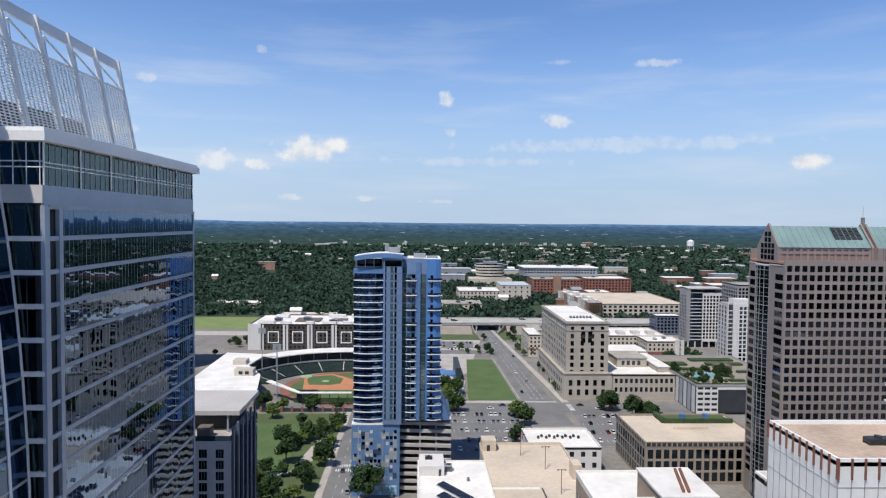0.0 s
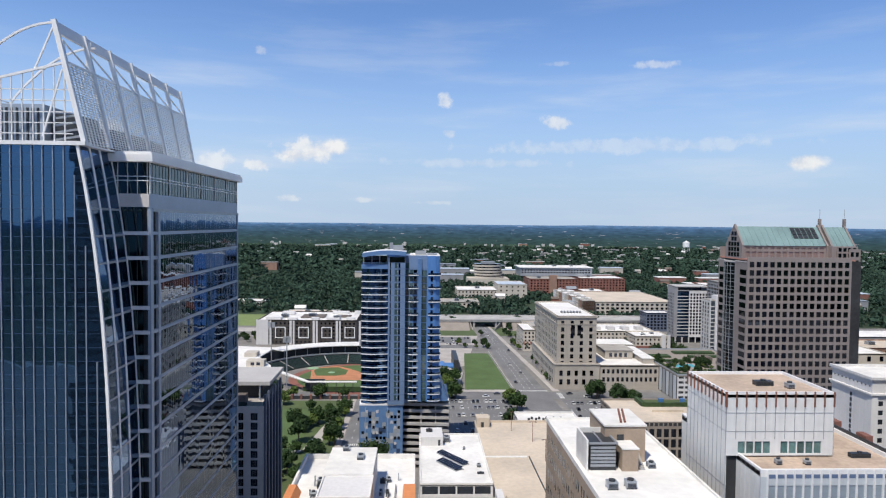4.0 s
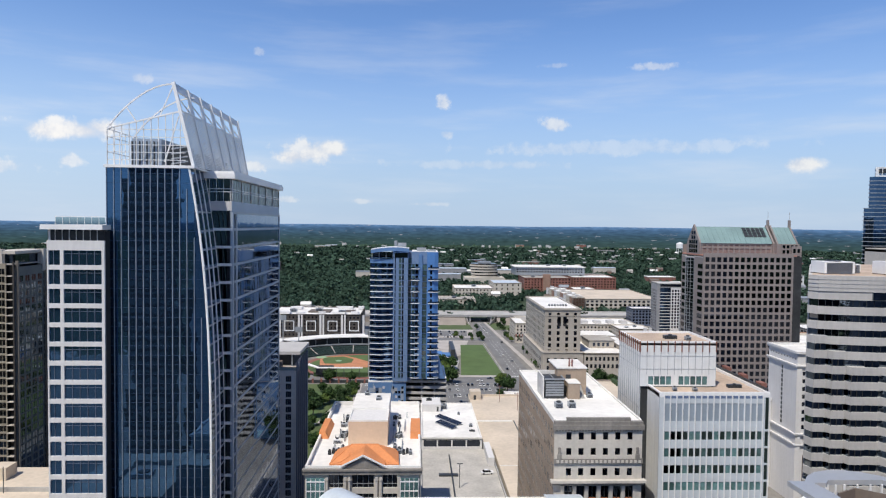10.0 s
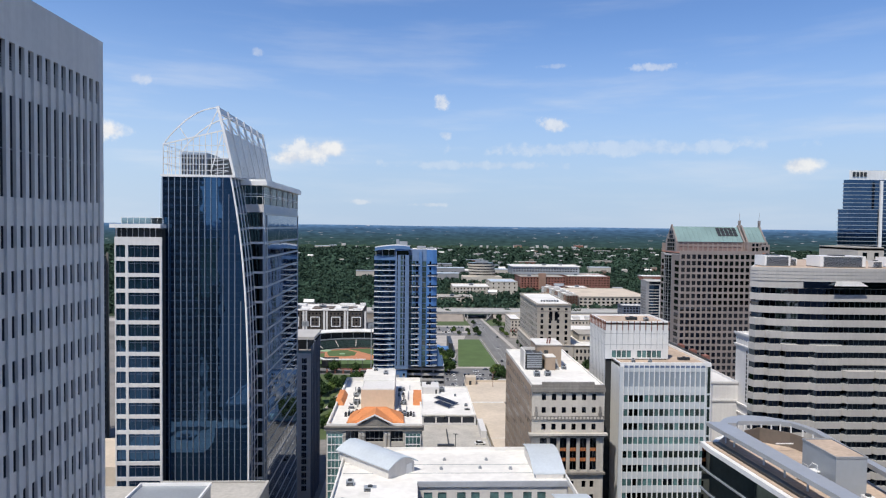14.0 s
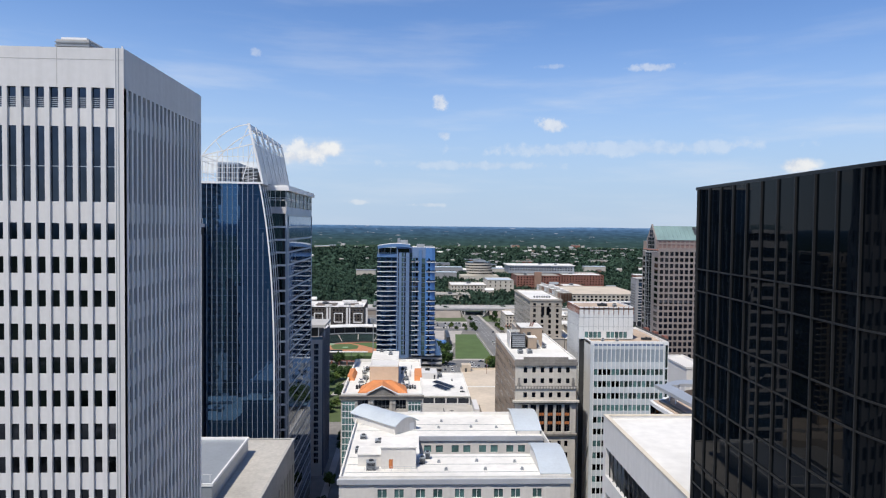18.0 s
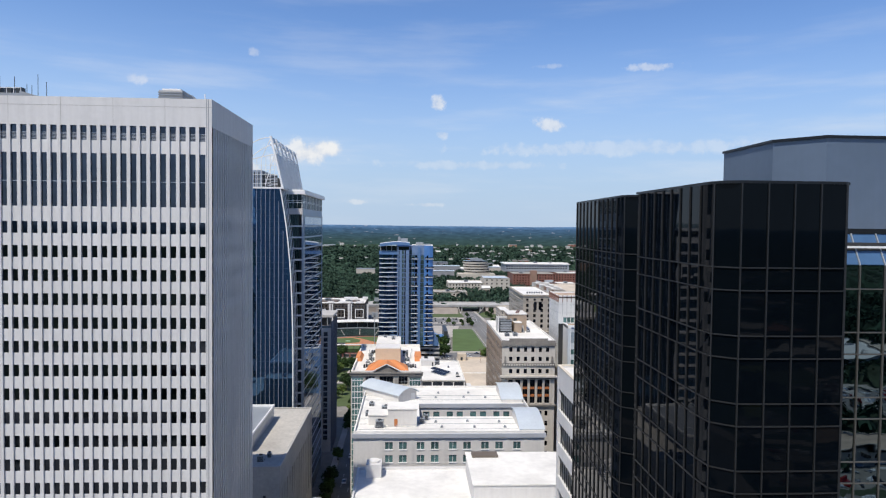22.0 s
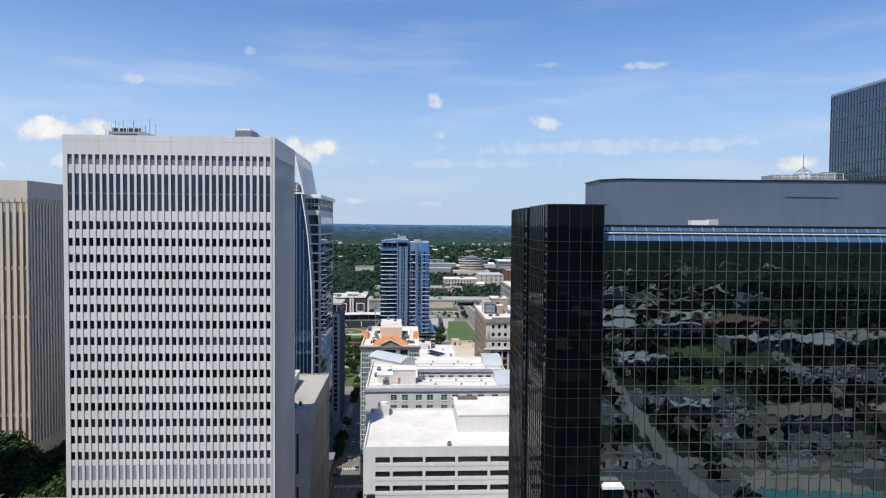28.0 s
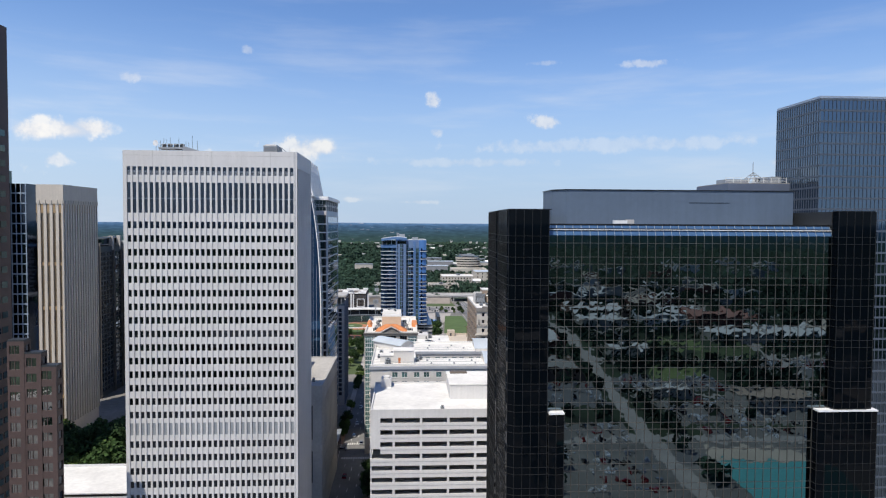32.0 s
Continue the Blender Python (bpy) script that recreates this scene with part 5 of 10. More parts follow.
    part("cooling_louvre", [box(28.1, 80.05, z + .2 + .6 * i, 32.3, 80.2, z + .6 + .6 * i) for i in range(6)], LOUVRE_GREY, u)
    part("cooling_screen", [box(27.3, 79.8, z - .45, 27.6, 87, 76.0), box(27.6, 86.7, z - .45, 33, 87, 76)], WHITE_ROOF, u)
    part("cooling_frame", [box(27.8, 79.9, 75.2, 32.6, 80.2, 75.5), box(32.3, 80, 75.2, 32.6, 86.6, 75.5), box(30, 80, 75.2, 30.2, 86.6, 75.4)], LOUVRE_GREY, u)
    rooftop_unit(29.5, 72.5, z - .45, 1.6, 1.6, 1.2)
    rooftop_unit(32.5, 72.8, z - .45, 1.6, 1.6, 1.2)
    rooftop_unit(38.8, 81.5, z - .45, 1.3, 1.3, .9)


# ---- pale glass office beside it ----
def pale_office():
    x0, x1, y0, y1, z = 50.6, 75.0, 67.8, 98.0, 75.2
    t = thing("pale_glass_office", (62, 82, 0), "pale panelled office block with white mullions and green-tinted windows", "office building")
    f, w = south(x0, y0), west(x0, y1)
    rows = [(66.75 - 3.72 * k - 1.85, 66.75 - 3.72 * k) for k in range(17)]
    step = 1.37
    cols = [(1.7 + step * i - .56, 1.7 + step * i + .56) for i in range(16)]
    part("wall", punch(f, 0, x1 - x0 - .9, 0, 74.2, cols, rows + [(69.0, 72.9)], .25), PALE_BLUE_PANEL, t)
    tints = random.Random(14)
    dark_me, teal_me = (unit_box("window_pane", 1.16, .06, 1.89, mat) for mat in (GREEN_GLASS, TEAL_GLASS))
    for k, (lo, hi) in enumerate(rows):
        for a, b in cols:
            pick = teal_me if k == 3 or tints.random() < (.5 if k in (0, 1, 6) else .22) else dark_me
            pieces("window_pane", pick, [f.matrix((a + b) / 2, lo, -.18)], t, 1, jitter=.0015)
    part("louvre_panel", [f.box(a, b, 69.0, 72.9, -.2, -.08) for a, b in cols], LOUVRE_BLUE, t)
    part("top_slot", [f.box(a, b, 74.0, 74.6, -.1, .02) for a, b in cols], DARK_BLUE_PANEL, t)
    for i in range(18):
        c = 1.7 + step * (i - .5)
        part("mullion", [f.box(c - .07, c + .07, 0, z, 0, .28)], WHITE_METAL, t)
    part("corner_glass", [f.box(x1 - x0 - .9, x1 - x0, 0, 74.2, -.3, -.02)], GREEN_GLASS, t)
    part("corner_band", [f.box(x1 - x0 - .9, x1 - x0 + .02, lo + 1.85, lo + 2.3, -.3, .05) for lo, hi in rows], PALE_BLUE_PANEL, t)
    for i in range(20):
        part("side_panel", [w.box(.05 + 1.5 * i, 1.5 * i + 1.47, 0, z - .2, -.3, 0)], WHITE_SIDING, t)
    part("wall", [box(x1 - .3, y0 + .3, 0, x1, y1, z - .5), box(x0 + .3, y1 - .3, 0, x1 - .3, y1, z - .5), box(x0 + .3, y0 + .31, 0, x0 + .4, y1, z - .6)], WHITE_SIDING, t)
    part("interior", [box(x0 + .4, y0 + .4, 0, x1 - .4, y1 - .4, z - 1.2)], INTERIOR_SHADE, t)
    flat_roof(t, x0, x1, y0, y1, z + .15, TAN_ROOF, WHITE_METAL, .7, .4)
    part("roof_edge", [box(x1 - .1, y0 + 1, z - .4, x1 + .2, y1, z + .7)], DARK_METAL, t)
    for i in range(3):
        part("brick_pier", [box(x1 + .2, y0 + 4 + 8.5 * i, 60, x1 + 1.4, y0 + 6.6 + 8.5 * i, z + 1.2)], RED_BRICK, t, "red brick pier at the roof edge")
    # upper block
    a0, a1, b0, b1, zt = 48.6, 66.2, 75.2, 90.6, 85.1
    u, v = south(a0, b0), west(a0, b1)
    facade(t, u, 0, a1 - a0, z - .3, zt - .3, [(2.6 + 1.37 * i - .6, 2.6 + 1.37 * i + .6) for i in range(4)] + [(9.6 + 1.37 * i - .6, 9.6 + 1.37 * i + .6) for i in range(5)], [(z + .05, z + 2.0)], WHITE_SIDING, TEAL_GLASS, .3, 12)
    for face, length in ((u, a1 - a0), (v, b1 - b0)):
        k = int(length / 1.48)
        for i in range(k + 1):
            s = length * i / k
            part("rust_fin", [face.box(s - .09, s + .09, zt - 2.3, zt + .15, 0, .22)], RUST_STEEL, t)
            part("panel_joint", [face.box(s - .04, s + .04, z + 2.4 if face is u else 6, zt - 2.3, 0, .06)], LOUVRE_GREY, t)
        part("panel_line", [face.box(0, length, q, q + .07, 0, .05) for q in ((78.8, 81.8) if face is u else (12, 22, 32, 42, 52, 62, 70, 78.8, 81.8))], LOUVRE_GREY, t)
    part("wall", [box(a0, b0 + .3, 4, a0 + .3, b1, zt - .3), box(a1 - .3, b0 + .3, z, a1, b1, zt - .3), box(a0 + .3, b1 - .3, 4, a1 - .3, b1, zt - .3)], WHITE_SIDING, t)
    part("interior", [box(a0 + .35, b0 + .4, 0, a1 - .4, b1 - .4, zt - 1.2)], INTERIOR_SHADE, t)
    flat_roof(t, a0, a1, b0, b1, zt + .1, TAN_ROOF, WHITE_METAL, .5, .35)
    rooftop_unit(58.0, 82, zt - .4, 3.0, 1.4, .8, "dark low rooftop fan coil with pipes", DARK_METAL)
    rooftop_unit(61.5, 80, zt - .4, 1.2, 1.2, .9)
    rooftop_unit(70.5, 75, z - .5, 3.2, 1.0, .7, "dark low rooftop fan coil with pipes", DARK_METAL)
    rooftop_unit(55.5, 72.0, z - .5, .9, .9, .8)
    rooftop_unit(60.0, 71.8, z - .5, .9, .9, .7)


# ---- hotel with curved metal roof caps ----
def barrel(t, x0, x1, y0, y1, z, h, turn=0.0, label="pale blue curved metal roof cap"):
    """A roof cap: low at the front, arched towards the back, on a wall with an arched end."""
    c = Vector(((x0 + x1) / 2, (y0 + y1) / 2, 0))
    k = 10
    prof = [(y0 + (y1 - y0) * i / k, z + .5 + h * math.sin(math.pi * (0.10 + 0.62 * i / k)) - h * math.sin(math.pi * .10) * .6) for i in range(k + 1)]
    rot = Matrix.Rotation(turn, 4, "Z")

    def at(x, y, zz):
        p = rot @ (Vector((x, y, 0)) - c) + c
        return (p.x, p.y, zz)
    part("roof_cap", strip("roof_cap", [[at(x0 - .5, y, q), at(x1 + .5, y, q), at(x1 + .5, y, q + .22), at(x0 - .5, y, q + .22)] for y, q in prof]), PALE_METAL, t, label)
    vs = [at(x, y, q) for x in (x0, x1) for y, q in prof] + [at(x, y, z - 1.0) for x in (x0, x1) for y, q in prof]
    n = k + 1
    fs = []
    for i in range(k):
        fs += [(i, i + 1, 2 * n + i + 1, 2 * n + i), (n + i + 1, n + i, 3 * n + i, 3 * n + i + 1)]
    fs += [(0, 2 * n, 3 * n, n), (k, n + k, 3 * n + k, 2 * n + k)]
    part("cap_wall", poly("cap_wall", vs, fs), GREY_STUCCO, t)


def hotel():
    x0, x1, y0, y1, z = -20.2, 30.8, 9.0, 60.2, 55.6
    t = thing("white_hotel", (5, 33, 0), "white stucco hotel with a flat white roof and curved metal caps", "hotel")
    rows = storeys(52.7, 3.5, 1.95, 5)
    mids = [9.4, 13.1, 17.8, 21.6, 26.4, 30.2, 35.0, 38.8, 43.6]
    cols = [(m - 1.0, m + 1.0) for m in mids]
    f = south(x0, y0)
    facade(t, f, 0, x1 - x0, 0, 53.9, cols, rows, GREY_STUCCO, TEAL_GLASS, .4, 120)
    part("window_sill", [f.box(a - .1, b + .1, lo - .25, lo, 0, .15) for a, b in cols for lo, hi in rows[:4]], WHITE_METAL, t)
    part("window_mullions", [f.box(m - .05, m + .05, lo, hi, -.3, -.2) for m in mids for lo, hi in rows], WHITE_METAL, t, kind="stuff")
    for s in (7.2, 15.4, 23.9, 32.6, 41.2, 46.0):
        part("pilaster", [f.box(s - .45, s + .45, 0, 53.4, 0, .12)], GREY_STUCCO, t)
    part("cornice", [f.box(-.4, x1 - x0 + .4, 53.9, 55.0, -.4, .45)], BLUE_GREY_TRIM, t, "grey-blue cornice band")
    part("parapet", ring(x0, x1, y0, y1, 54.6, z, .35), WHITE_ROOF, t)
    w = west(x0, y1)
    facade(t, w, .4, y1 - y0 - .41, 0, 54.6, even(2, 47, 11, 1.6), rows, GREY_STUCCO, TEAL_GLASS, .4, 60)
    part("balcony", [w.box(4 + 5.5 * i, 6.4 + 5.5 * i, 47.4 - 3.6 * k, 48.6 - 3.6 * k, 0, 1.1) for i in range(7) for k in range(10)], LIGHT_STONE, t)
    # roof of the front wing, side wing and back wing round a light court
    part("roof", [box(x0 + .35, y0 + .35, 54.3, x1 - .35, 25.8, 54.75), box(x0 + .35, 25.8, 54.3, -2.5, 39.5, 54.75), box(x0 + .35, 39.5, 54.3, x1 - .35, y1 - .35, 54.75)], WHITE_ROOF, t)
    part("court_cornice", [box(-2.5, 39.1, 53.7, x1, 39.5, 54.9)], BLUE_GREY_TRIM, t)
    c = south(-2.5, 39.5)
    facade(t, c, 0, x1 + 2.2, 30, 53.7, [(1.4 + (3.1 if i % 2 else 0) + 7.3 * (i // 2), 3.3 + (3.1 if i % 2 else 0) + 7.3 * (i // 2)) for i in range(9) if 3.3 + 3.1 + 7.3 * (i // 2) < 33], [(50.5, 52.4), (46.9, 48.7)], GREY_STUCCO, TEAL_GLASS, .4, 40)
    part("court_floor", [box(-2.5, 25.8, 29.5, x1 - .35, 39.9, 30)], GREY_ROOF, t)
    part("wall", [box(-2.5, 25.5, 30, x1 - .4, 25.8, 54.3), box(x1 - .35, y0 + .4, 0, x1, 25.8, 54.6), box(x1 - .35, 39.9, 0, x1, y1, 54.6), box(x0 + .4, y1 - .35, 0, x1 - .35, y1, 54.6), box(x1 - .35, 25.8, 0, x1, 39.9, 42)], GREY_STUCCO, t)
    part("interior", [box(x0 + .5, y0 + .5, 0, x1 - .5, 25.4, 54.1), box(x0 + .5, 25.4, 0, -2.6, 40, 54.1), box(x0 + .5, 40, 0, x1 - .5, y1 - .5, 54.1)], INTERIOR_SHADE, t)
    part("roof_seam", [box(x0 + 1, q, 54.75, x1 - 1, q + .12, 54.83) for q in (13.5, 18.5, 23.5, 44.5, 50)], LOUVRE_GREY, t)
    barrel(t, 24.6, 30.6, 9.6, 25.5, 54.75, 3.6)
    barrel(t, 23.8, 30.0, 41.0, 56.5, 54.75, 3.6)
    # long barrel roof set askew on the corner
    o, u, v = Vector((-8.9, 41.0)), Vector((-.697, .717)), Vector((.75, .66))
    arch_z = lambda q: 57.0 + 2.2 * math.sin(math.pi * (.06 + .88 * q)) - .4
    spot = lambda s_, q, zz: tuple(o + u * s_ + v * (7.6 * q)) + (zz,)
    qs = [i / 12 for i in range(13)]
    part("long_roof_cap", strip("long_roof_cap", [[spot(-.7, q * 1.14 - .07, arch_z(q)), spot(18.0, q * 1.14 - .07, arch_z(q)), spot(18.0, q * 1.14 - .07, arch_z(q) + .22), spot(-.7, q * 1.14 - .07, arch_z(q) + .22)] for q in qs]), PALE_METAL, t, "pale blue curved metal roof cap")
    n = len(qs)
    vs = [spot(s_, q, zz) for s_ in (0, 17.3) for q in qs for zz in (54.75, arch_z(q) + .05)]
    fs = [(2 * i, 2 * i + 2, 2 * i + 3, 2 * i + 1) for i in range(n - 1)] + [(2 * n + 2 * i + 2, 2 * n + 2 * i, 2 * n + 2 * i + 1, 2 * n + 2 * i + 3) for i in range(n - 1)] + [(0, 1, 2 * n + 1, 2 * n), (2 * n - 2, 4 * n - 2, 4 * n - 1, 2 * n - 1)]
    part("long_cap_wall", poly("long_cap_wall", vs, fs), GREY_STUCCO, t)
    part("cap_door", [np.array([spot(s_, q, zz) for zz in (54.8, 56.9) for s_, q in ((-.06, .68), (.0, .68), (.0, .9), (-.06, .9))])], WHITE_METAL, t)
    p = part("stair_house", [box(-11.4, 16.0, 54.75, -3.4, 23.2, 59.5)], GREY_STUCCO, t, "grey stucco stair house")
    part("stair_house_roof", [box(-11.6, 15.8, 59.5, -3.2, 23.4, 59.75)], WHITE_ROOF, p)
    part("stair_house_door", [box(-9.6, 15.92, 54.8, -8.7, 16.0, 56.9)], RUST_PANEL, p)
    part("side_house", [box(-16.8, 17.5, 54.75, -11.4, 23.2, 57.4)], GREY_STUCCO, t)
    part("side_house_roof", [box(-17.0, 17.3, 57.4, -11.4, 23.4, 57.6)], WHITE_ROOF, t)
    part("roof_rail", [box(-15, 14.6, 55.6, -3, 14.66, 55.68), box(-15, 14.6, 55.2, -3, 14.66, 55.26)] + [box(-15 + 1.5 * i, 14.6, 54.75, -14.94 + 1.5 * i, 14.66, 55.68) for i in range(9)], GREY_METAL, t)
    rooftop_unit(-13.6, 15.6, 54.75, 2.2, 1.6, 2.0)
    rooftop_unit(-1.9, 19.5, 54.75, 1.5, 1.2, 1.5)
    rooftop_unit(-.6, 22.6, 54.75, 1.2, 1.2, 1.7)
    rooftop_unit(-17.6, 27.0, 54.75, 1.2, 1.2, 1.3)
    rooftop_unit(-17.0, 38.0, 54.75, 1.6, 1.4, 1.0)
    rooftop_unit(-12.5, 35.0, 54.75, 2.6, 1.6, .8)
    for i, (x, y) in enumerate(((2, 20), (11, 20.5), (20, 20), (3.5, 15), (12.5, 15), (21, 15), (3, 47), (12, 47.5), (19, 47), (4, 53), (14, 53))):
        v = thing("roof_vent", (x, y, 54.75), "small white roof vent on the membrane", "vent", "roof vents")
        part("vent_base", [box(x - .4, y - .4, 54.75, x + .4, y + .4, 54.95)], LOUVRE_GREY, v)
        part("vent_hood", prism("vent_hood", [(x + .3 * math.cos(a), y + .3 * math.sin(a)) for a in (j * math.tau / 8 for j in range(8))], 54.95, 55.35), LOUVRE_GREY, v)


# ---- white parking garage ----
def white_garage():
    x0, x1, y0, y1, z = -17.2, 30.0, -49.5, -14.0, 54.4
    t = thing("white_parking_garage", (6, -32, 0), "white concrete parking garage with open decks and a white roof", "parking garage")
    f = south(x0, y0)
    rows = [(z - 4.1 - 3.62 * k, z - 2.6 - 3.62 * k) for k in range(14)]
    pil = [0.0, 7.0, 15.2, 23.4, 31.6, 39.8, 47.2]
    for k, (lo, hi) in enumerate(rows):
        if lo < 1:
            continue
        nxt = rows[k + 1][1] if k + 1 < len(rows) else 0
        part("deck_beam", [f.box(3.0 if k < 3 else 0, x1 - x0, nxt, lo, -.4, 0)], WHITE_CONCRETE, t)
        part("deck_lip", [f.box(3.0 if k < 3 else 0, x1 - x0, lo - .95, lo - .85, 0, .06)], LOUVRE_GREY, t)
    part("roof_beam", [f.box(0, x1 - x0, z - 2.6, z, -.4, 0)], WHITE_CONCRETE, t)
    part("corner_panel", [f.box(0, 3.0, rows[2][0] - .6, z - 2.6, -.4, .02)], WHITE_CONCRETE, t)
    for s in pil[1:]:
        part("column", [f.box(s - .35, s + .35, 0, z - 2.6, -.6, .03)], WHITE_CONCRETE, t)
    for lo, hi in rows:
        if lo > 1:
            part("deck", [box(x0 + .4, y0 + .4, lo - .5, x1 - .4, y1 - .4, lo - .15)], CONCRETE, t)
    w = west(x0, y1)
    part("side_wall", punch(w, 0, y1 - y0 - .4, 0, z, even(2, 33, 5, 4.6), rows, .4), WHITE_CONCRETE, t)
    part("wall", [box(x1 - .4, y0 + .4, 0, x1, y1, z), box(x0 + .4, y1 - .4, 0, x1 - .4, y1, z)], WHITE_CONCRETE, t)
    # dark core stands in for the shade deep between the decks
    part("interior", [box(x0 + 9, y0 + 9, 0, x1 - 4, y1 - 4, z - 3)], INTERIOR_SHADE, t)
    part("roof", [box(x0 + .4, y0 + .4, z - 1.0, x1 - .4, y1 - .4, z - .6)], WHITE_ROOF, t)
    part("penthouse", [box(7.5, -36, z - .6, 29.0, -17, z + 4.0)], WHITE_CONCRETE, t)
    part("penthouse_roof", [box(7.3, -36.2, z + 4.0, 29.2, -16.8, z + 4.25)], WHITE_ROOF, t)
    part("penthouse_vent", [box(8.6, -20.6, z + 4.25, 14.4, -17.6, z + 4.7)], BROWN_CLADDING, t)
    part("drain_pipe", [box(25.2, -36.2, z - .6, 25.4, -36, z + 4)], LOUVRE_GREY, t)
    p = part("corner_turret", [box(-15.0, -19.5, z - .6, -11.6, -15.5, z + 2.4)], WHITE_CONCRETE, t)
    part("turret_cap", prism("turret_cap", [(-13.3 + 1.3 * math.cos(a), -17.5 + 1.3 * math.sin(a)) for a in (j * math.tau / 12 for j in range(12))], z + 2.4, z + 2.9), WHITE_ROOF, p)
    rooftop_unit(4.5, -47.0, z - .6, 1.1, 1.1, .8)


# ---- classical office with an orange tiled pediment ----
def pediment_office():
    x0, x1, y0, y1, z = -26.2, -1.15, 69.9, 124.0, 58.6
    t = thing("pediment_office", (-13.6, 97, 0), "classical stone office with an orange tiled hipped roof over its front", "office building")
    f = south(x0, y0)
    rows = storeys(56.6, 4.1, 2.8, 8)
    facade(t, f, 0, x1 - x0, 0, 57.4, [(5.2, 8.3), (10.2, 14.9), (16.9, 20.0)], rows, LIGHT_STONE, DARK_GLASS, .6, 30)
    for k, (lo, hi) in enumerate(rows[:4]):
        part("window_bar", [f.box(c, c + .09, lo, hi, -.35, -.22) for c in (6.2, 7.2, 11.3, 12.5, 13.7, 17.9, 18.9)] + [f.box(a, b, lo + .8, lo + .88, -.35, -.22) for a, b in ((5.2, 8.3), (10.2, 14.9), (16.9, 20.0))], LOUVRE_GREY, t)
    for a in (.4, 20.7):
        part("bay_glass", [f.box(a, a + 3.9, 8, 56.0, 0, .5)], TEAL_GLASS, t, "glazed corner bay")
        part("bay_frame", [f.box(a, a + 3.9, 8.05 + 2.05 * i, 8.3 + 2.05 * i, .5, .62) for i in range(24)] + [f.box(a + .975 * i - .06, a + .975 * i + .06, 8, 56.0, .5, .6) for i in range(5)], WHITE_METAL, t)
    for s in (4.75, 8.75, 9.6, 15.5, 16.4, 20.35):
        part("pilaster", [f.box(s - .24, s + .24, 10, 56.2, 0, .45), f.box(s - .32, s + .32, 55.5, 56.2, .45, .55)], LIGHT_STONE, t)
    part("cornice", [f.box(-.4, x1 - x0 + .4, 56.9, 57.7, -.4, .6), f.box(-.5, x1 - x0 + .5, 57.7, 58.1, -.4, .85)], GREY_STONE, t, "grey stone cornice")
    part("parapet", ring(x0, x1, y0, y1, 57.4, z, .45), WHITE_ROOF, t)
    part("roof", [box(x0 + .45, y0 + .45, 57.0, x1 - .45, y1 - .45, 57.5)], WHITE_ROOF, t)
    part("wall", [box(x0, y0 + .6, 0, x0 + .4, y1, 57.4), box(x1 - .4, y0 + .6, 0, x1, y1, 57.4), box(x0 + .4, y1 - .4, 0, x1 - .4, y1, 57.4)], LIGHT_STONE, t)
    part("interior", [box(x0 + .5, y0 + .7, 0, x1 - .5, y1 - .5, 57.0)], INTERIOR_SHADE, t)
    # hipped tile roof with a small pediment in front
    a, b, m, ye, yr = -21.2, -5.9, -13.6, 72.0, 77.0
    hip = [(a, ye, 58.3), (b, ye, 58.3), (b - .4, yr + 4.6, 58.3), (a + .4, yr + 4.6, 58.3), (-16.7, yr, 61.1), (-10.8, yr, 61.1)]
    part("hip_roof", poly("hip_roof", hip + [(q[0], q[1], 57.4) for q in hip[:4]], [(0, 1, 5, 4), (1, 2, 5), (2, 3, 4, 5), (3, 0, 4), (0, 6, 7, 1), (1, 7, 8, 2), (2, 8, 9, 3), (3, 9, 6, 0)]), ORANGE_TILE, t, "orange clay tile hipped roof")
    part("hip_seam", [beam(hip[0], hip[4], .16), beam(hip[1], hip[5], .16), beam(hip[4], hip[5], .18)] + [beam((m + s * q, ye + .02, 58.34), (m + s * min(q, 2.9 + (q - 2.9) * .12), ye + (yr - ye) * min(1, (7.6 - q) / 4.6), 58.34 + 2.8 * min(1, (7.6 - q) / 4.6)), .08) for s in (-1, 1) for q in (4.9, 5.7, 6.5)], ORANGE_TILE, t)
    ga, gb, gz = -18.3, -8.9, 61.1
    part("gable_roof", poly("gable_roof", [(ga, y0 - .5, 58.65), (m, y0 - .5, gz), (gb, y0 - .5, 58.65), (ga, ye + .4, 58.65), (m, yr, gz + .06), (gb, ye + .4, 58.65), (ga, y0 - .5, 58.45), (m, y0 - .5, gz - .25), (gb, y0 - .5, 58.45)], [(0, 1, 4, 3), (1, 2, 5, 4), (0, 6, 7, 1), (1, 7, 8, 2)]), ORANGE_TILE, t)
    part("tympanum", poly("tympanum", [(ga + .6, y0 - .2, 58.2), (gb - .6, y0 - .2, 58.2), (m, y0 - .2, gz - .4), (ga + .6, y0 + .4, 58.2), (gb - .6, y0 + .4, 58.2), (m, y0 + .4, gz - .4)], [(0, 1, 2), (5, 4, 3), (0, 3, 4, 1), (1, 4, 5, 2), (2, 5, 3, 0)]), GREY_STONE, t)
    part("gable_trim", [beam((ga - .4, y0 - .6, 58.55), (m, y0 - .6, gz), .3), beam((m, y0 - .6, gz), (gb + .4, y0 - .6, 58.55), .3)], WHITE_METAL, t)
    for xl, xh in ((x0 - .1, -23.9), (-3.6, x1 + .1)):
        wl_, wh = (0, .9) if xl < -20 else (.15, 0)
        part("tiled_dormer", [np.array([(xl, 92.0, 57.5), (xh, 92.0, 57.5), (xh, 104.6, 57.5), (xl, 104.6, 57.5), (xl + wl_, 92.4, 59.2), (xh - wh, 92.4, 59.2), (xh - wh, 104.2, 59.2), (xl + wl_, 104.2, 59.2)])], ORANGE_TILE, t, "orange tiled roof dormer")
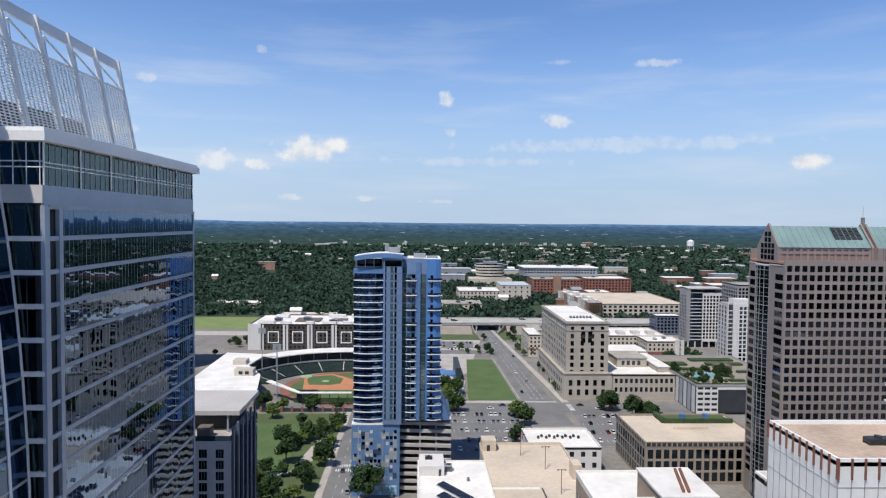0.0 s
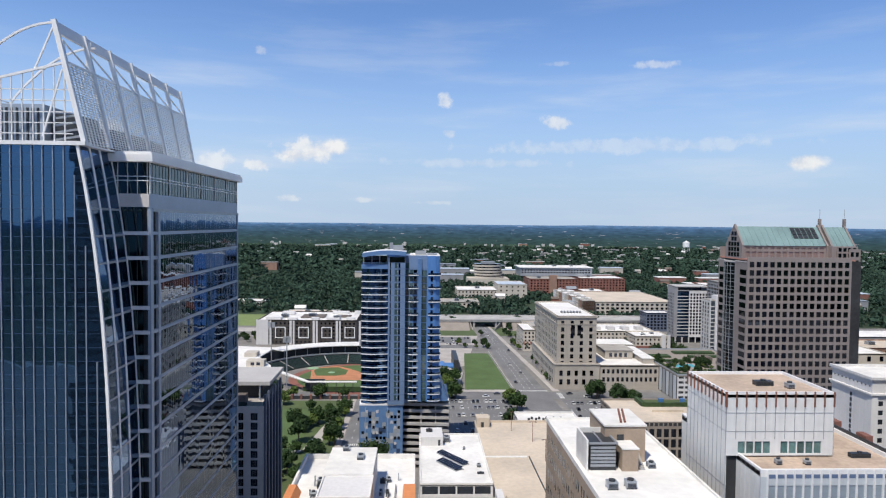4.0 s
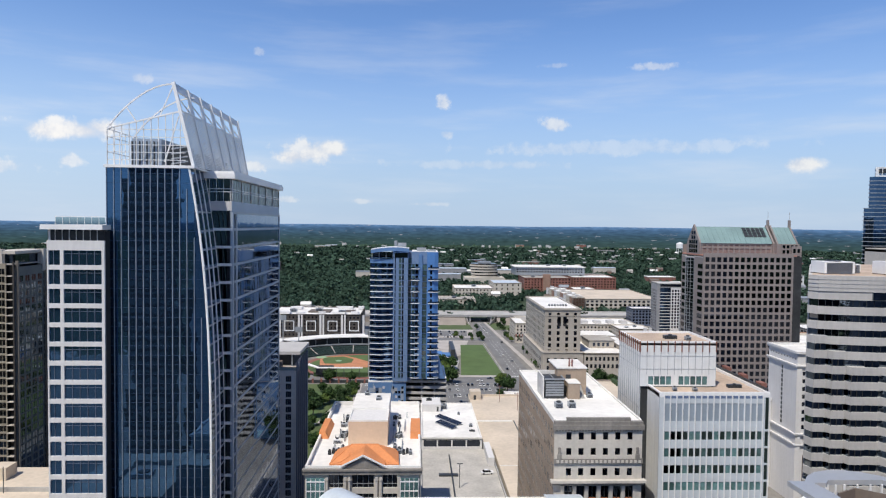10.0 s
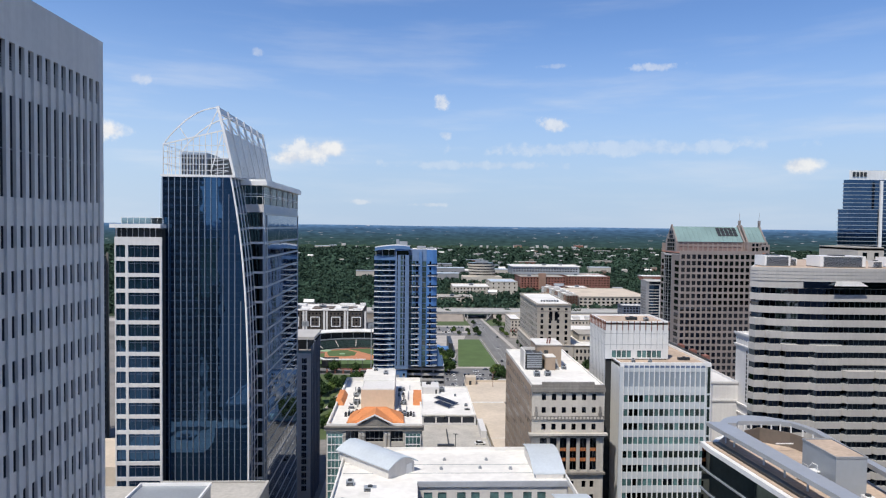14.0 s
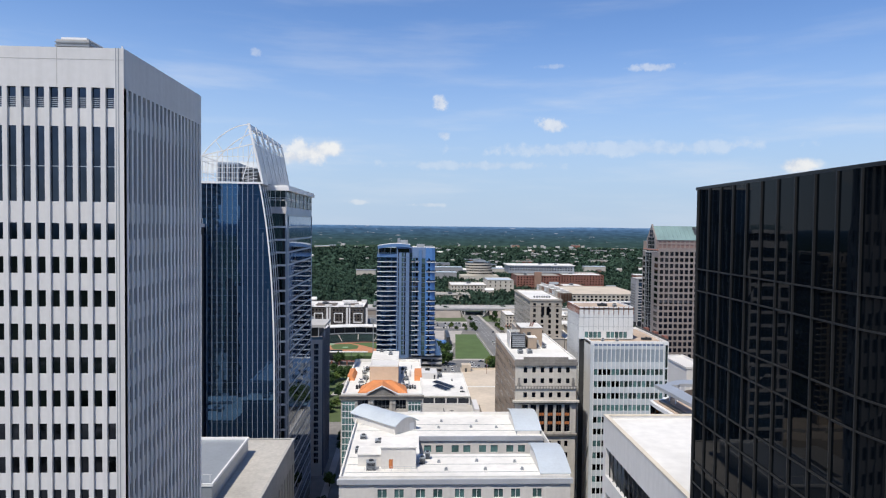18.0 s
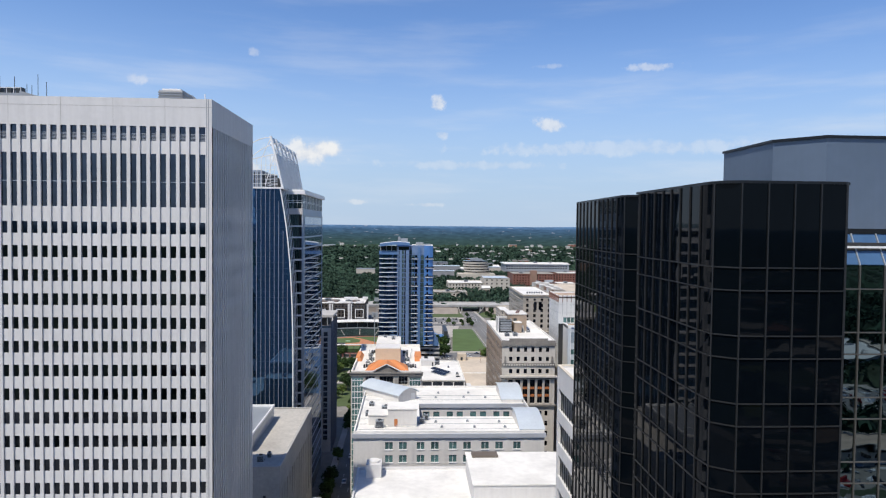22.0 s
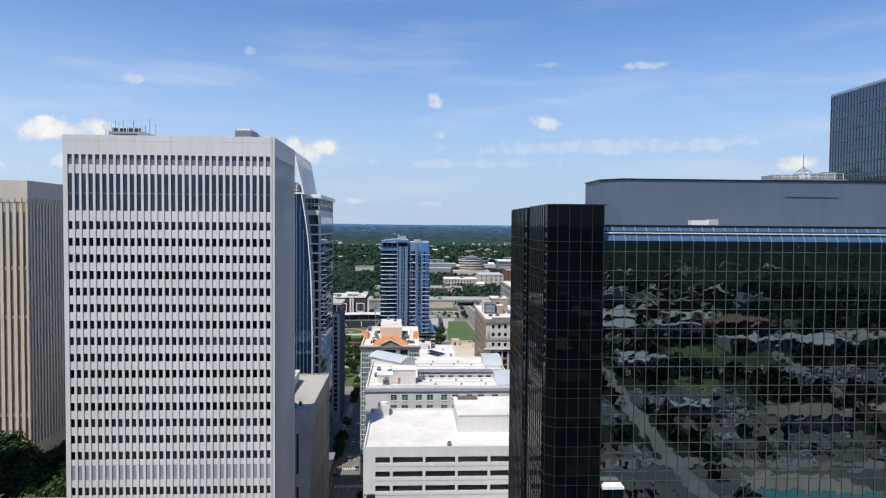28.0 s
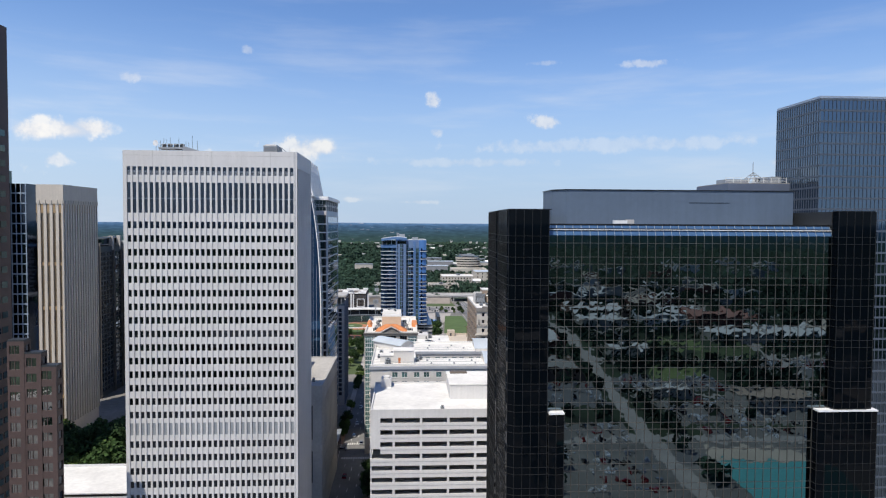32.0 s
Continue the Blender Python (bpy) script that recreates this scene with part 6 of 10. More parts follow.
    part("penthouse_front", [box(-18.5, 86.7, 57.5, -9.0, 97.0, 63.4)], TAN_STUCCO, t, "tan stucco rooftop penthouse")
    part("penthouse_deck", [box(-18.4, 86.8, 63.4, -9.1, 97.0, 63.55)], WHITE_CONCRETE, t)
    part("penthouse_rim", [box(-18.5, 86.7, 63.4, -9.0, 86.95, 63.8), box(-18.5, 86.95, 63.4, -18.25, 97, 63.8), box(-9.25, 86.95, 63.4, -9.0, 97, 63.8)], WHITE_ROOF, t)
    part("penthouse", [box(-18.7, 97.0, 57.5, -9.2, 112.5, 63.9)], WHITE_ROOF, t)
    rng = random.Random(3)
    for cx_, n_ in ((-20.6, 9), (-6.9, 10)):
        for i in range(n_):
            rooftop_unit(cx_ + rng.uniform(-1.1, 1.1), rng.choice((82, 84, 93, 95, 103, 106, 110)) + rng.uniform(-1, 1), 57.5, rng.uniform(.6, 1.3), rng.uniform(.7, 1.5), rng.uniform(.6, 1.3), mat=rng.choice((GREY_METAL, LOUVRE_GREY, LOUVRE_GREY, DARK_METAL)))
    for x, y, dy in ((-21.4, 92, 6), (-19.9, 90, 8), (-20.6, 103, 7), (-8.0, 88, 11), (-6.6, 92, 12), (-5.6, 84, 6), (-7.2, 104, 9), (-5.2, 98, 9), (-21.8, 82, 5)):
        part("roof_pipe", [box(x, y, 57.9, x + .2, y + dy, 58.1), box(x, y, 57.5, x + .2, y + .2, 57.9), box(x, y + dy - .2, 57.5, x + .2, y + dy, 57.9)], LOUVRE_GREY, t)
    for i in range(18):
        x, y = rng.choice((rng.uniform(-22.4, -19.4), rng.uniform(-8.5, -4.6))), rng.uniform(80, 114)
        part("roof_vent", [box(x, y, 57.5, x + .25, y + .25, 57.5 + rng.uniform(.7, 1.8))], rng.choice((LOUVRE_GREY, DARK_METAL, GREY_METAL)), t)
    for i in range(5):
        rooftop_unit(-22.2 + .8 * i, 80.6 + .7 * (i % 2), 57.5, .7, .8, 1.0, mat=rng.choice((GREY_METAL, DARK_METAL)))
        rooftop_unit(-6.6 + .8 * i, 80.6 + .7 * (i % 2), 57.5, .7, .8, 1.0, mat=rng.choice((GREY_METAL, DARK_METAL)))
    rooftop_unit(-21.4, 89.0, 57.5, 1.9, 1.2, 1.0, mat=WHITE_METAL)
    rooftop_unit(-12.2, 106, 63.9, 1.4, 2.4, .7)
    rooftop_unit(-15.6, 110.6, 63.9, 1.3, 1.2, .9)


# ---- low block with solar panels, parking decks beside it ----
def solar_block():
    x0, x1, y0, y1, z = 0.3, 23.4, 178.5, 229.0, 30.4
    t = thing("solar_roof_building", (12, 204, 0), "low white-roofed building carrying dark solar panels", "building")
    f = south(x0, y0)
    facade(t, f, 0, x1 - x0, 0, z - .6, even(.5, 22.6, 4, 5.0), [(z - 3.6, z - .9)], WHITE_CONCRETE, DARK_GLASS, .5, 8)
    part("wall", [box(x0, y0 + .5, 0, x0 + .4, y1, z - .6), box(x1 - .4, y0 + .5, 0, x1, y1, z - .6), box(x0 + .4, y1 - .4, 0, x1 - .4, y1, z - .6)], WHITE_CONCRETE, t)
    core(t, x0, x1, y0, y1, z, .6)
    flat_roof(t, x0, x1, y0, y1, z, WHITE_ROOF, WHITE_ROOF, .6)
    part("penthouse", [box(.8, 216, z - .6, 9, 228, z + 2.6)], WHITE_CONCRETE, t)
    part("penthouse_door", [box(7.2, 215.9, z - .5, 8.0, 216, z + 1.6)], DARK_METAL, t)
    zz = z - .2
    for ax, ay, bx, by, n_, w in ((6.3, 208, 15.0, 195, 12, 2.6), (6.0, 199.5, 12.4, 190.0, 8, 3.0)):
        arr = thing("solar_array", ((ax + bx) / 2, (ay + by) / 2, z - .6), "tilted row of dark blue solar panels on the roof", "solar panels", "solar arrays")
        d = Vector((bx - ax, by - ay, 0))
        u = d / n_
        s = Vector((u.y, -u.x, 0)).normalized() * -w
        for i in range(n_):
            p = Vector((ax, ay, zz)) + u * i
            q = p + u * .9
            up, th = Vector((0, 0, .5)), Vector((0, 0, .06))
            part("solar_panel", [np.array([tuple(k) for k in (p, q, q + s + up, p + s + up, p + th, q + th, q + s + up + th, p + s + up + th)])], SOLAR, arr)
        part("mounting_rail", [beam((ax, ay, z - .45), (bx, by, z - .45), .2), beam(tuple(Vector((ax, ay, z - .45)) + s), tuple(Vector((bx, by, z - .45)) + s), .2)], GREY_METAL, arr)
    rooftop_unit(10.5, 221, z - .6, 2.6, 2.4, 2.0)
    rooftop_unit(20.3, 194.5, z - .6, 1.4, 1.4, .9)
    rooftop_unit(20.3, 188.0, z - .6, 2.2, .8, .6, mat=DARK_METAL)
    rooftop_unit(16.5, 212, z - .6, 1.0, 1.0, .8)
    rooftop_unit(4.0, 223, z + 2.6, 2.4, 1.6, .9, mat=DARK_METAL)

    # grey roof deck with a parked car
    g = thing("grey_parking_deck", (13, 145, 0), "weathered grey concrete parking deck with low walls", "parking garage")
    part("deck_slab", [box(-.2, 112, 25.4, 26.4, 178, 26.0)], STAINED_CONCRETE, g)
    part("deck_wall", [box(-.2, 111.7, 0, 26.4, 112, 27.0), box(26.1, 112, 0, 26.4, 178, 27.1), box(-.2, 112, 0, .1, 178, 27)], CONCRETE, g)
    part("deck_core", [box(.2, 112.1, 0, 26, 177.9, 25.4)], CONCRETE, g)
    part("deck_rail", [box(10.2, 112.5, 26, 10.5, 170, 26.9), box(6.0, 150, 26, 12.5, 152, 26.5)], DARK_METAL, g)
    part("ramp_house", [box(23.8, 160, 26, 26.0, 177.4, 29.0)], WHITE_CONCRETE, g)
    part("ramp_opening", [box(1.2, 113, 26, 9.8, 121, 26.25)], DARK_METAL, g)
    part("lamp_post", [box(12.2, 140, 26, 12.4, 140.2, 34), box(11.4, 140, 33.9, 13.2, 140.2, 34.1)], DARK_METAL, g)
    b = thing("beige_parking_deck", (42, 190, 0), "broad beige parking deck with light poles and a stair house", "parking garage")
    part("deck_slab", [box(27.4, 112, 25.3, 56, 178, 26.0), box(24.2, 178, 25.3, 56, 258, 26.0)], BEIGE_DECK, b)
    part("deck_core", [box(27.6, 112.3, 0, 55.8, 178, 25.3), box(24.4, 178, 0, 55.8, 257.7, 25.3)], CONCRETE, b)
    part("deck_wall", [box(27.4, 112, 26, 27.7, 178, 27.0), box(24.2, 178, 26, 24.5, 258, 27.0), box(24.5, 257.7, 26, 56, 258, 27), box(55.7, 112, 26, 56, 257.7, 27)], BEIGE_DECK, b)
    part("deck_joint", [box(40.6, 112, 26, 41.0, 215, 26.25)], DARK_METAL, b)
    part("deck_gutter", [box(24.6, 214, 26, 40, 215.5, 26.2)], WHITE_ROOF, b)
    part("deck_gutter", [box(28, 160, 26, 55, 160.4, 26.1)], WHITE_ROOF, b)
    part("stair_house", [box(24.6, 251, 26, 30, 257, 30.0)], BEIGE_DECK, b)
    part("stair_door", [box(26.4, 250.9, 26, 27.6, 251, 28.2)], DARK_METAL, b)
    part("second_stair_house", [box(52.5, 222, 26, 55.5, 228, 31.0)], BEIGE_DECK, b)
    for x, y in ((38.5, 246), (46, 210), (47, 160), (45, 232)):
        lp = thing("deck_lamp", (x, y, 26), "double-headed parking deck lamp on a thin pole", "lamp post", "deck lamps")
        part("pole", [box(x - .09, y - .09, 26, x + .09, y + .09, 34)], RUST_STEEL, lp)
        part("arm", [box(x - 1.2, y - .07, 33.9, x + 1.2, y + .07, 34.05)], RUST_STEEL, lp)
        part("lamp_head", [box(x - 1.5, y - .2, 33.8, x - .8, y + .2, 34.0)], DARK_METAL, lp)
        part("lamp_head", [box(x + .8, y - .2, 33.8, x + 1.5, y + .2, 34.0)], DARK_METAL, lp)


old_tower()
pale_office()
hotel()
white_garage()
pediment_office()
solar_block()

# ---- blue apartment tower on its garage ----
def blue_apartments():
    yb = 272.0
    t = thing("blue_apartment_tower", (-8, 285, 0), "bright blue glass apartment tower with curved white balconies", "apartment tower")
    pod = south(-26.5, yb)
    part("podium", [box(-26.5, yb, 0, -7.0, yb + 34, 29.6)], BLUE_CLADDING, t, "blue patchwork metal-clad podium")
    rng = random.Random(8)
    for i in range(11):
        for k in range(9):
            if rng.random() < .34:
                part("podium_window", [pod.box(1.0 + 1.62 * i, 2.1 + 1.62 * i, 7 + 2.4 * k, 8.3 + 2.4 * k, 0, .1)], rng.choice((DARK_GLASS, DARK_GLASS, PALE_PANEL)), t)
            if rng.random() < .45:
                part("podium_panel", [pod.box(.6 + 1.62 * i, 2.2 + 1.62 * i, 5.2 + 2.4 * k, 7.55 + 2.4 * k, 0, .05)], rng.choice((BLUE_PANEL, BLUE_CLADDING_DARK, GREY_METAL)), t)
    part("podium_frame", [pod.box(2.6, 2.9, 6, 28.8, .1, .25), pod.box(12.6, 12.9, 6, 28.8, .1, .25), pod.box(2.6, 12.9, 6, 6.3, .1, .25)], BLUE_PANEL, t)
    part("podium_mural", [pod.box(3.4, 18.4, .8, 4.6, 0, .12)], MURAL, t, "painted blue and white storefront mural")
    # open garage decks
    for k in range(10):
        z = 1.8 + 3.0 * k
        part("garage_rail", [np.array([(-7.0, yb + 3, z), (14.0, yb + 1 + .5 * (k % 2), z), (14.0, yb + 3, z), (-7, yb + 4, z), (-7.0, yb + 3, z + 1.25), (14.0, yb + 1 + .5 * (k % 2), z + 1.25), (14.0, yb + 3, z + 1.25), (-7, yb + 4, z + 1.25)])], CONCRETE, t, "grey concrete garage rail")
        part("garage_slab", [box(-7, yb + 3.6, z - .2, 14.0, yb + 34, z + .1)], CONCRETE, t)
        part("garage_side_rail", [box(13.8, yb + 3, z, 14.2, yb + 34, z + 1.25)], CONCRETE, t)
    # near-black core in place of shade inside the open garage
    part("garage_core", [box(-6, yb + 12, 0, 10, yb + 33, 30)], INTERIOR_SHADE, t)
    for x in (1.0, 7.6):
        part("garage_column", [box(x, yb + 2.6, 0, x + .6, yb + 3.4, 31)], CONCRETE, t)
    part("podium_roof", [box(-26.5, yb, 29.6, -7, yb + 34, 30.2), box(-7, yb + 3, 31.0, 14, yb + 34, 31.4)], WHITE_METAL, t)
    # left bowed bay
    def bow(x, a, b, depth):
        u = (x - a) / (b - a)
        return yb + 2.2 - depth * math.sin(math.pi * min(1, max(0, u))) * .9
    xs = list(np.linspace(-26.0, -14.0, 9))
    outline = [(x, bow(x, -27, -13, 2.0) + .9) for x in xs] + [(-14.0, yb + 30), (-26.0, yb + 30)]
    part("left_bay", prism("left_bay", outline, 30.2, 91.2), BLUE_GLASS_LIT, t, "bowed blue glass bay")
    part("left_bay_top", [box(-26.0, yb + .6, 91.2, -14.0, yb + 1.1, 93.2), box(-26, yb + 1.1, 91.2, -25.4, yb + 12, 93.2)], BLUE_CLADDING, t)
    for k in range(20):
        z = 31.8 + 2.97 * k
        ext = 1.5 if k < 12 else 1.1
        ring_pts = [(x, bow(x, -27, -13, 2.0) - ext * .6) for x in xs] + [(x, bow(x, -27, -13, 2.0) + 1.2) for x in reversed(xs)]
        b = part("balcony", prism("balcony", ring_pts, z, z + .42), BALCONY_WHITE, t)
        part("balcony_glass", prism("balcony_glass", [(x, bow(x, -27, -13, 2.0) - ext * .6 + .1) for x in xs] + [(x, bow(x, -27, -13, 2.0) - ext * .6 + .18) for x in reversed(xs)], z + .38, z + 1.3), RAIL_GLASS, b)
        part("bay_window", [box(-25.4 + 2.9 * i, bow(-24.4 + 2.9 * i, -27, -13, 2.0) + .7, z + .5, -23.4 + 2.9 * i, bow(-24.4 + 2.9 * i, -27, -13, 2.0) + 1.2, z + 2.6) for i in range(4)], BLUE_GLASS_LIT, t)
    # central blade
    part("blade", [box(-14.0, yb - .8, 30.2, -6.4, yb + 24, 97.0)], STEEL_BLUE, t, "steel-blue clad central blade")
    for x, w in ((-13.2, .45), (-11.1, 1.2), (-9.4, .8)):
        for k in range(21):
            part("blade_window", [box(x, yb - .88, 32.2 + 2.97 * k, x + w, yb - .8, 34.6 + 2.97 * k)], DARK_GLASS if w < 1 else GLASS_STRIP, t)
    part("blade_joint", [box(-14.0, yb - .84, 31.9 + 2.97 * k, -6.4, yb - .8, 31.98 + 2.97 * k) for k in range(22)], BLUE_CLADDING_DARK, t)
    # small white vents, one to a storey
    part("blade_lamp", [box(-9.9, yb - 1.0, 33.4 + 2.97 * k, -9.7, yb - .8, 33.7 + 2.97 * k) for k in range(21)], BALCONY_WHITE, t, kind="stuff")
    part("blade_cap", [box(-14.2, yb - 1, 97.0, -6.2, yb + 3, 98.2)], SKY_CLADDING, t)
    part("blade_lintel", [box(-13.4, yb - .9, 94.2, -6.6, yb - .8, 96.6)], DARK_GLASS, t)
    part("roof_terrace", [box(-25, yb + 8, 91.2, -14, yb + 28, 96.8)], DARK_GLASS, t)
    sail = [(x, 97.9 + 1.3 * math.sin(math.pi * (x + 25.5) / 24)) for x in np.linspace(-25.5, -6, 10)]
    part("canopy_roof", strip("canopy_roof", [[(x, yb - 1.6, q), (x, yb + 10, q), (x, yb + 10, q + .5), (x, yb - 1.6, q + .5)] for x, q in sail]), BALCONY_WHITE, t, "pale curved canopy over the roof terrace")
    part("canopy_fascia", strip("canopy_fascia", [[(x, yb - 1.7, q - 1.5), (x, yb - 1.6, q - 1.5), (x, yb - 1.6, q + .3), (x, yb - 1.7, q + .3)] for x, q in sail]), BLUE_CLADDING, t)
    for x in (-25.2, -21.5, -18.0, -14.6):
        part("canopy_column", [box(x, yb + .8, 93, x + .3, yb + 1.1, 98.2)], LOUVRE_GREY, t)
    part("terrace_rail", [box(-26, yb + .9, 93.2, -14, yb + 1.0, 94.2)], RAIL_GLASS, t)
    part("recess", [box(-6.4, yb + 1.6, 30.2, -4.6, yb + 24, 97)], DARK_BLUE_PANEL, t)
    part("recess_glass", [box(-6.3, yb + 1.5, 32 + 2.97 * k, -4.7, yb + 1.6, 34.5 + 2.97 * k) for k in range(21)], GLASS_STRIP, t, kind="stuff")
    # right section: shaded bays with slabs, a glazed strip, a bright bowed flank
    part("right_section", [box(-4.6, yb + .6, 31.4, 9.2, yb + 26, 96.9)], BLUE_CLADDING, t, "blue-clad right-hand section")
    part("bay_shaft", prism("bay_shaft", [(-.9, yb - .7), (1.0, yb - .3), (1.0, yb + .7), (-.9, yb + .7)], 31.4, 96.0), BLUE_CLADDING, t)
    part("glass_strip", [box(1.0, yb + .45, 31.6 + 2.97 * k, 3.2, yb + .6, 34.2 + 2.97 * k) for k in range(21)], GLASS_STRIP, t, kind="stuff")
    part("lit_flank", prism("lit_flank", [(3.4, yb - .5), (5.2, yb - .9), (7.2, yb - .9), (9.0, yb - .2), (9.2, yb + .8), (3.4, yb + .8)], 31.4, 97.2), SKY_CLADDING, t, "bright blue bowed flank")
    part("parapet_sign_panel", [box(-4.6, yb + .3, 91.0, 3.4, yb + .6, 97.4)], STEEL_BLUE, t)
    for k in range(20):
        z = 31.9 + 2.97 * k
        part("right_window", [box(-4.3, yb + .5, z + .4, -2.9, yb + .6, z + 2.5)], GLASS_STRIP, t)
        part("right_window", [box(-2.6, yb + .5, z + .4, -1.2, yb + .6, z + 2.5)], DARK_GLASS, t)
        part("flank_window", [box(5.0, yb - .98, z + .4, 6.0, yb - .6, z + 2.4)], DARK_GLASS, t)
        if k < 11 or k % 2 == 1:
            for outline in ([(-4.9, yb - .7), (-2.8, yb - 1.3), (-.5, yb - 1.0), (-.3, yb + .6), (-4.9, yb + .6)], [(3.9, yb - 1.5), (7.0, yb - 2.0), (9.6, yb - 1.1), (9.8, yb + .6), (3.9, yb + .6)]):
                b = part("balcony", prism("balcony", outline, z, z + .38), BALCONY_WHITE, t)
                part("balcony_glass", prism("balcony_glass", [(x, y + .1) for x, y in outline[:3]] + [(x, y + .2) for x, y in outline[2::-1]], z + .4, z + 1.25), RAIL_GLASS, b)
    part("right_roof", [box(-4.6, yb + .6, 96.9, 9.2, yb + 26, 97.3)], WHITE_ROOF, t)
    for unit in (box(-12, yb + 4, 99.6, -7.5, yb + 10, 101.6), box(-2, yb + 8, 97.3, 3, yb + 14, 99.0), box(3.5, yb + 5, 97.3, 8, yb + 9, 98.2), box(-14, yb + 12, 99, -12.4, yb + 15, 102.6)):
        part("roof_plant", [unit], LOUVRE_GREY, t)
    part("flare", [np.array([(8.7, yb + .6, 31.4), (13.4, yb + .6, 31.4), (13.4, yb + 20, 31.4), (8.7, yb + 20, 31.4), (8.7, yb + .6, 44.0), (8.9, yb + .6, 44.0), (8.9, yb + 20, 44.0), (8.7, yb + 20, 44.0)])], BLUE_CLADDING, t, "sloping blue metal flare")


# ---- pink granite tower with a green copper roof ----
def granite_tower():
    x0, x1, y0, y1, z = 139.5, 187.0, 252.0, 280.0, 98.0
    t = thing("granite_tower", (163, 266, 0), "pinkish granite office tower with a pitched green copper roof", "office tower")
    rows = storeys(96.8, 3.55, 2.35, 6)
    f = south(x0, y0)
    facade(t, f, 0, x1 - x0 - 2, 0, z, even(.5, x1 - x0 - 2.5, 15, 2.05), rows, PINK_GRANITE, DARK_GLASS, .55, 200)
    facade(t, south(x1 - 2, y0 + 2), 0, 5.0, 0, 102.5, even(.3, 4.7, 2, 1.5), storeys(101.2, 3.55, 2.0, 6), PINK_GRANITE, DARK_GLASS, .5, 40)
    w = west(x0, y1)
    facade(t, w, .55, y1 - y0 - .56, 0, z - 1.5, [(1.4, 5.6), (21.2, 27.0)], rows[1:], PINK_GRANITE, DARK_GLASS, .5, 90, inset=.12)
    def bow(d):
        """Bowed plan of the bay, grown by d."""
        return [(x0 - (1.5 + d) * math.sin(math.pi * k / 10), y1 - 6.0 + d - (10.6 + 2 * d) * k / 10) for k in range(11)] + [(x0 + .3, y1 - 16.6 - d), (x0 + .3, y1 - 6.0 + d)]
    part("bay_glass", prism("bay_glass", bow(0)[::-1], 2, z - 2.0), DARK_GLASS, t, "bowed dark glass bay")
    for lo, hi in rows:
        part("bay_rail", prism("bay_rail", bow(.1)[::-1], lo - .2, lo), LOUVRE_GREY, t)
        part("bay_rail", prism("bay_rail", bow(.06)[::-1], lo + 1.3, lo + 1.4), LOUVRE_GREY, t)
    for k in (0, 2, 4, 6, 8, 10):
        bx_, by_ = bow(.08)[k]
        part("bay_post", [box(bx_ - .08, by_ - .08, 2, bx_ + .08, by_ + .08, z - 2.0)], LOUVRE_GREY, t)
    part("bay_cap", prism("bay_cap", bow(.3)[::-1], z - 2.0, z - 1.4), PALE_BAND, t)
    for a, b in ((.5, 6.0), (16.6, 27.5)):
        part("flank_coping", [w.box(a, b, z - 1.5, z - 1.1, -.4, .15)], PALE_BAND, t)
    part("wall", [box(x1 + 2.6, y0 + 2.5, 0, x1 + 3.0, y1, 102.5), box(x0 + .55, y1 - .5, 0, x1 + 2.6, y1, 102.5)], PINK_GRANITE, t)
    part("interior", [box(x0 + .6, y0 + .6, 0, x1 + 2.5, y1 - .6, z - .8)], INTERIOR_SHADE, t)
    part("terrace", [box(x0 + .3, y0 + .6, z - .6, x1, y1 - .5, z)], RED_TERRACE, t)
    # attic storey and roof
    facade(t, south(x0 + 1.5, y0 + 6.5), 0, 36.4, z, 103.6, even(.3, 36, 13, 1.9), [(98.6, 101.0), (101.9, 102.9)], PINK_GRANITE, PINK_SHADE, .5, 40)
    part("attic", [box(x0 + 1.5, y0 + 7, z, x0 + 37.9, y1 - 6, 103.6)], PINK_GRANITE, t)
    facade(t, south(x0 + 40.5, y0 + 2.6), 0, 9.0, z, 103.6, even(.3, 8.7, 4, 1.5), [(98.6, 100.6), (101.4, 103.0)], PINK_GRANITE, DARK_GLASS, .5, 10)
    part("second_attic", [box(x0 + 38.6, y0 + 3.2, z, x1 + 2.6, y1 - 2, 103.6)], PINK_GRANITE, t)
    part("parapet_rail", [box(x0, y0 + .05, z, x1 - 2, y0 + .45, z + .9)], PINK_GRANITE, t)
    ym = 266.0
    def gable(name, a, b, zr, mat, lab):
        return part(name, poly(name, [(a, y0 + 6.2, 103.6), (b, y0 + 6.2, 103.6), (b, y1 - 6.2, 103.6), (a, y1 - 6.2, 103.6), (a, ym, zr), (b, ym, zr)], [(0, 1, 5, 4), (2, 3, 4, 5), (0, 4, 3), (1, 2, 5), (3, 2, 1, 0)]), mat, t, lab)
    gable("copper_roof", x0 + 1.0, x0 + 37.6, 111.9, COPPER, "pale green copper roof with standing seams")
    gable("second_copper_roof", x0 + 40.4, x1 + 2.6, 111.9, COPPER, "")
    for a in [x0 + 1.0 + 2.62 * i for i in range(15)] + [x0 + 40.4 + 2.4 * i for i in range(5)]:
        part("roof_seam", [beam((a, y0 + 6.2, 103.7), (a, ym, 112.0), .18)], COPPER, t)
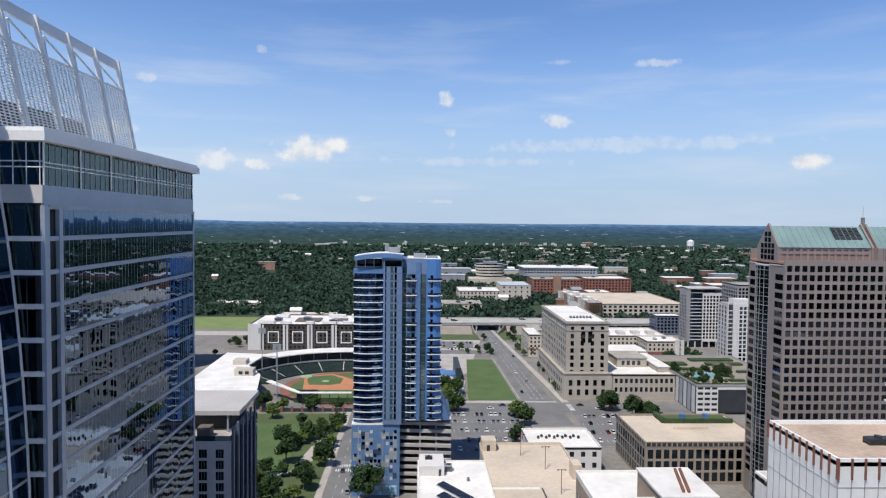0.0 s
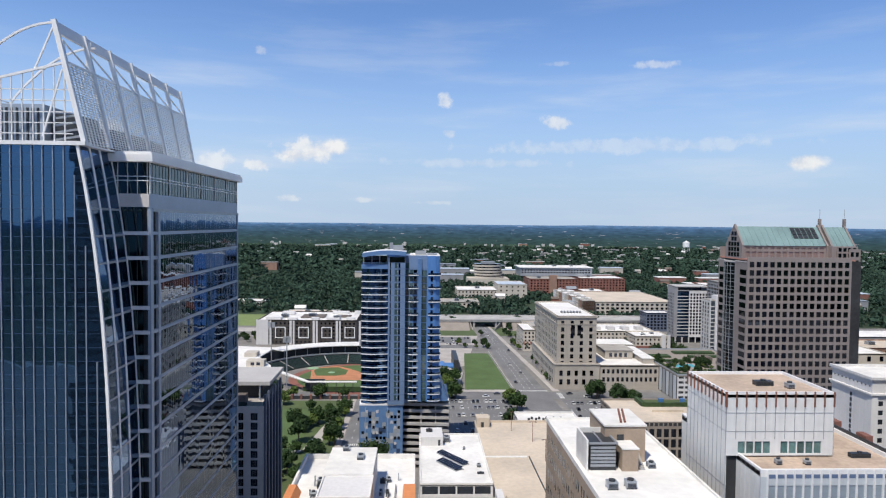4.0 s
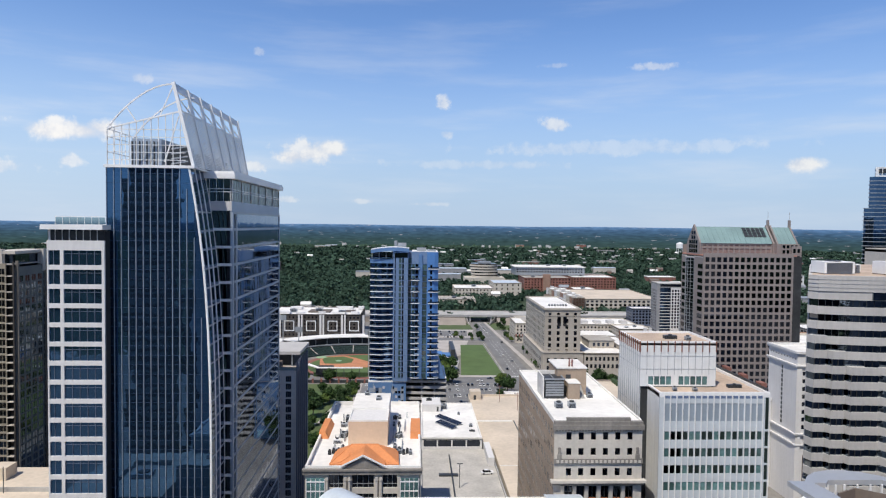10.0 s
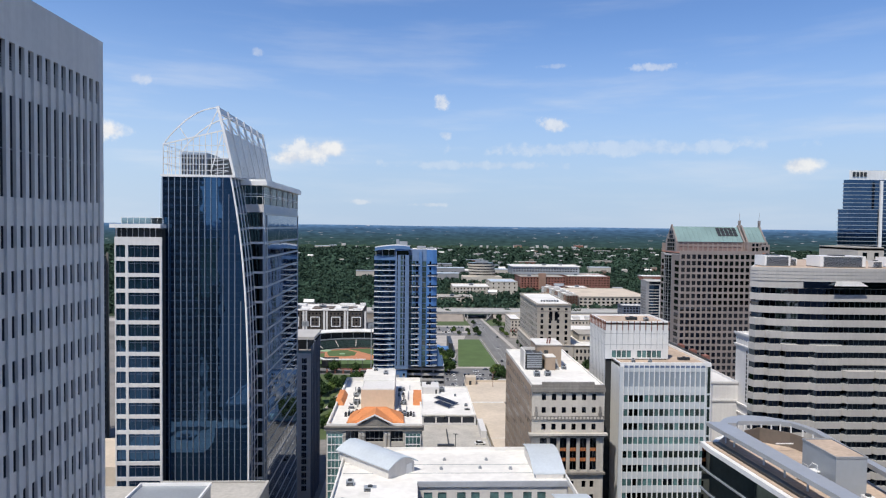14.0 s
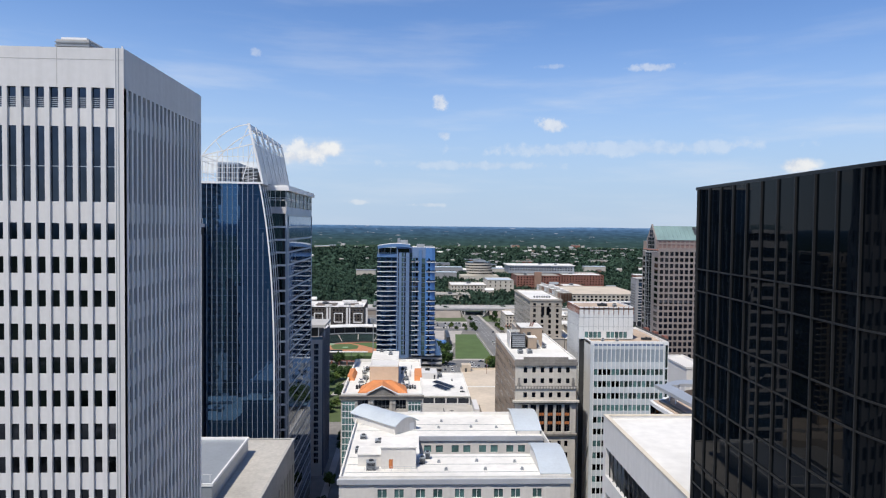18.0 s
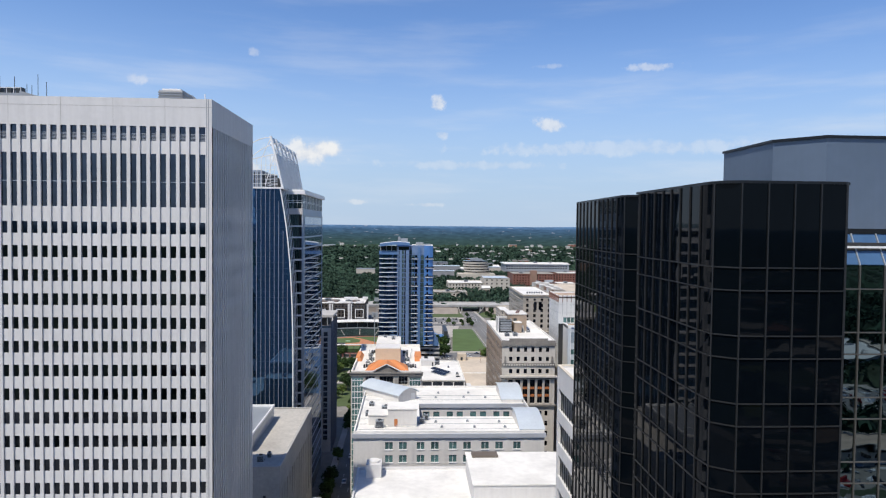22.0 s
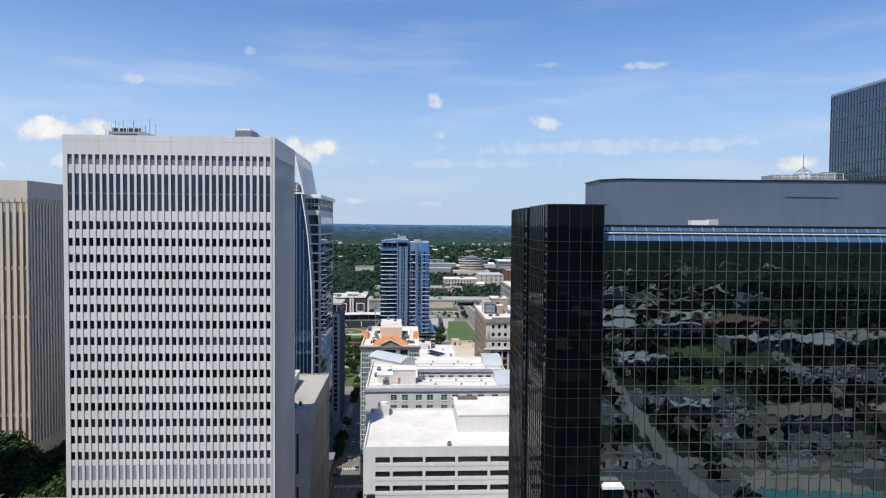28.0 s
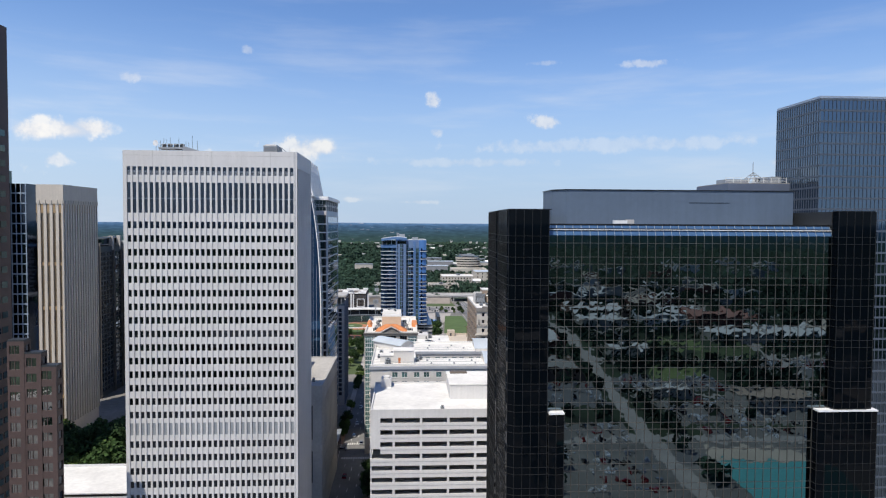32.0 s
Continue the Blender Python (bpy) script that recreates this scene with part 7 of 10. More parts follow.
    for a in (x0 + .4, x0 + 38.0, x0 + 40.0, x1 + 2.6):
        part("gable_wall", poly("gable_wall", [(a, y0 + 6, 98), (a, y1 - 6, 98), (a, ym, 113.0), (a, y0 + 6, 103.8), (a, y1 - 6, 103.8), (a + .8, y0 + 6, 98), (a + .8, y1 - 6, 98), (a + .8, ym, 113.0), (a + .8, y0 + 6, 103.8), (a + .8, y1 - 6, 103.8)],
                                     [(0, 3, 2, 4, 1), (6, 9, 7, 8, 5), (0, 5, 8, 3), (3, 8, 7, 2), (2, 7, 9, 4), (4, 9, 6, 1)]), PINK_GRANITE, t)
    for a in (x0 + 39.2, x1 + 3.0):
        part("finial", [box(a - .5, ym - .6, 108, a + .5, ym + .6, 115.6), box(a - .05, ym - .05, 115.6, a + .05, ym + .05, 120)], PINK_GRANITE, t)
    for i in range(4):
        for k in range(5 if 0 < i < 3 else 3):
            part("gable_window", [box(x0 + .3, ym - 5.2 + 2.7 * i, 98.6 + 2.3 * k, x0 + .42, ym - 3.2 + 2.7 * i, 100.4 + 2.3 * k)], DARK_GLASS, t)
    for i in range(5):
        for k in range(3):
            part("roof_grille", [np.array([tuple(np.array((x0 + 25.0 + 2.3 * i + dx, y0 + 6.2 + (ym - y0 - 6.2) * u, 103.8 + 8.3 * u))) for u, s in ((.36 + .19 * k, 0), (.52 + .19 * k, 1)) for dx in (0, 1.9)] * 1)[[0, 1, 3, 2]].repeat(1, 0).tolist() + [(x0 + 25.0 + 2.3 * i + dx, y0 + 6.1 + (ym - y0 - 6.2) * u, 104.0 + 8.3 * u) for u, dx in ((.36 + .19 * k, 0), (.36 + .19 * k, 1.9), (.52 + .19 * k, 1.9), (.52 + .19 * k, 0))]], DARK_METAL, t)


# ---- stone court building and annex ----
def court_building():
    t = office("stone_court_building", "tall sandstone office block with punched windows and flat white roof", 94.5, 121.5, 424, 510, 50, FED_STONE, WHITE_ROOF, pitch=5.4, win=2.2, step=4.6, high=2.9, first=3.4, limit=120)
    part("belt_course", [box(94.2, 423.7, z, 121.8, 424, z + .7) for z in (44.0, 17.5)] + [box(94.2, 424, z, 94.5, 510, z + .7) for z in (44.0, 17.5)], FED_STONE, t)
    part("tall_opening", [box(104 + 4.4 * i, 423.85, 36.5, 106.6 + 4.4 * i, 424, 43.5) for i in range(2)], DARK_GLASS, t)
    part("base_wall", [box(93.0, 421.5, 0, 123.5, 424, 16.8), box(92.5, 424, 0, 94.2, 512, 16.8)], FED_STONE, t)
    for i in range(5):
        for k in range(2):
            part("base_window", [box(96 + 5.2 * i, 421.4, 3.5 + 6 * k, 98.2 + 5.2 * i, 421.5, 7.0 + 6 * k)], DARK_GLASS, t)
    part("base_side_window", [box(92.4, 427 + 5.2 * i, 3.5 + 6 * k, 92.5, 429 + 5.2 * i, 6.5 + 6 * k) for i in range(16) for k in range(2)], DARK_GLASS, t)
    part("roof_cornice", ring(93.8, 122.2, 423.3, 510.6, 48.6, 49.5, .9), FED_STONE, t, "projecting stone roof cornice")
    part("base_ledge", [box(92.6, 421.0, 16.8, 123.9, 424, 17.4), box(92.0, 424, 16.8, 94.4, 512, 17.4)], FED_STONE, t)
    for i in range(7):
        rooftop_unit(102 + 2.2 * i, 446, 49.1, 1.4, 2.0, 1.3, mat=LOUVRE_GREY)
    a = office("court_annex", "low sandstone annex with a white roof and rows of windows", 124, 164, 421, 500, 17, FED_STONE, WHITE_ROOF, pitch=3.1, win=1.75, step=5.5, high=2.9, first=3.0, limit=40, faces="s")
    part("upper_storey", [box(134, 446, 16.2, 154, 470, 22)], FED_STONE, a)
    part("upper_roof", [box(133.4, 445.4, 22, 154.6, 470.6, 22.5)], GREY_ROOF, a)
    part("rear_wing", [box(124.4, 476, 16.2, 163.6, 499, 21)], FED_STONE, a)
    part("rear_wing_roof", [box(124, 475.6, 21, 164, 499.4, 21.5)], WHITE_ROOF, a)
    part("side_wing", [box(156, 430, 16.2, 163.6, 476, 19.5)], FED_STONE, a)
    part("side_wing_roof", [box(155.6, 429.6, 19.5, 164, 475.6, 20)], WHITE_ROOF, a)
    for i in range(4):
        part("upper_window", [box(137 + 3.6 * i, 445.9, 17.6, 139 + 3.6 * i, 446, 20.4)], DARK_GLASS, a)


def bands_block(name, label, outline, z0, z1, step, glass_mat, band_mat, band_h, category="office tower", proud=.35, mull=None, seed=1, group=""):
    """A tower of ribbon windows: a glass core and a proud band each storey."""
    cx, cy = sum(p[0] for p in outline) / len(outline), sum(p[1] for p in outline) / len(outline)
    t = thing(name, (cx, cy, 0), label, category, group)
    def grown(d):
        out = []
        k = len(outline)
        for i in range(k):
            a, p, b = Vector(outline[i - 1]), Vector(outline[i]), Vector(outline[(i + 1) % k])
            u, v = (p - a).normalized(), (b - p).normalized()
            n1, n2 = Vector((u.y, -u.x)), Vector((v.y, -v.x))
            q = n1 + n2
            q = q / max(.3, q.length_squared) * 2
            out.append(tuple(p + q * d))
        return out
    part("glass_core", prism("glass_core", outline, z0, z1), glass_mat, t)
    ring_out = grown(proud)
    z = z1
    while z - band_h > z0:
        part("band", prism("band", ring_out, z - band_h, z), band_mat, t)
        z -= step
    if mull:
        k = len(outline)
        bars = []
        for a, b in zip(outline, outline[1:] + outline[:1]):
            a, b = Vector(a), Vector(b)
            nn = max(1, int((b - a).length / mull))
            d = (b - a).normalized()
            o = Vector((d.y, -d.x)) * .08
            for i in range(nn):
                p = a.lerp(b, i / nn)
                bars.append(np.array([(q.x, q.y, zz) for zz in (z0, z1) for q in (p + o - d * .06, p + o + d * .06, p - o + d * .06, p - o - d * .06)]))
        part("mullions", bars, DARK_METAL, t, kind="stuff")
    return t


def right_side():
    # white block behind the black tower
    x0, x1, y0, y1, z = 21.5, 62.0, -80.0, -47.5, 85.0
    t = thing("white_concrete_block", (42, -57, 0), "white concrete block with long slot openings and a white roof", "building")
    w = west(x0, y1)
    rows = [(77.2, 81.0), (71.2, 75.0), (65.2, 69.0), (59, 62.8), (53, 56.8)]
    part("slot_wall", punch(w, 0, y1 - y0, 0, z, [(1.2, 20.0)], rows, .5), WHITE_CONCRETE, t)
    part("slot_post", [w.box(2.0 + 1.6 * i, 2.12 + 1.6 * i, lo, hi, -.4, -.28) for i in range(11) for lo, hi in rows], DARK_METAL, t, kind="stuff")
    # near-black backs carry the shade in the depth of the slots
    part("slot_back", [w.box(1.0, 20.2, lo - .3, hi + .3, -3.0, -2.6) for lo, hi in rows], INTERIOR_SHADE, t)
    part("wall", [box(x0 + .5, y0, 0, x1, y0 + .5, z), box(x1 - .5, y0 + .5, 0, x1, y1, z), box(x0 + .5, y1 - .5, 0, x1 - .5, y1, z)], WHITE_CONCRETE, t)
    part("roof", [box(x0 + .5, y0 + .5, z - .9, x1 - .5, y1 - .5, z - .35)], WHITE_ROOF, t)
    part("roof_coping", [q for q in ring(x0 - .05, x1, y0 - .05, y1, z, z + .15, .55)], CREAM_TRIM, t)
    rooftop_unit(36.5, -57, z - .35, 2.2, 1.2, .4, "low dark roof hatch with stains", DARK_METAL)
    rooftop_unit(48, -66, z - .35, 1.0, 1.0, .5)

    # building with a swooping white roof ring
    s = thing("swoosh_roof_building", (66, 0, 0), "glass-sided building under a swooping silver roof ring", "building")
    def loop(grow):
        g = grow
        pts = [(60.6 - g, -40.0), (55.4 - g, 22.0), (55.2 - g * .6, 25.4 + g * .6)]
        for i in range(11):
            u = math.pi * (.80 - .86 * i / 10)
            pts.append((65.4 + (9.4 + g) * math.cos(u), 18.4 + (11.6 + g) * math.sin(u)))
        return pts + [(73.6 + g, 4.0), (71.8 + g, -40.0)]
    outer, inner = loop(0), loop(-1.4)
    inner = [(x + max(0, 3.0 - (x - 55.2) * .32), min(y, 25.6)) for x, y in inner]
    k = len(outer)
    vs = [(x, y, zz) for zz, ring_ in ((71.3, outer), (71.3, inner), (72.1, outer), (72.1, inner)) for x, y in ring_]
    fs = []
    for i in range(k - 1):
        j = i + 1
        fs += [(2 * k + j, 2 * k + i, 3 * k + i, 3 * k + j), (i, j, k + j, k + i), (j, i, 2 * k + i, 2 * k + j), (k + i, k + j, 3 * k + j, 3 * k + i)]
    part("roof_ring", poly("roof_ring", vs, fs), PALE_SILVER, s, "silver swooping roof ring")
    base = [(x - .3, y) for x, y in loop(.6)]
    part("glass_wall", prism("glass_wall", base, 0, 67.0), GREEN_GLASS, s)
    part("parapet_band", prism("parapet_band", [(x - .3, y + .3) for x, y in loop(.9)], 67.0, 67.9), WHITE_METAL, s)
    for z in np.arange(62.8, 30, -4.2):
        part("floor_band", prism("floor_band", [(x - .45, y + .15) for x, y in loop(.75)], z, z + .3), GREY_METAL, s)
    part("roof_terrace", prism("roof_terrace", loop(.2), 67.9, 68.05), TAN_ROOF, s)
    part("gutter_strip", prism("gutter_strip", [(55.9, 24), (57.2, 24), (62.2, -39.5), (60.9, -39.5)], 68.05, 68.5), DARK_METAL, s)
    for i in range(1, k - 1):
        x, y = inner[i]
        part("ring_column", [box(x - .12, y - .12, 68.0, x + .12, y + .12, 71.4)], WHITE_METAL, s)
    for y in range(-36, 16, 6):
        part("ring_column", [box(60.8 - y * .084, y - .12, 68.0, 61.04 - y * .084, y + .12, 71.4)], WHITE_METAL, s)
    part("back_screen", prism("back_screen", [(62.0, 23.5), (66, 25.6), (70.5, 22.0), (72.2, 16.0), (72.0, 16.0), (70.3, 21.8), (66, 25.3), (62.1, 23.3)][::-1], 68.05, 70.9), BROWN_CLADDING, s)
    part("screen_rail", [box(66.0, 19.0, 69.6, 69.4, 19.1, 69.8)], WHITE_METAL, s)
    part("plant_house", [box(63.8, -2.7, 68.05, 68.9, 6.6, 74.4)], SLATE_LIGHT, s, "grey metal plant house")
    part("plant_house_roof", [box(63.95, -2.55, 74.4, 68.75, 6.45, 74.5)], TAN_ROOF, s)
    part("plant_house_rim", ring(63.7, 69.0, -2.8, 6.7, 74.35, 74.65, .18), LOUVRE_GREY, s)
    st = part("stair_landing", [box(61.6, 1.4, 70.6, 63.8, 3.0, 70.75)], WHITE_METAL, s, "white steel stair to plant house")
    for i in range(8):
        part("stair_tread", [box(61.9 - .02 * i, 3.0 + .28 * i, 70.5 - .3 * i, 63.4, 3.28 + .28 * i, 70.56 - .3 * i)], WHITE_METAL, st)
    for dx in (0, 1.6):
        part("stair_rail", [beam((61.8 + dx, 1.6, 71.7), (61.8 + dx, 3.0, 71.7), .06), beam((61.8 + dx, 3.0, 71.7), (61.8 + dx, 5.4, 69.1), .06), beam((61.8 + dx, 1.6, 68), (61.8 + dx, 1.6, 71.7), .07)], WHITE_METAL, st)
    rooftop_unit(65.0, -5.2, 68.05, 1.6, 1.3, 1.1, mat=WHITE_METAL)
    rooftop_unit(67.6, -5.0, 68.05, 1.4, 1.4, 1.2, mat=WHITE_METAL)

    # ribbon-window office
    out = [(128, 142), (97.4, 91.4), (98.6, 89.6), (103.0, 88.0), (109, 86.6), (116, 85.6), (165, 84.0), (165, 142)]
    r = bands_block("ribbon_office", "beige office building with curved ribbon windows and pale bands", out, 0, 95.6, 3.72, RIBBON_GLASS, PALE_BAND, 1.98, "office building", .45, 1.5)
    part("crown_band", prism("crown_band", [(128, 143), (96.8, 91.2), (98.2, 89.0), (102.8, 87.4), (108.8, 86.0), (116, 85.0), (165.6, 83.4), (165.6, 143)], 95.7, 99.6), PALE_BAND, r, "tall blank beige crown band")
    part("roof", prism("roof", [(128.5, 142), (98.0, 91.6), (103, 88.6), (116, 86.2), (164, 84.8), (164, 142)], 99.0, 99.65), TAN_ROOF, r)
    part("crown_window", prism("crown_window", [(110, 85.6), (116, 84.75), (146, 83.75), (146, 84.4), (116, 85.4), (110, 86.2)], 93.8, 95.7), RIBBON_GLASS, r)
    part("awning", poly("awning", [(119, 84.6, 95.9), (126, 84.4, 95.9), (127.5, 82.9, 94.6), (117.5, 83.1, 94.6)], [(0, 3, 2, 1), (0, 1, 2, 3)]), WHITE_METAL, r, "white canopy awning")
    for kz in range(3):
        part("band_joint", prism("band_joint", [(96.7, 91.1), (98.1, 88.95), (102.8, 87.33), (108.8, 85.93), (116, 84.93), (165.6, 83.33), (165.6, 84), (116, 85.4), (103, 88), (97.4, 91.2)], 96.6 + kz, 96.66 + kz), LOUVRE_GREY, r)
    for j, (xa, ya, wd, top) in enumerate(((96.9, 91.0, 3.6, 84.6), (100.5, 89.4, 4.0, 80.9), (104.5, 88.0, 4.4, 77.2), (112.5, 86.3, 9.0, 77.2), (121.5, 85.6, 9.0, 69.8), (130.5, 85.2, 9.0, 69.8), (139.5, 84.9, 9.0, 69.8))):
        foot = [(xa, ya), (xa + .12 * wd, ya - 2.2), (xa + .92 * wd, ya - 2.4), (xa + wd, ya - .2)]
        part("stepped_bay", prism("stepped_bay", foot, 0, top - 1), RIBBON_GLASS, r)
        rim = [(xa - .3, ya - .2), (xa + .10 * wd, ya - 2.6), (xa + .94 * wd, ya - 2.8), (xa + 1.03 * wd, ya - .4)]
        for kz in range(int(top / 3.72)):
            part("bay_band", prism("bay_band", rim, top - 3.72 * kz - 1.98, top - 3.72 * kz), PALE_BAND, r)
        part("bay_mullion", [box(xa + .12 * wd + u, ya - 2.52, 0, xa + .12 * wd + u + .12, ya - 2.2, top - 1) for u in np.arange(0, .8 * wd, 1.45)], DARK_METAL, r)
    for i, (x, y, w_, d, h) in enumerate(((106, 96, 8, 6, 3.2), (124, 93, 14, 7, 3.4), (144, 94, 9, 7, 3.0), (113, 99, 3, 3, 2.4), (135, 91, 3, 2, 2.0))):
        rooftop_unit(x, y, 99.65, w_, d, h, "large white rooftop plant unit with louvres", WHITE_METAL)

    # white hotel with a blank side wall
    hx, hy0, hy1, hz = 150.8, 187.5, 209.3, 62.0
    c = office("white_corner_hotel", "white masonry hotel with blank side wall and single window columns", hx, 182, hy0, hy1, hz, WHITE_CONCRETE, WHITE_ROOF, pitch=4.4, win=1.7, step=3.1, high=1.7, first=8.0, faces="s", limit=30, low=30)
    for lo, hi, out in ((61.2, 62.1, .7), (60.6, 61.2, .4), (56.0, 56.6, .8), (55.2, 56.0, .4), (28.4, 29.0, .9), (27.6, 28.4, .5), (24.0, 24.6, .7)):
        part("cornice", [box(hx - out, hy0 - out, lo, hx - .002, hy1 + out, hi), box(hx - .002, hy0 - out, lo, 182, hy0 - .002, hi)], WHITE_CONCRETE, c, "projecting white cornice")
    for i in range(10):
        part("cornice_vent", [box(hx - .1, hy0 + 1 + 2.1 * i, 58.6, hx, hy0 + 1.5 + 2.1 * i, 59.1)], DARK_METAL, c)
    for i in range(13):
        part("sign_bar", [box(hx - .14, 197.9, 53.2 - 1.9 * i, hx, 198.8, 54.5 - 1.9 * i)], DARK_METAL, c, "dark unreadable sign bar")
    part("corner_chamfer", prism("corner_chamfer", [(hx - .3, hy0 - .3), (hx + 1.6, hy0 - .6), (hx + 1.6, hy0), (hx, hy0 + 2.0), (hx - .3, hy0 + 2.0)], 0, 55.2), WHITE_CONCRETE, c)
    part("entrance_red", [box(hx + 3, hy0 - .3, 4, hx + 8, hy0 - .02, 20)], MAROON_STONE, c)
    part("lower_wing", [box(138.5, 206, 0, hx - .1, 240, 37.5)], WHITE_CONCRETE, c)
    part("lower_wing_parapet", ring(138.1, hx - .1, 205.6, 240.4, 37.5, 38.5, .5), WHITE_CONCRETE, c)
    part("lower_cornice", [box(138.0, 205.5, 29, hx - 1.0, 206, 30)], WHITE_CONCRETE, c)

    # far residential tower with balconies
    v = bands_block("balcony_tower", "tall blue-grey residential tower with stacked balconies", [(370, 466), (341.5, 431), (346, 426), (400, 424), (400, 466)], 0, 128, 3.2, BLUE_GLASS, LOUVRE_GREY, .45, "apartment tower", .8, 2.4)
    part("upper_tower", prism("upper_tower", [(371, 465), (346.5, 433), (350, 430), (399, 428), (399, 465)], 128, 152), BLUE_GLASS, v)
    for k in range(7):
        part("upper_band", prism("upper_band", [(371, 466), (345.6, 432.6), (349.4, 429.2), (400, 427), (400, 466)], 130 + 3.1 * k, 130.5 + 3.1 * k), LOUVRE_GREY, v)
    part("crown", [np.array([(x, y, z) for z in (152, 160) for x, y in ((352.5, 435), (398, 431), (398, 464), (372, 464))])], WHITE_SIDING, v, "pale crown with plain sign shapes")
    part("crown_sign", [box(355 + 3.0 * i, 433.9 - .27 * i, 155, 357 + 3.0 * i, 434.8 - .27 * i, 158.6) for i in range(4)], DARK_METAL, v)
    part("lit_column", [box(371, 423, 0, 373, 424.5, 151)], WHITE_METAL, v)
    office("tan_stone_block", "tan stone office block with square windows", 176, 187, 160, 186, 104, LIGHT_STONE, GREY_ROOF, pitch=3.6, win=2.0, step=4, high=2.4, limit=30, faces="s")

    # blue glass tower to the east, and the roof before it
    b = thing("blue_grid_tower", (165, -3, 0), "blue-grey glass office tower with a fine window grid", "office tower")
    part("glass_core", [box(140.3, -16, 0, 190, 12, 155.5)], BLUE_GRID_GLASS, b)
    for face, length in ((south(140.3, -16), 49.7), (west(140.3, 12), 28.0)):
        for k in range(38):
            part("spandrel", [face.box(0, length, 154.7 - 3.9 * k, 155.4 - 3.9 * k, 0, .12)], GRID_PANEL, b)
        part("mullions", [face.box(1.5 * i, 1.5 * i + .16, 0, 155.5, 0, .2) for i in range(int(length / 1.5) + 1)], GRID_PANEL, b, kind="stuff")
    part("roof_rim", ring(140.2, 190.1, -16.1, 12.1, 155.5, 156.3, .5), BLUE_PANEL, b)
    o = thing("rooftop_deck_building", (124, 12, 0), "grey office building whose roof carries rails and a mast", "office building")
    part("wall", [box(116, 2, 0, 147, 30, 126.1)], SLATE_PANEL, o)
    part("roof", [box(116.3, 2.3, 126.1, 146.7, 29.7, 126.4)], GREY_ROOF, o)
    for z in (127.2, 128.3):
        part("roof_rail", [box(116, 4, z, 146, 4.1, z + .12)], WHITE_METAL, o)
    part("rail_post", [box(116 + 3 * i, 4, 126.4, 116.15 + 3 * i, 4.15, 128.4) for i in range(11)], WHITE_METAL, o, kind="stuff")
    for k in range(4):
        zz, q = 126.4 + 1.15 * k, 4.2 - .95 * k
        part("lantern_frame", [beam((131 - q, 12 - q, zz), (131 + q, 12 - q, zz), .16), beam((131 - q, 12 + q, zz), (131 + q, 12 + q, zz), .16), beam((131 - q, 12 - q, zz), (131 - q, 12 + q, zz), .16), beam((131 + q, 12 - q, zz), (131 + q, 12 + q, zz), .16)], LOUVRE_GREY, o, "open steel roof lantern")
    for sx, sy in ((-1, -1), (1, -1), (1, 1), (-1, 1)):
        part("lantern_leg", [beam((131 + 4.2 * sx, 12 + 4.2 * sy, 126.4), (131, 12, 131.2), .2)], LOUVRE_GREY, o)
    part("mast", [box(130.8, 11.9, 131, 131.0, 12.1, 135.2)], GREY_METAL, o)
    part("plant_box", [box(117, 6, 126.4, 126, 14, 127.9)], LOUVRE_GREY, o)
    part("plant_box", [box(136, 8, 126.4, 146, 16, 129.2)], LOUVRE_GREY, o)


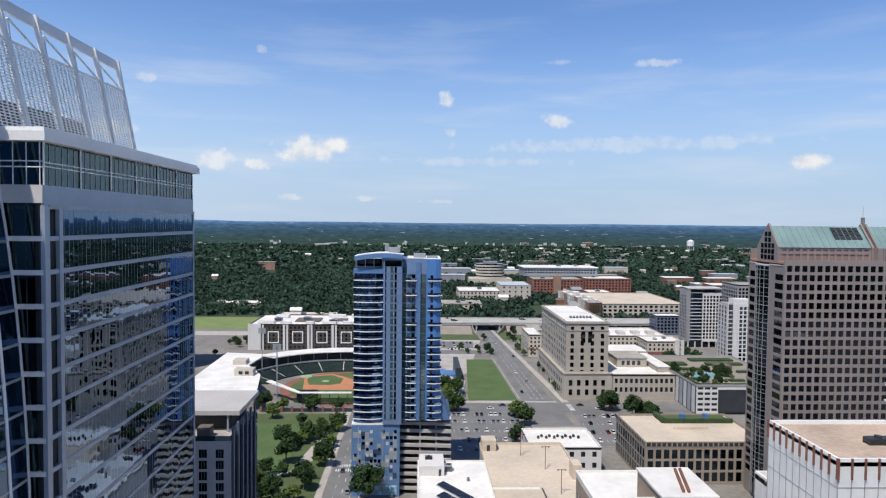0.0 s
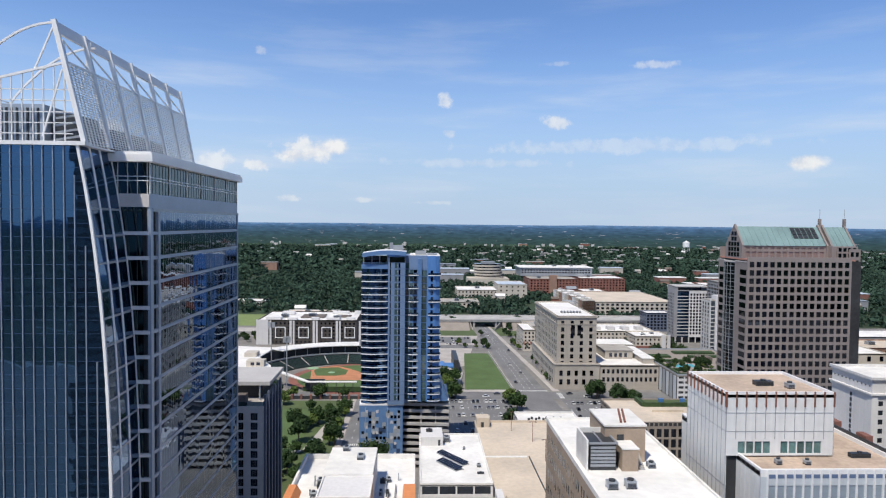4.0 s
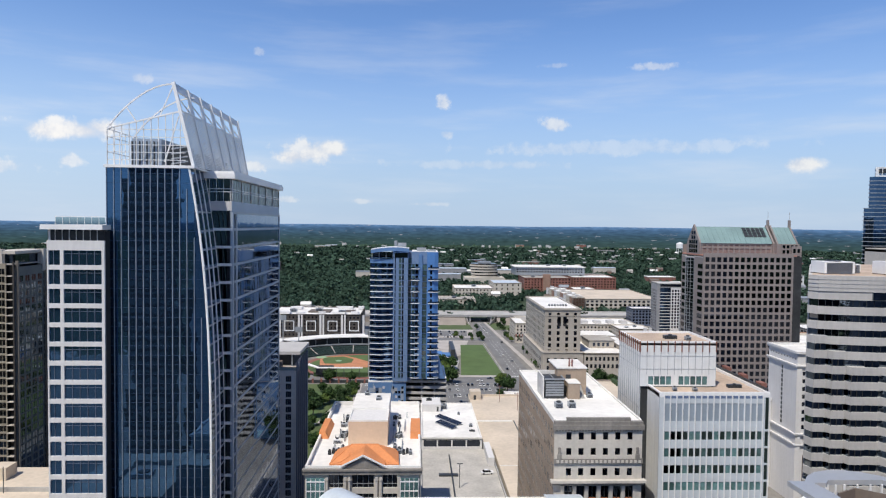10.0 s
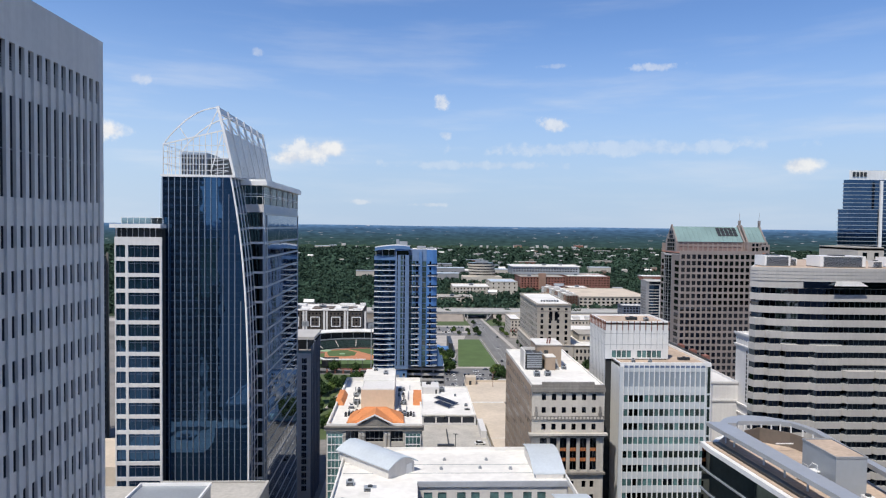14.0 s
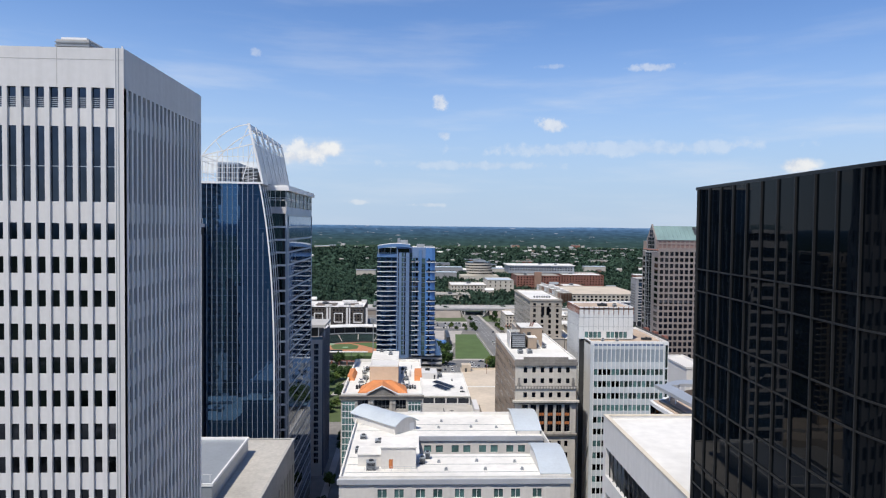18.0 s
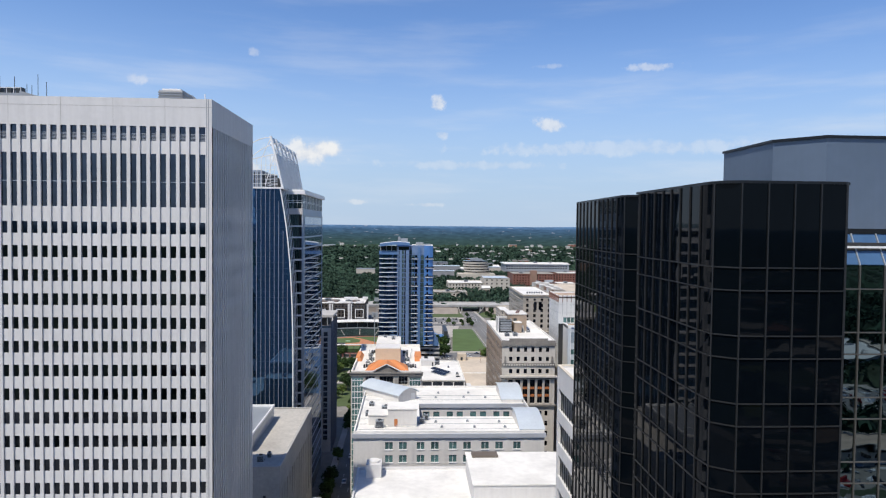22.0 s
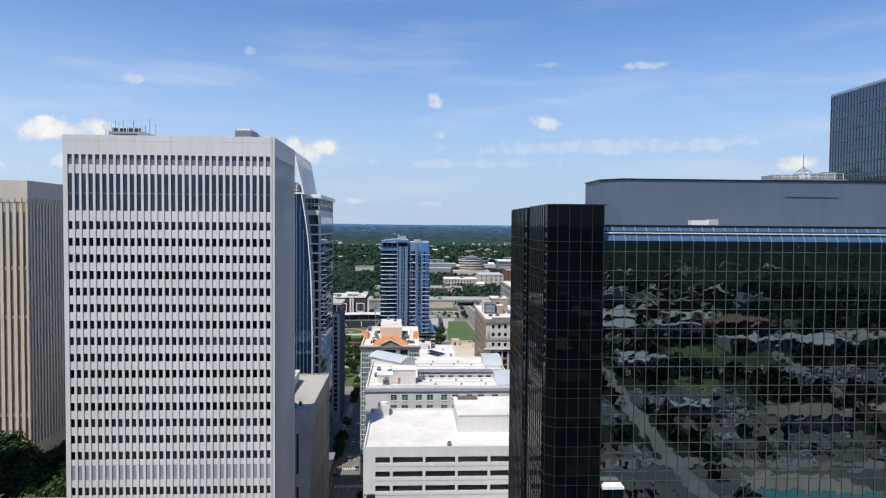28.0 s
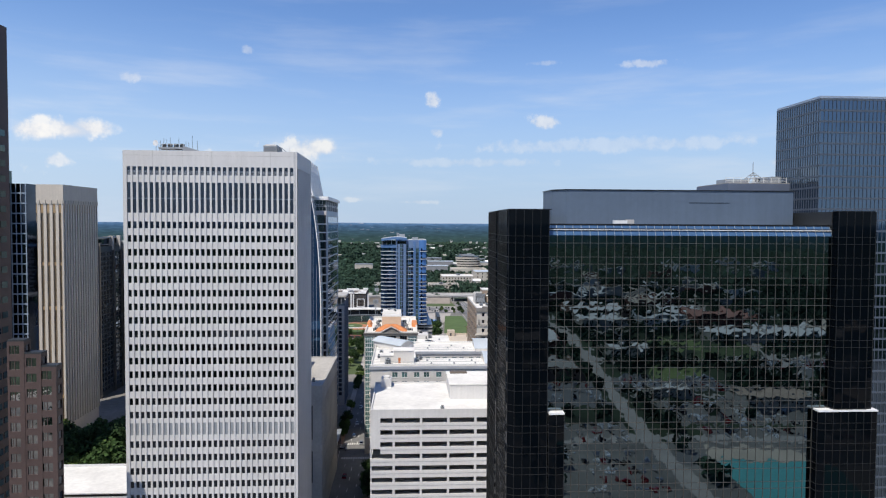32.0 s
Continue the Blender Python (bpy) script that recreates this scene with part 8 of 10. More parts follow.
def left_side():
    # low grey concrete building beside the street
    t = thing("grey_concrete_building", (-58, 25, 0), "low grey concrete building with a stained flat roof", "building")
    x0, x1, y0, y1, z = -62.0, -37.3, -2.0, 52.0, 50.3
    e = east(x1, y0)
    part("street_wall", punch(e, 0, y1 - y0, 0, z, even(1, 53, 14, 1.1), [(10, 22), (26, 44)], .5), CONCRETE, t)
    part("street_glass", [e.box(.5, 53.5, 9, 45, -.6, -.52)], DARK_GLASS, t)
    f = south(x0, y0)
    part("front_wall", punch(f, 0, x1 - x0 - .5, 0, z, [(20.4, 21.2)], [(14, 26), (30, 43)], .5), CONCRETE, t)
    part("wall", [box(x0, y0 + .5, 0, x0 + .5, y1, z), box(x0 + .5, y1 - .5, 0, x1 - .5, y1, z)], CONCRETE, t)
    part("interior", [box(x0 + .6, y0 + .6, 0, x1 - .65, y1 - .6, z - .6)], INTERIOR_SHADE, t)
    part("roof", [box(x0 + .5, y0 + .5, z - .4, x1 - .5, y1 - .5, z - .1)], STAINED_CONCRETE, t)
    part("roof_coping", [box(x1 - .6, y0, z, x1 + .1, y1, z + .2), box(x0, y1 - .6, z, x1 - .6, y1, z + .2)], CONCRETE, t)
    u = part("raised_roof", [box(-62, 8, z, -47.2, 40, 54.0)], GREY_METAL, t, "raised grey metal roof enclosure")
    part("raised_roof_rim", ring(-62.2, -47.0, 7.8, 40.2, 54.0, 54.6, .4), WHITE_METAL, u)
    part("raised_roof_rail", [box(-60 + 3 * i, 9, 54.6, -59.9 + 3 * i, 9.1, 56.2) for i in range(5)] + [box(-60, 9, 56.1, -47.5, 9.1, 56.2)], WHITE_METAL, u)
    rooftop_unit(-43.0, 2.5, z - .1, 1.6, 1.4, 1.5)
    rooftop_unit(-41.4, 5.5, z - .1, 1.0, 1.0, 1.2)
    rooftop_unit(-55, 46, z - .1, 2.0, 2.0, 1.2)
    g = thing("grey_annex", (-74, 58, 0), "grey flat-roofed annex with a roof well", "building")
    part("wall", [box(-86, 30, 0, -62.4, 60, 45)], CONCRETE, g)
    part("roof", [box(-86.4, 29.6, 45, -62.4, 36, 46), box(-86.4, 36, 45, -78, 60.4, 46), box(-68, 36, 45, -62.4, 60.4, 46), box(-78, 52, 45, -68, 60.4, 46)], STAINED_CONCRETE, g)
    rooftop_unit(-73, 44, 45, 5, 4, .9, mat=LOUVRE_GREY)
    st = thing("street_canopy", (-41, 64, 0), "glass street canopy beside the tower base", "canopy")
    part("canopy_roof", [box(-45, 56, 8, -38, 82, 8.5)], GREY_METAL, st)
    part("canopy_post", [box(-38.6, 57 + 6 * i, 0, -38.3, 57.3 + 6 * i, 8) for i in range(5)], DARK_METAL, st)

    # grey hotel with an overhanging flat roof
    h = thing("grey_hotel", (-60, 170, 0), "grey panelled hotel with an overhanging flat roof terrace", "hotel")
    x0, x1, y0, y1, z = -76.0, -43.6, 158.0, 183.0, 60.3
    f = south(x0, y0)
    facade(t=h, face=f, s0=0, s1=x1 - x0, z0=0, z1=z, cols=[(1.6 + 3.9 * i, 3.5 + 3.9 * i) for i in range(8)], rows=storeys(58.4, 2.66, 2.05, 4), wall=LIGHT_PANEL, pane=DARK_GLASS, depth=.3, limit=90)
    part("window_bar", [f.box(2.2 + 3.9 * i + .6 * j, 2.26 + 3.9 * i + .6 * j, 4, 58.4, -.2, -.12) for i in range(8) for j in (0, 1)], LOUVRE_GREY, h)
    e = east(x1, y0)
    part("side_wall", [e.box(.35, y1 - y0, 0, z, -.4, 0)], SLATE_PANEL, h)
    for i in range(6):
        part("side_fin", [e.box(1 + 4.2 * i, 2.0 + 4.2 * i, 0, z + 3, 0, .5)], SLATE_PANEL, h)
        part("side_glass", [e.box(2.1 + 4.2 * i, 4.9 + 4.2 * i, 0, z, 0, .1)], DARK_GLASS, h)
    part("wall", [box(x0, y0 + .35, 0, x0 + .4, y1, z), box(x0 + .4, y1 - .4, 0, x1 - .4, y1, z)], GREY_CLADDING, h)
    part("interior", [box(x0 + .5, y0 + .4, 0, x1 - .5, y1 - .5, z - .8)], INTERIOR_SHADE, h)
    part("terrace", [box(x0 + .1, y0 + .4, z - .5, x1 - .1, y1 - .4, z)], PAVING, h)
    part("terrace_rail", [box(-53, y0 + .1, z, x1, y0 + .2, z + 1.2), box(x1 - .1, y0 + .2, z, x1, 168, z + 1.2)], PALE_GLASS, h)
    part("top_storey", [box(x0 + 1, 168, z, -46, y1 - .5, 64.6)], DARK_METAL, h)
    part("brown_pier", [box(-76, y0 - .3, 0, -55, y0 - .02, 66.2)], BROWN_CLADDING, h)
    part("roof_slab", [box(-80, 164.5, 64.6, -43.2, 184.5, 65.7)], PALE_BAND, h, "pale overhanging roof slab")
    part("terrace_planter", [box(-52, 160, z, -49, 163, z + 2.6)], BROWN_CLADDING, h)
    part("terrace_column", [box(-46.4, 165, z, -46.0, 165.4, 64.6), box(-46.4, 182, z, -46, 182.4, 64.6)], GREY_METAL, h)
    rooftop_unit(-62, 166.5, 65.7, 2, 2, 1.4)

    # tan-framed residential towers, flank and recess shade painted dark, and a beige deck beyond
    for x1, y0, depth, wide, z in ((-157.0, 190.0, 48.0, 22.0, 94.5), (-196.0, 176.0, 40.0, 26.0, 96.0)):
        q = thing("residential_tower", (x1 - wide / 2, y0 + depth / 2, 0), "tan-framed residential tower with dark windows and balconies", "apartment tower", "residential towers")
        f, e = south(x1 - wide, y0), east(x1, y0)
        rows = storeys(z - 2.0, 3.05, 2.3, 3)
        k = int((wide - 3.5) / 4.1)
        cols = [(wide - 3.4 - 4.1 * i - 2.6, wide - 3.4 - 4.1 * i) for i in range(k)]
        facade(q, f, 0, wide - 3.0, 0, z, cols[::-1], rows, TAN_FRAME, RIBBON_GLASS, .5, 24)
        part("window_bar", [f.box((a + b) / 2 - .06, (a + b) / 2 + .06, 3, z - 2, -.34, -.2) for a, b in cols], TAN_FRAME, q)
        # the notch's shade is put into its near-black colour
        part("corner_recess", [f.box(wide - 3.0, wide, 0, z - 1, -3.2, -2.6), f.box(wide - .45, wide, 0, z + .5, -.6, 0)], DARK_CLADDING_AND_SHADE, q)
        for lo, hi in rows[:26]:
            part("balcony", [f.box(wide - 3.0, wide - .5, lo - .75, lo - .45, -2.6, .25)], LIGHT_STONE, q)
        side = [(3.4 + 4.4 * i, 6.4 + 4.4 * i) for i in range(int((depth - 4) / 4.4))]
        # east flank: shade put into the wall colour
        facade(q, e, .6, depth, 0, z - 1.5, side, rows[1:], FLANK_SHADE, RIBBON_GLASS, .45, 0, inset=.12)
        part("side_frame", [e.box(a - .12, b + .12, lo - .12, lo, 0, .12) for a, b in side for lo, hi in rows[1:]] + [e.box((a + b) / 2 - .07, (a + b) / 2 + .07, 3, z - 3, -.2, .05) for a, b in side], FLANK_SHADE, q, kind="stuff")
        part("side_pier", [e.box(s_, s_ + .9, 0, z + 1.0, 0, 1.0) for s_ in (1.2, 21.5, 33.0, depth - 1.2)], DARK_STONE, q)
        part("side_post", [e.box(s_ - .6, s_ + 1.6, z - 4, z + 5.0, -1.8, .6) for s_ in (20.5, 32.0)], LIGHT_STONE, q)
        part("wall", [box(x1 - wide, y0 + .5, 0, x1 - wide + .4, y0 + depth, z), box(x1 - wide + .4, y0 + depth - .4, 0, x1 - .5, y0 + depth, z - 1.5)], DARK_CLADDING_AND_SHADE, q)
        part("interior", [box(x1 - wide + .5, y0 + 3.3, 0, x1 - .6, y0 + depth - .5, z - 1.5)], INTERIOR_SHADE, q)
        part("roof", [box(x1 - wide + .4, y0 + .5, z - .6, x1 - .4, y0 + depth - .4, z - .2)], GREY_ROOF, q)
        for u in range(5):
            xa_ = x1 - wide + .3 + (wide - 3.4) / 5 * u
            part("crown_post", [box(xa_, y0 + 1.5, z - .4, xa_ + 1.6, y0 + 3.5, z + 5.4)], LIGHT_STONE, q)
        part("crown_beam", [box(x1 - wide + .2, y0 + 1.7, z + 3.6, x1 - .4, y0 + 3.3, z + 4.7), box(x1 - 1.6, y0 + 3.3, z + 3.6, x1 - .4, y0 + depth * .7, z + 4.7)], LIGHT_STONE, q)
        part("crown_storey", [box(x1 - wide + 2, y0 + 5, z - .3, x1 - 2.2, y0 + depth - 4, z + 3.4)], RIBBON_GLASS, q)
        part("crown_roof", [box(x1 - wide + 1.4, y0 + 4.4, z + 3.4, x1 - 1.6, y0 + depth - 3.4, z + 4.0)], LIGHT_STONE, q)
    d = thing("beige_side_deck", (-118, 134, 0), "beige parking deck with lamp posts", "parking garage")
    part("deck_slab", [box(-152, 118, 28, -84, 152, 29.0)], BEIGE_DECK, d)
    part("deck_wall", [box(-152, 117.6, 0, -84, 118, 30.2), box(-84.4, 118, 0, -84, 152, 30.2), box(-151.8, 118, 0, -84.4, 151.8, 28)], BEIGE_DECK, d)
    part("stair_house", [box(-136, 140, 29, -131, 146, 33)], BEIGE_DECK, d)
    part("lamp_pole", [box(-140, 128, 29, -139.8, 128.2, 37), box(-126, 130, 29, -125.8, 130.2, 37)], DARK_METAL, d)
    part("ramp_wall", [box(-138, 131, 29, -112, 131.4, 30.4)], CONCRETE, d)

    # ribbed stone tower, dark green glass tower, brown stepped tower
    m = thing("ribbed_stone_tower", (-196, 117, 0), "pale ribbed stone office tower with shaded flank", "office tower")
    x0, x1, y0, y1, z = -219.5, -175.7, 93.4, 130.7, 128.3
    part("glass_core", [box(x0 + .8, y0 + .8, 0, x1 - .8, y1 - .8, z - 9)], BRONZE_GLASS, m)
    part("crown", [box(x0, y0, z - 9.5, x1, y1, z)], STONE_RIB, m)
    for face, length, k in ((south(x0, y0), x1 - x0, 15), (east(x1, y0), y1 - y0, 14)):
        for i in range(k + 1):
            s = length * i / k
            part("rib", [face.box(max(.01, s - .7), min(length - .01, s + .7), 8, z - 9.5, -.9, .0)], STONE_RIB, m)
        part("crown_panel", [face.box(s * length / k + .9, (s + 1) * length / k - .9, z - 14, z - 9.5, -.8, -.3) for s in range(k)], BRONZE_PANEL, m)
        part("rib_cap", [face.box(max(.01, length * i / k - .45), min(length - .01, length * i / k + .45), z - 9.5, z - 7.6, 0, .35) for i in range(k + 1)], STONE_RIB, m)
        part("rib_lamp", [face.box(length * (i + .5) / k - .5, length * (i + .5) / k + .5, zz, zz + 1.6, -.75, -.6) for i in range(k) for zz in (z - 62, z - 40, 22)], BRONZE_PANEL, m, kind="stuff")
    part("arcade_base", [box(x0 + .5, y0 + .5, 0, x1 - .5, y1 - .5, 8)], STONE_RIB, m)
    g = thing("green_glass_tower", (-168, 26, 0), "dark green glass tower with pale frames", "office tower")
    part("shaft", [box(-184, 18, 0, -160, 27, 130)], GREEN_GLASS, g)
    for i in range(10):
        part("shaft_fin", [box(-184 + 2.6 * i, 17.8, 0, -183.8 + 2.6 * i, 18, 131.5)], BLUE_PANEL, g)
    part("setback_shaft", [box(-160, 26, 0, -154.1, 33, 125)], DARK_GLASS, g)
    part("low_shaft", [box(-166, 33, 0, -157.5, 40, 109.7)], DARK_GLASS, g)
    for i in range(4):
        part("frame_post", [box(-160 + 1.85 * i, 25.8, 0, -159.7 + 1.85 * i, 26, 125)], BLUE_PANEL, g)
    for k in range(31):
        part("frame_rail", [box(-160, 25.75, 4 * k + 1, -154.0, 26, 4 * k + 1.5)], BLUE_PANEL, g)
    g.location.x = -170.6
    b = thing("brown_stepped_tower", (-104, -74, 0), "reddish-brown stone tower with stepped lower wings", "office tower")
    part("shaft", [box(-125.5, -84, 0, -107.6, -72, 159)], MAROON_STONE, b)
    for k in range(40):
        part("shaft_spandrel", [box(-125.2, -84.2, 4 + 3.8 * k, -108.0, -71.8, 5.8 + 3.8 * k)], PINK_GRANITE, b)
    part("side_window", [box(-107.6, -82.6 + 3.2 * i, 6 + 3.8 * k, -107.5, -80.2 + 3.2 * i, 7.6 + 3.8 * k) for i in range(3) for k in range(34)], GREEN_GLASS, b, kind="stuff")
    for x, yy, z in ((-99.3, -82, 81.0), (-95.4, -81.9, 77.9), (-91.9, -81.8, 74.7)):
        f = south(x - 4.0, yy)
        e = east(x, yy)
        rows = storeys(z - 1.0, 3.8, 2.1, 10)
        part("wing", punch(f, 0, 4.0, 0, z, [(.5, 2.9)], rows, .4) + punch(e, .4, 3, 0, z, [(.8, 2.6)], rows, .4), MAROON_STONE, b)
        for lo, hi in rows:
            part("wing_window", [f.box(.5, 2.9, lo, hi, -.32, -.25)], BRIGHT_WINDOW, b)
            part("wing_mullion", [f.box(1.6, 1.75, lo, hi, -.25, -.15), f.box(.95, 1.05, lo, hi, -.25, -.2)], MAROON_STONE, b)
        part("wing_side_window", [e.box(.7, 2.7, lo, hi, -.3, -.2) for lo, hi in rows], DARK_GLASS, b, kind="stuff")
        part("wing_core", [box(x - 4, yy + .5, 0, x - .5, yy + 3, z - .2)], INTERIOR_SHADE, b)
        part("wing_roof", [box(x - 4, yy, z, x, yy + 3, z + .4)], DARK_METAL, b)
    w = office("low_white_roof_building", "low building with a broad white flat roof", -150, -100, -8, 21.5, 14, WHITE_CONCRETE, WHITE_ROOF, limit=20, faces="s")


def row_apartments():
    """Long brick and cream apartments whose flank steps back along the parking block."""
    t = thing("row_apartments", (200, 840, 0), "long brick and cream apartment row with bay windows", "apartment building")
    for i in range(9):
        y0, y1 = 772 + 15 * i, 787 + 15 * i
        x0 = 197 - .9 * i
        wall = (BRICK_MIX, CREAM_WALL, WHITE_CONCRETE)[i % 3]
        w = west(x0, y1)
        part("wall", punch(w, 0, 15, 0, 21 + (i % 2), even(.5, 14.5, 4, 1.7), storeys(19.6, 3.4, 2.0, 2), .4), wall, t)
        part("window_band", [w.box(.3, 14.7, 1.5, 20, -.7, -.45)], DARK_GLASS, t)
        part("body", [box(x0 + .75, y0, 0, 213, y1 - .02, 20.6 + (i % 2))], wall, t)
        part("roof", [box(x0 + .1, y0 + .1, 21 + (i % 2), 213, y1 - .1, 21.4 + (i % 2))], WHITE_ROOF if i % 2 else GREY_ROOF, t)
        part("roof_box", [box(x0 + 5, y0 + 4, 21.4, x0 + 9, y0 + 9, 24.4)], LIGHT_PANEL, t)
    f = south(197, 772)
    part("end_wall", punch(f, 0, 16, 0, 21, even(.5, 15.5, 4, 1.7), storeys(19.6, 3.4, 2.0, 2), .4), CREAM_WALL, t)
    part("end_window", [f.box(.5, 15.5, 1.5, 20, -.44, -.41)], DARK_GLASS, t)


def city_edge():
    # parapet building with a roof garden
    t = office("parapet_office", "low brown stone office with gridded windows and roof garden", 98, 152, 283, 326, 18.8, FED_DARK, BEIGE_DECK, pitch=3.4, win=2.5, step=5.0, high=4.1, first=3.4, limit=60, depth=.7)
    # dark sheets on the wall, painted shade for the small crown openings
    part("crown_recess", [box(98.3, 282.9, 16.8, 151.7, 282.99, 18.3), box(97.9, 283.3, 16.8, 97.99, 325.7, 18.3)], INTERIOR_SHADE, t)
    part("crown_grid", [box(98 + 2.25 * i, 282.8, 16.6, 98.6 + 2.25 * i, 283, 18.8) for i in range(24)] + [box(97.8, 283 + 2.25 * i, 16.6, 98, 283.6 + 2.25 * i, 18.8) for i in range(19)], FED_DARK, t)
    part("roof_garden", [box(118, 314, 17.9, 150, 325, 18.3)], GRASS, t, "green roof garden")
    part("garden_hedge", [box(117, 312.5, 17.9, 150, 314, 20.0), box(116, 313, 17.9, 118, 325.5, 20)], HEDGE, t)
    part("garden_umbrella", [box(127, 318, 18.3, 129.4, 320, 20.6), box(139, 319, 18.3, 141, 321, 20.4)], SKY_CLADDING, t)
    part("roof_wall", [box(118, 303, 17.9, 134, 303.6, 19)], BEIGE_DECK, t)
    # parking with a pool deck
    p = thing("pool_deck_garage", (185, 420, 0), "grey parking garage with a turquoise rooftop pool", "parking garage")
    gx, gy, gz = 164.5, 389.0, 17.0
    part("body", [box(gx + .5, gy + .5, 0, 226, 478, 16.3)], INTERIOR_SHADE, p)
    f, w = south(gx, gy), west(gx, 478)
    for k in range(5):
        part("front_rail", [f.box(0, 13, .6 + 3.2 * k, 2.2 + 3.2 * k, -.4, 0)], WHITE_CONCRETE, p)
    for i in range(4):
        part("front_column", [f.box(4.2 * i, .8 + 4.2 * i, 0, 16.3, -.5, .05)], WHITE_CONCRETE, p)
    part("black_screen", [f.box(13, 60, 1.5, 15, -.4, .1)], DARK_METAL, p, "black mesh garage screen")
    part("screen_rail", [f.box(13, 60, 15, 16.3, -.4, .15)], WHITE_CONCRETE, p)
    for i in range(14):
        part("side_panel", [w.box(6.3 * i + .3, 6.3 * i + 4.6, .6, 16.0, -.3, .1)], PALE_BLUE_PANEL if i % 2 else SLATE_LIGHT, p)
        part("side_slot", [w.box(6.3 * i + 4.7, 6.3 * i + 6.2, .6, 16.0, -.3, -.1)], DARK_METAL, p)
    part("deck", [box(gx, gy, 16.3, 226, 478, gz)], FED_DARK, p)
    part("pool", [box(174, 414, gz, 188, 424, gz + .08)], POOL_WATER, p, "turquoise swimming pool")
    part("planter", [box(gx + 1, gy + 1.2, gz, gx + 3, 470, gz + 1.2), box(gx + 3, gy + 1.2, gz, 222, gy + 3, gz + 1.2)], HEDGE, p)
    part("deck_rail", ring(gx, 226, gy, 478, gz, gz + 1.1, .2), GREY_METAL, p)
    part("deck_lounge", [box(172 + 2.4 * i, 428, gz, 173.4 + 2.4 * i, 430, gz + .5) for i in range(7)], DARK_METAL, p)
    for qx, qy, qw, qd in ((gx + 4, 404, 6, 3), (190, 400, 9, 3), (192, 412, 3, 12), (204, 404, 14, 4), (206, 424, 12, 3), (170, 432, 20, 3), (196, 446, 24, 6), (168, 446, 14, 8), (190, 460, 30, 7)):
        part("planting_bed", [box(qx, qy, gz, qx + qw, qy + qd, gz + 1.3)], HEDGE, p)
    part("deck_pavilion", [box(196, 432, gz, 206, 440, gz + 3.2)], BROWN_CLADDING, p)
    # residential and office blocks
    a = thing("white_apartment_tower", (262, 614, 0), "white and grey apartment tower with a glass balcony bay", "apartment tower")
    f, w = south(245, 605), west(245, 623)
    rows = storeys(47.5, 3.1, 2.2, 7)
    facade(a, f, 14.5, 36, 5.5, 50, even(15.0, 35.6, 7, 1.9), rows, WHITE_CONCRETE, DARK_GLASS, .4, 98)
    part("corner_frame", [f.box(0, 3.2, 5.5, 54.5, -.5, 0), f.box(3.2, 14.5, 49.8, 50.6, -1, .2)], GREY_CLADDING, a)
    part("bay_glass", [f.box(3.2, 14.5, 5.5, 49.8, -1.4, -1.0)], BLUE_GLASS, a, "blue glass balcony bay")
    for lo, hi in rows:
        part("bay_rail", [f.box(3.2, 14.5, lo - .95, lo - .35, -1.0, .5)], LIGHT_PANEL, a)
    facade(a, w, .5, 17.5, 5.5, 54.5, even(1.5, 16.5, 4, 1.8), rows, GREY_CLADDING, DARK_GLASS, .4, 0)
    part("base_storey", [f.box(1, 35, 0, 5.5, -2.5, -1.5)], DARK_GLASS, a)
    for i in range(6):
        part("base_column", [f.box(1.5 + 6.5 * i, 2.5 + 6.5 * i, 0, 5.5, -1.2, -.3)], LIGHT_PANEL, a)
    part("wall", [box(280.6, 605.5, 0, 281, 623, 50), box(245.4, 622.6, 0, 280.6, 623, 50)], GREY_CLADDING, a)
    part("interior", [box(245.6, 607.6, 0, 280.5, 622.5, 49.6)], INTERIOR_SHADE, a)
    part("roof", [box(245.4, 606.5, 50.0, 280.6, 622.6, 50.4)], GREY_ROOF, a)
    part("roof_pavilion", [box(250, 608, 50.4, 272, 621, 53.6)], DARK_GLASS, a)
    part("pavilion_roof", [box(245, 604.5, 53.6, 278, 623, 54.6)], LIGHT_PANEL, a, "thin overhanging pavilion roof")
    part("roof_box", [box(272, 610, 50.4, 279, 620, 52.4)], GREY_CLADDING, a)
    s1 = thing("slim_balcony_tower", (238, 491, 0), "slim white apartment tower with stacked balconies", "apartment tower")
    f, w = south(226, 483), west(226, 500)
    rows = storeys(52.5, 3.1, 2.3, 3)
    facade(s1, f, 4.2, 24, 0, 55, even(8.4, 23.6, 5, 2.2), rows, WHITE_CONCRETE, RIBBON_GLASS, .4, 40)
    part("glass_corner", [f.box(.4, 4.2, 0, 54, -1.2, -.9)], RIBBON_GLASS, s1)
    part("white_fin", [f.box(0, .5, 0, 56, -.6, .3), f.box(3.9, 4.6, 0, 57, -.4, .6), f.box(6.4, 7.2, 0, 56, 0, .8)], WHITE_CONCRETE, s1)
    for lo, hi in rows:
        part("balcony", [f.box(.4, 3.9, lo - .8, lo - .3, -1.0, .6)], LIGHT_PANEL, s1)
    facade(s1, w, .5, 16.5, 0, 54, even(1.5, 15.5, 3, 2.4), rows, LIGHT_PANEL, RIBBON_GLASS, .4, 0)
    part("wall", [box(249.6, 483.4, 0, 250, 500, 55), box(226.5, 499.6, 0, 249.5, 500, 54)], LIGHT_PANEL, s1)
    part("interior", [box(226.5, 484.4, 0, 249.5, 499.4, 53.4)], INTERIOR_SHADE, s1)
    part("roof", [box(226.1, 483.4, 54.0, 249.6, 499.6, 54.5)], GREY_ROOF, s1)
    part("roof_box", [box(233, 487, 54.5, 245, 497, 57.6)], WHITE_CONCRETE, s1)
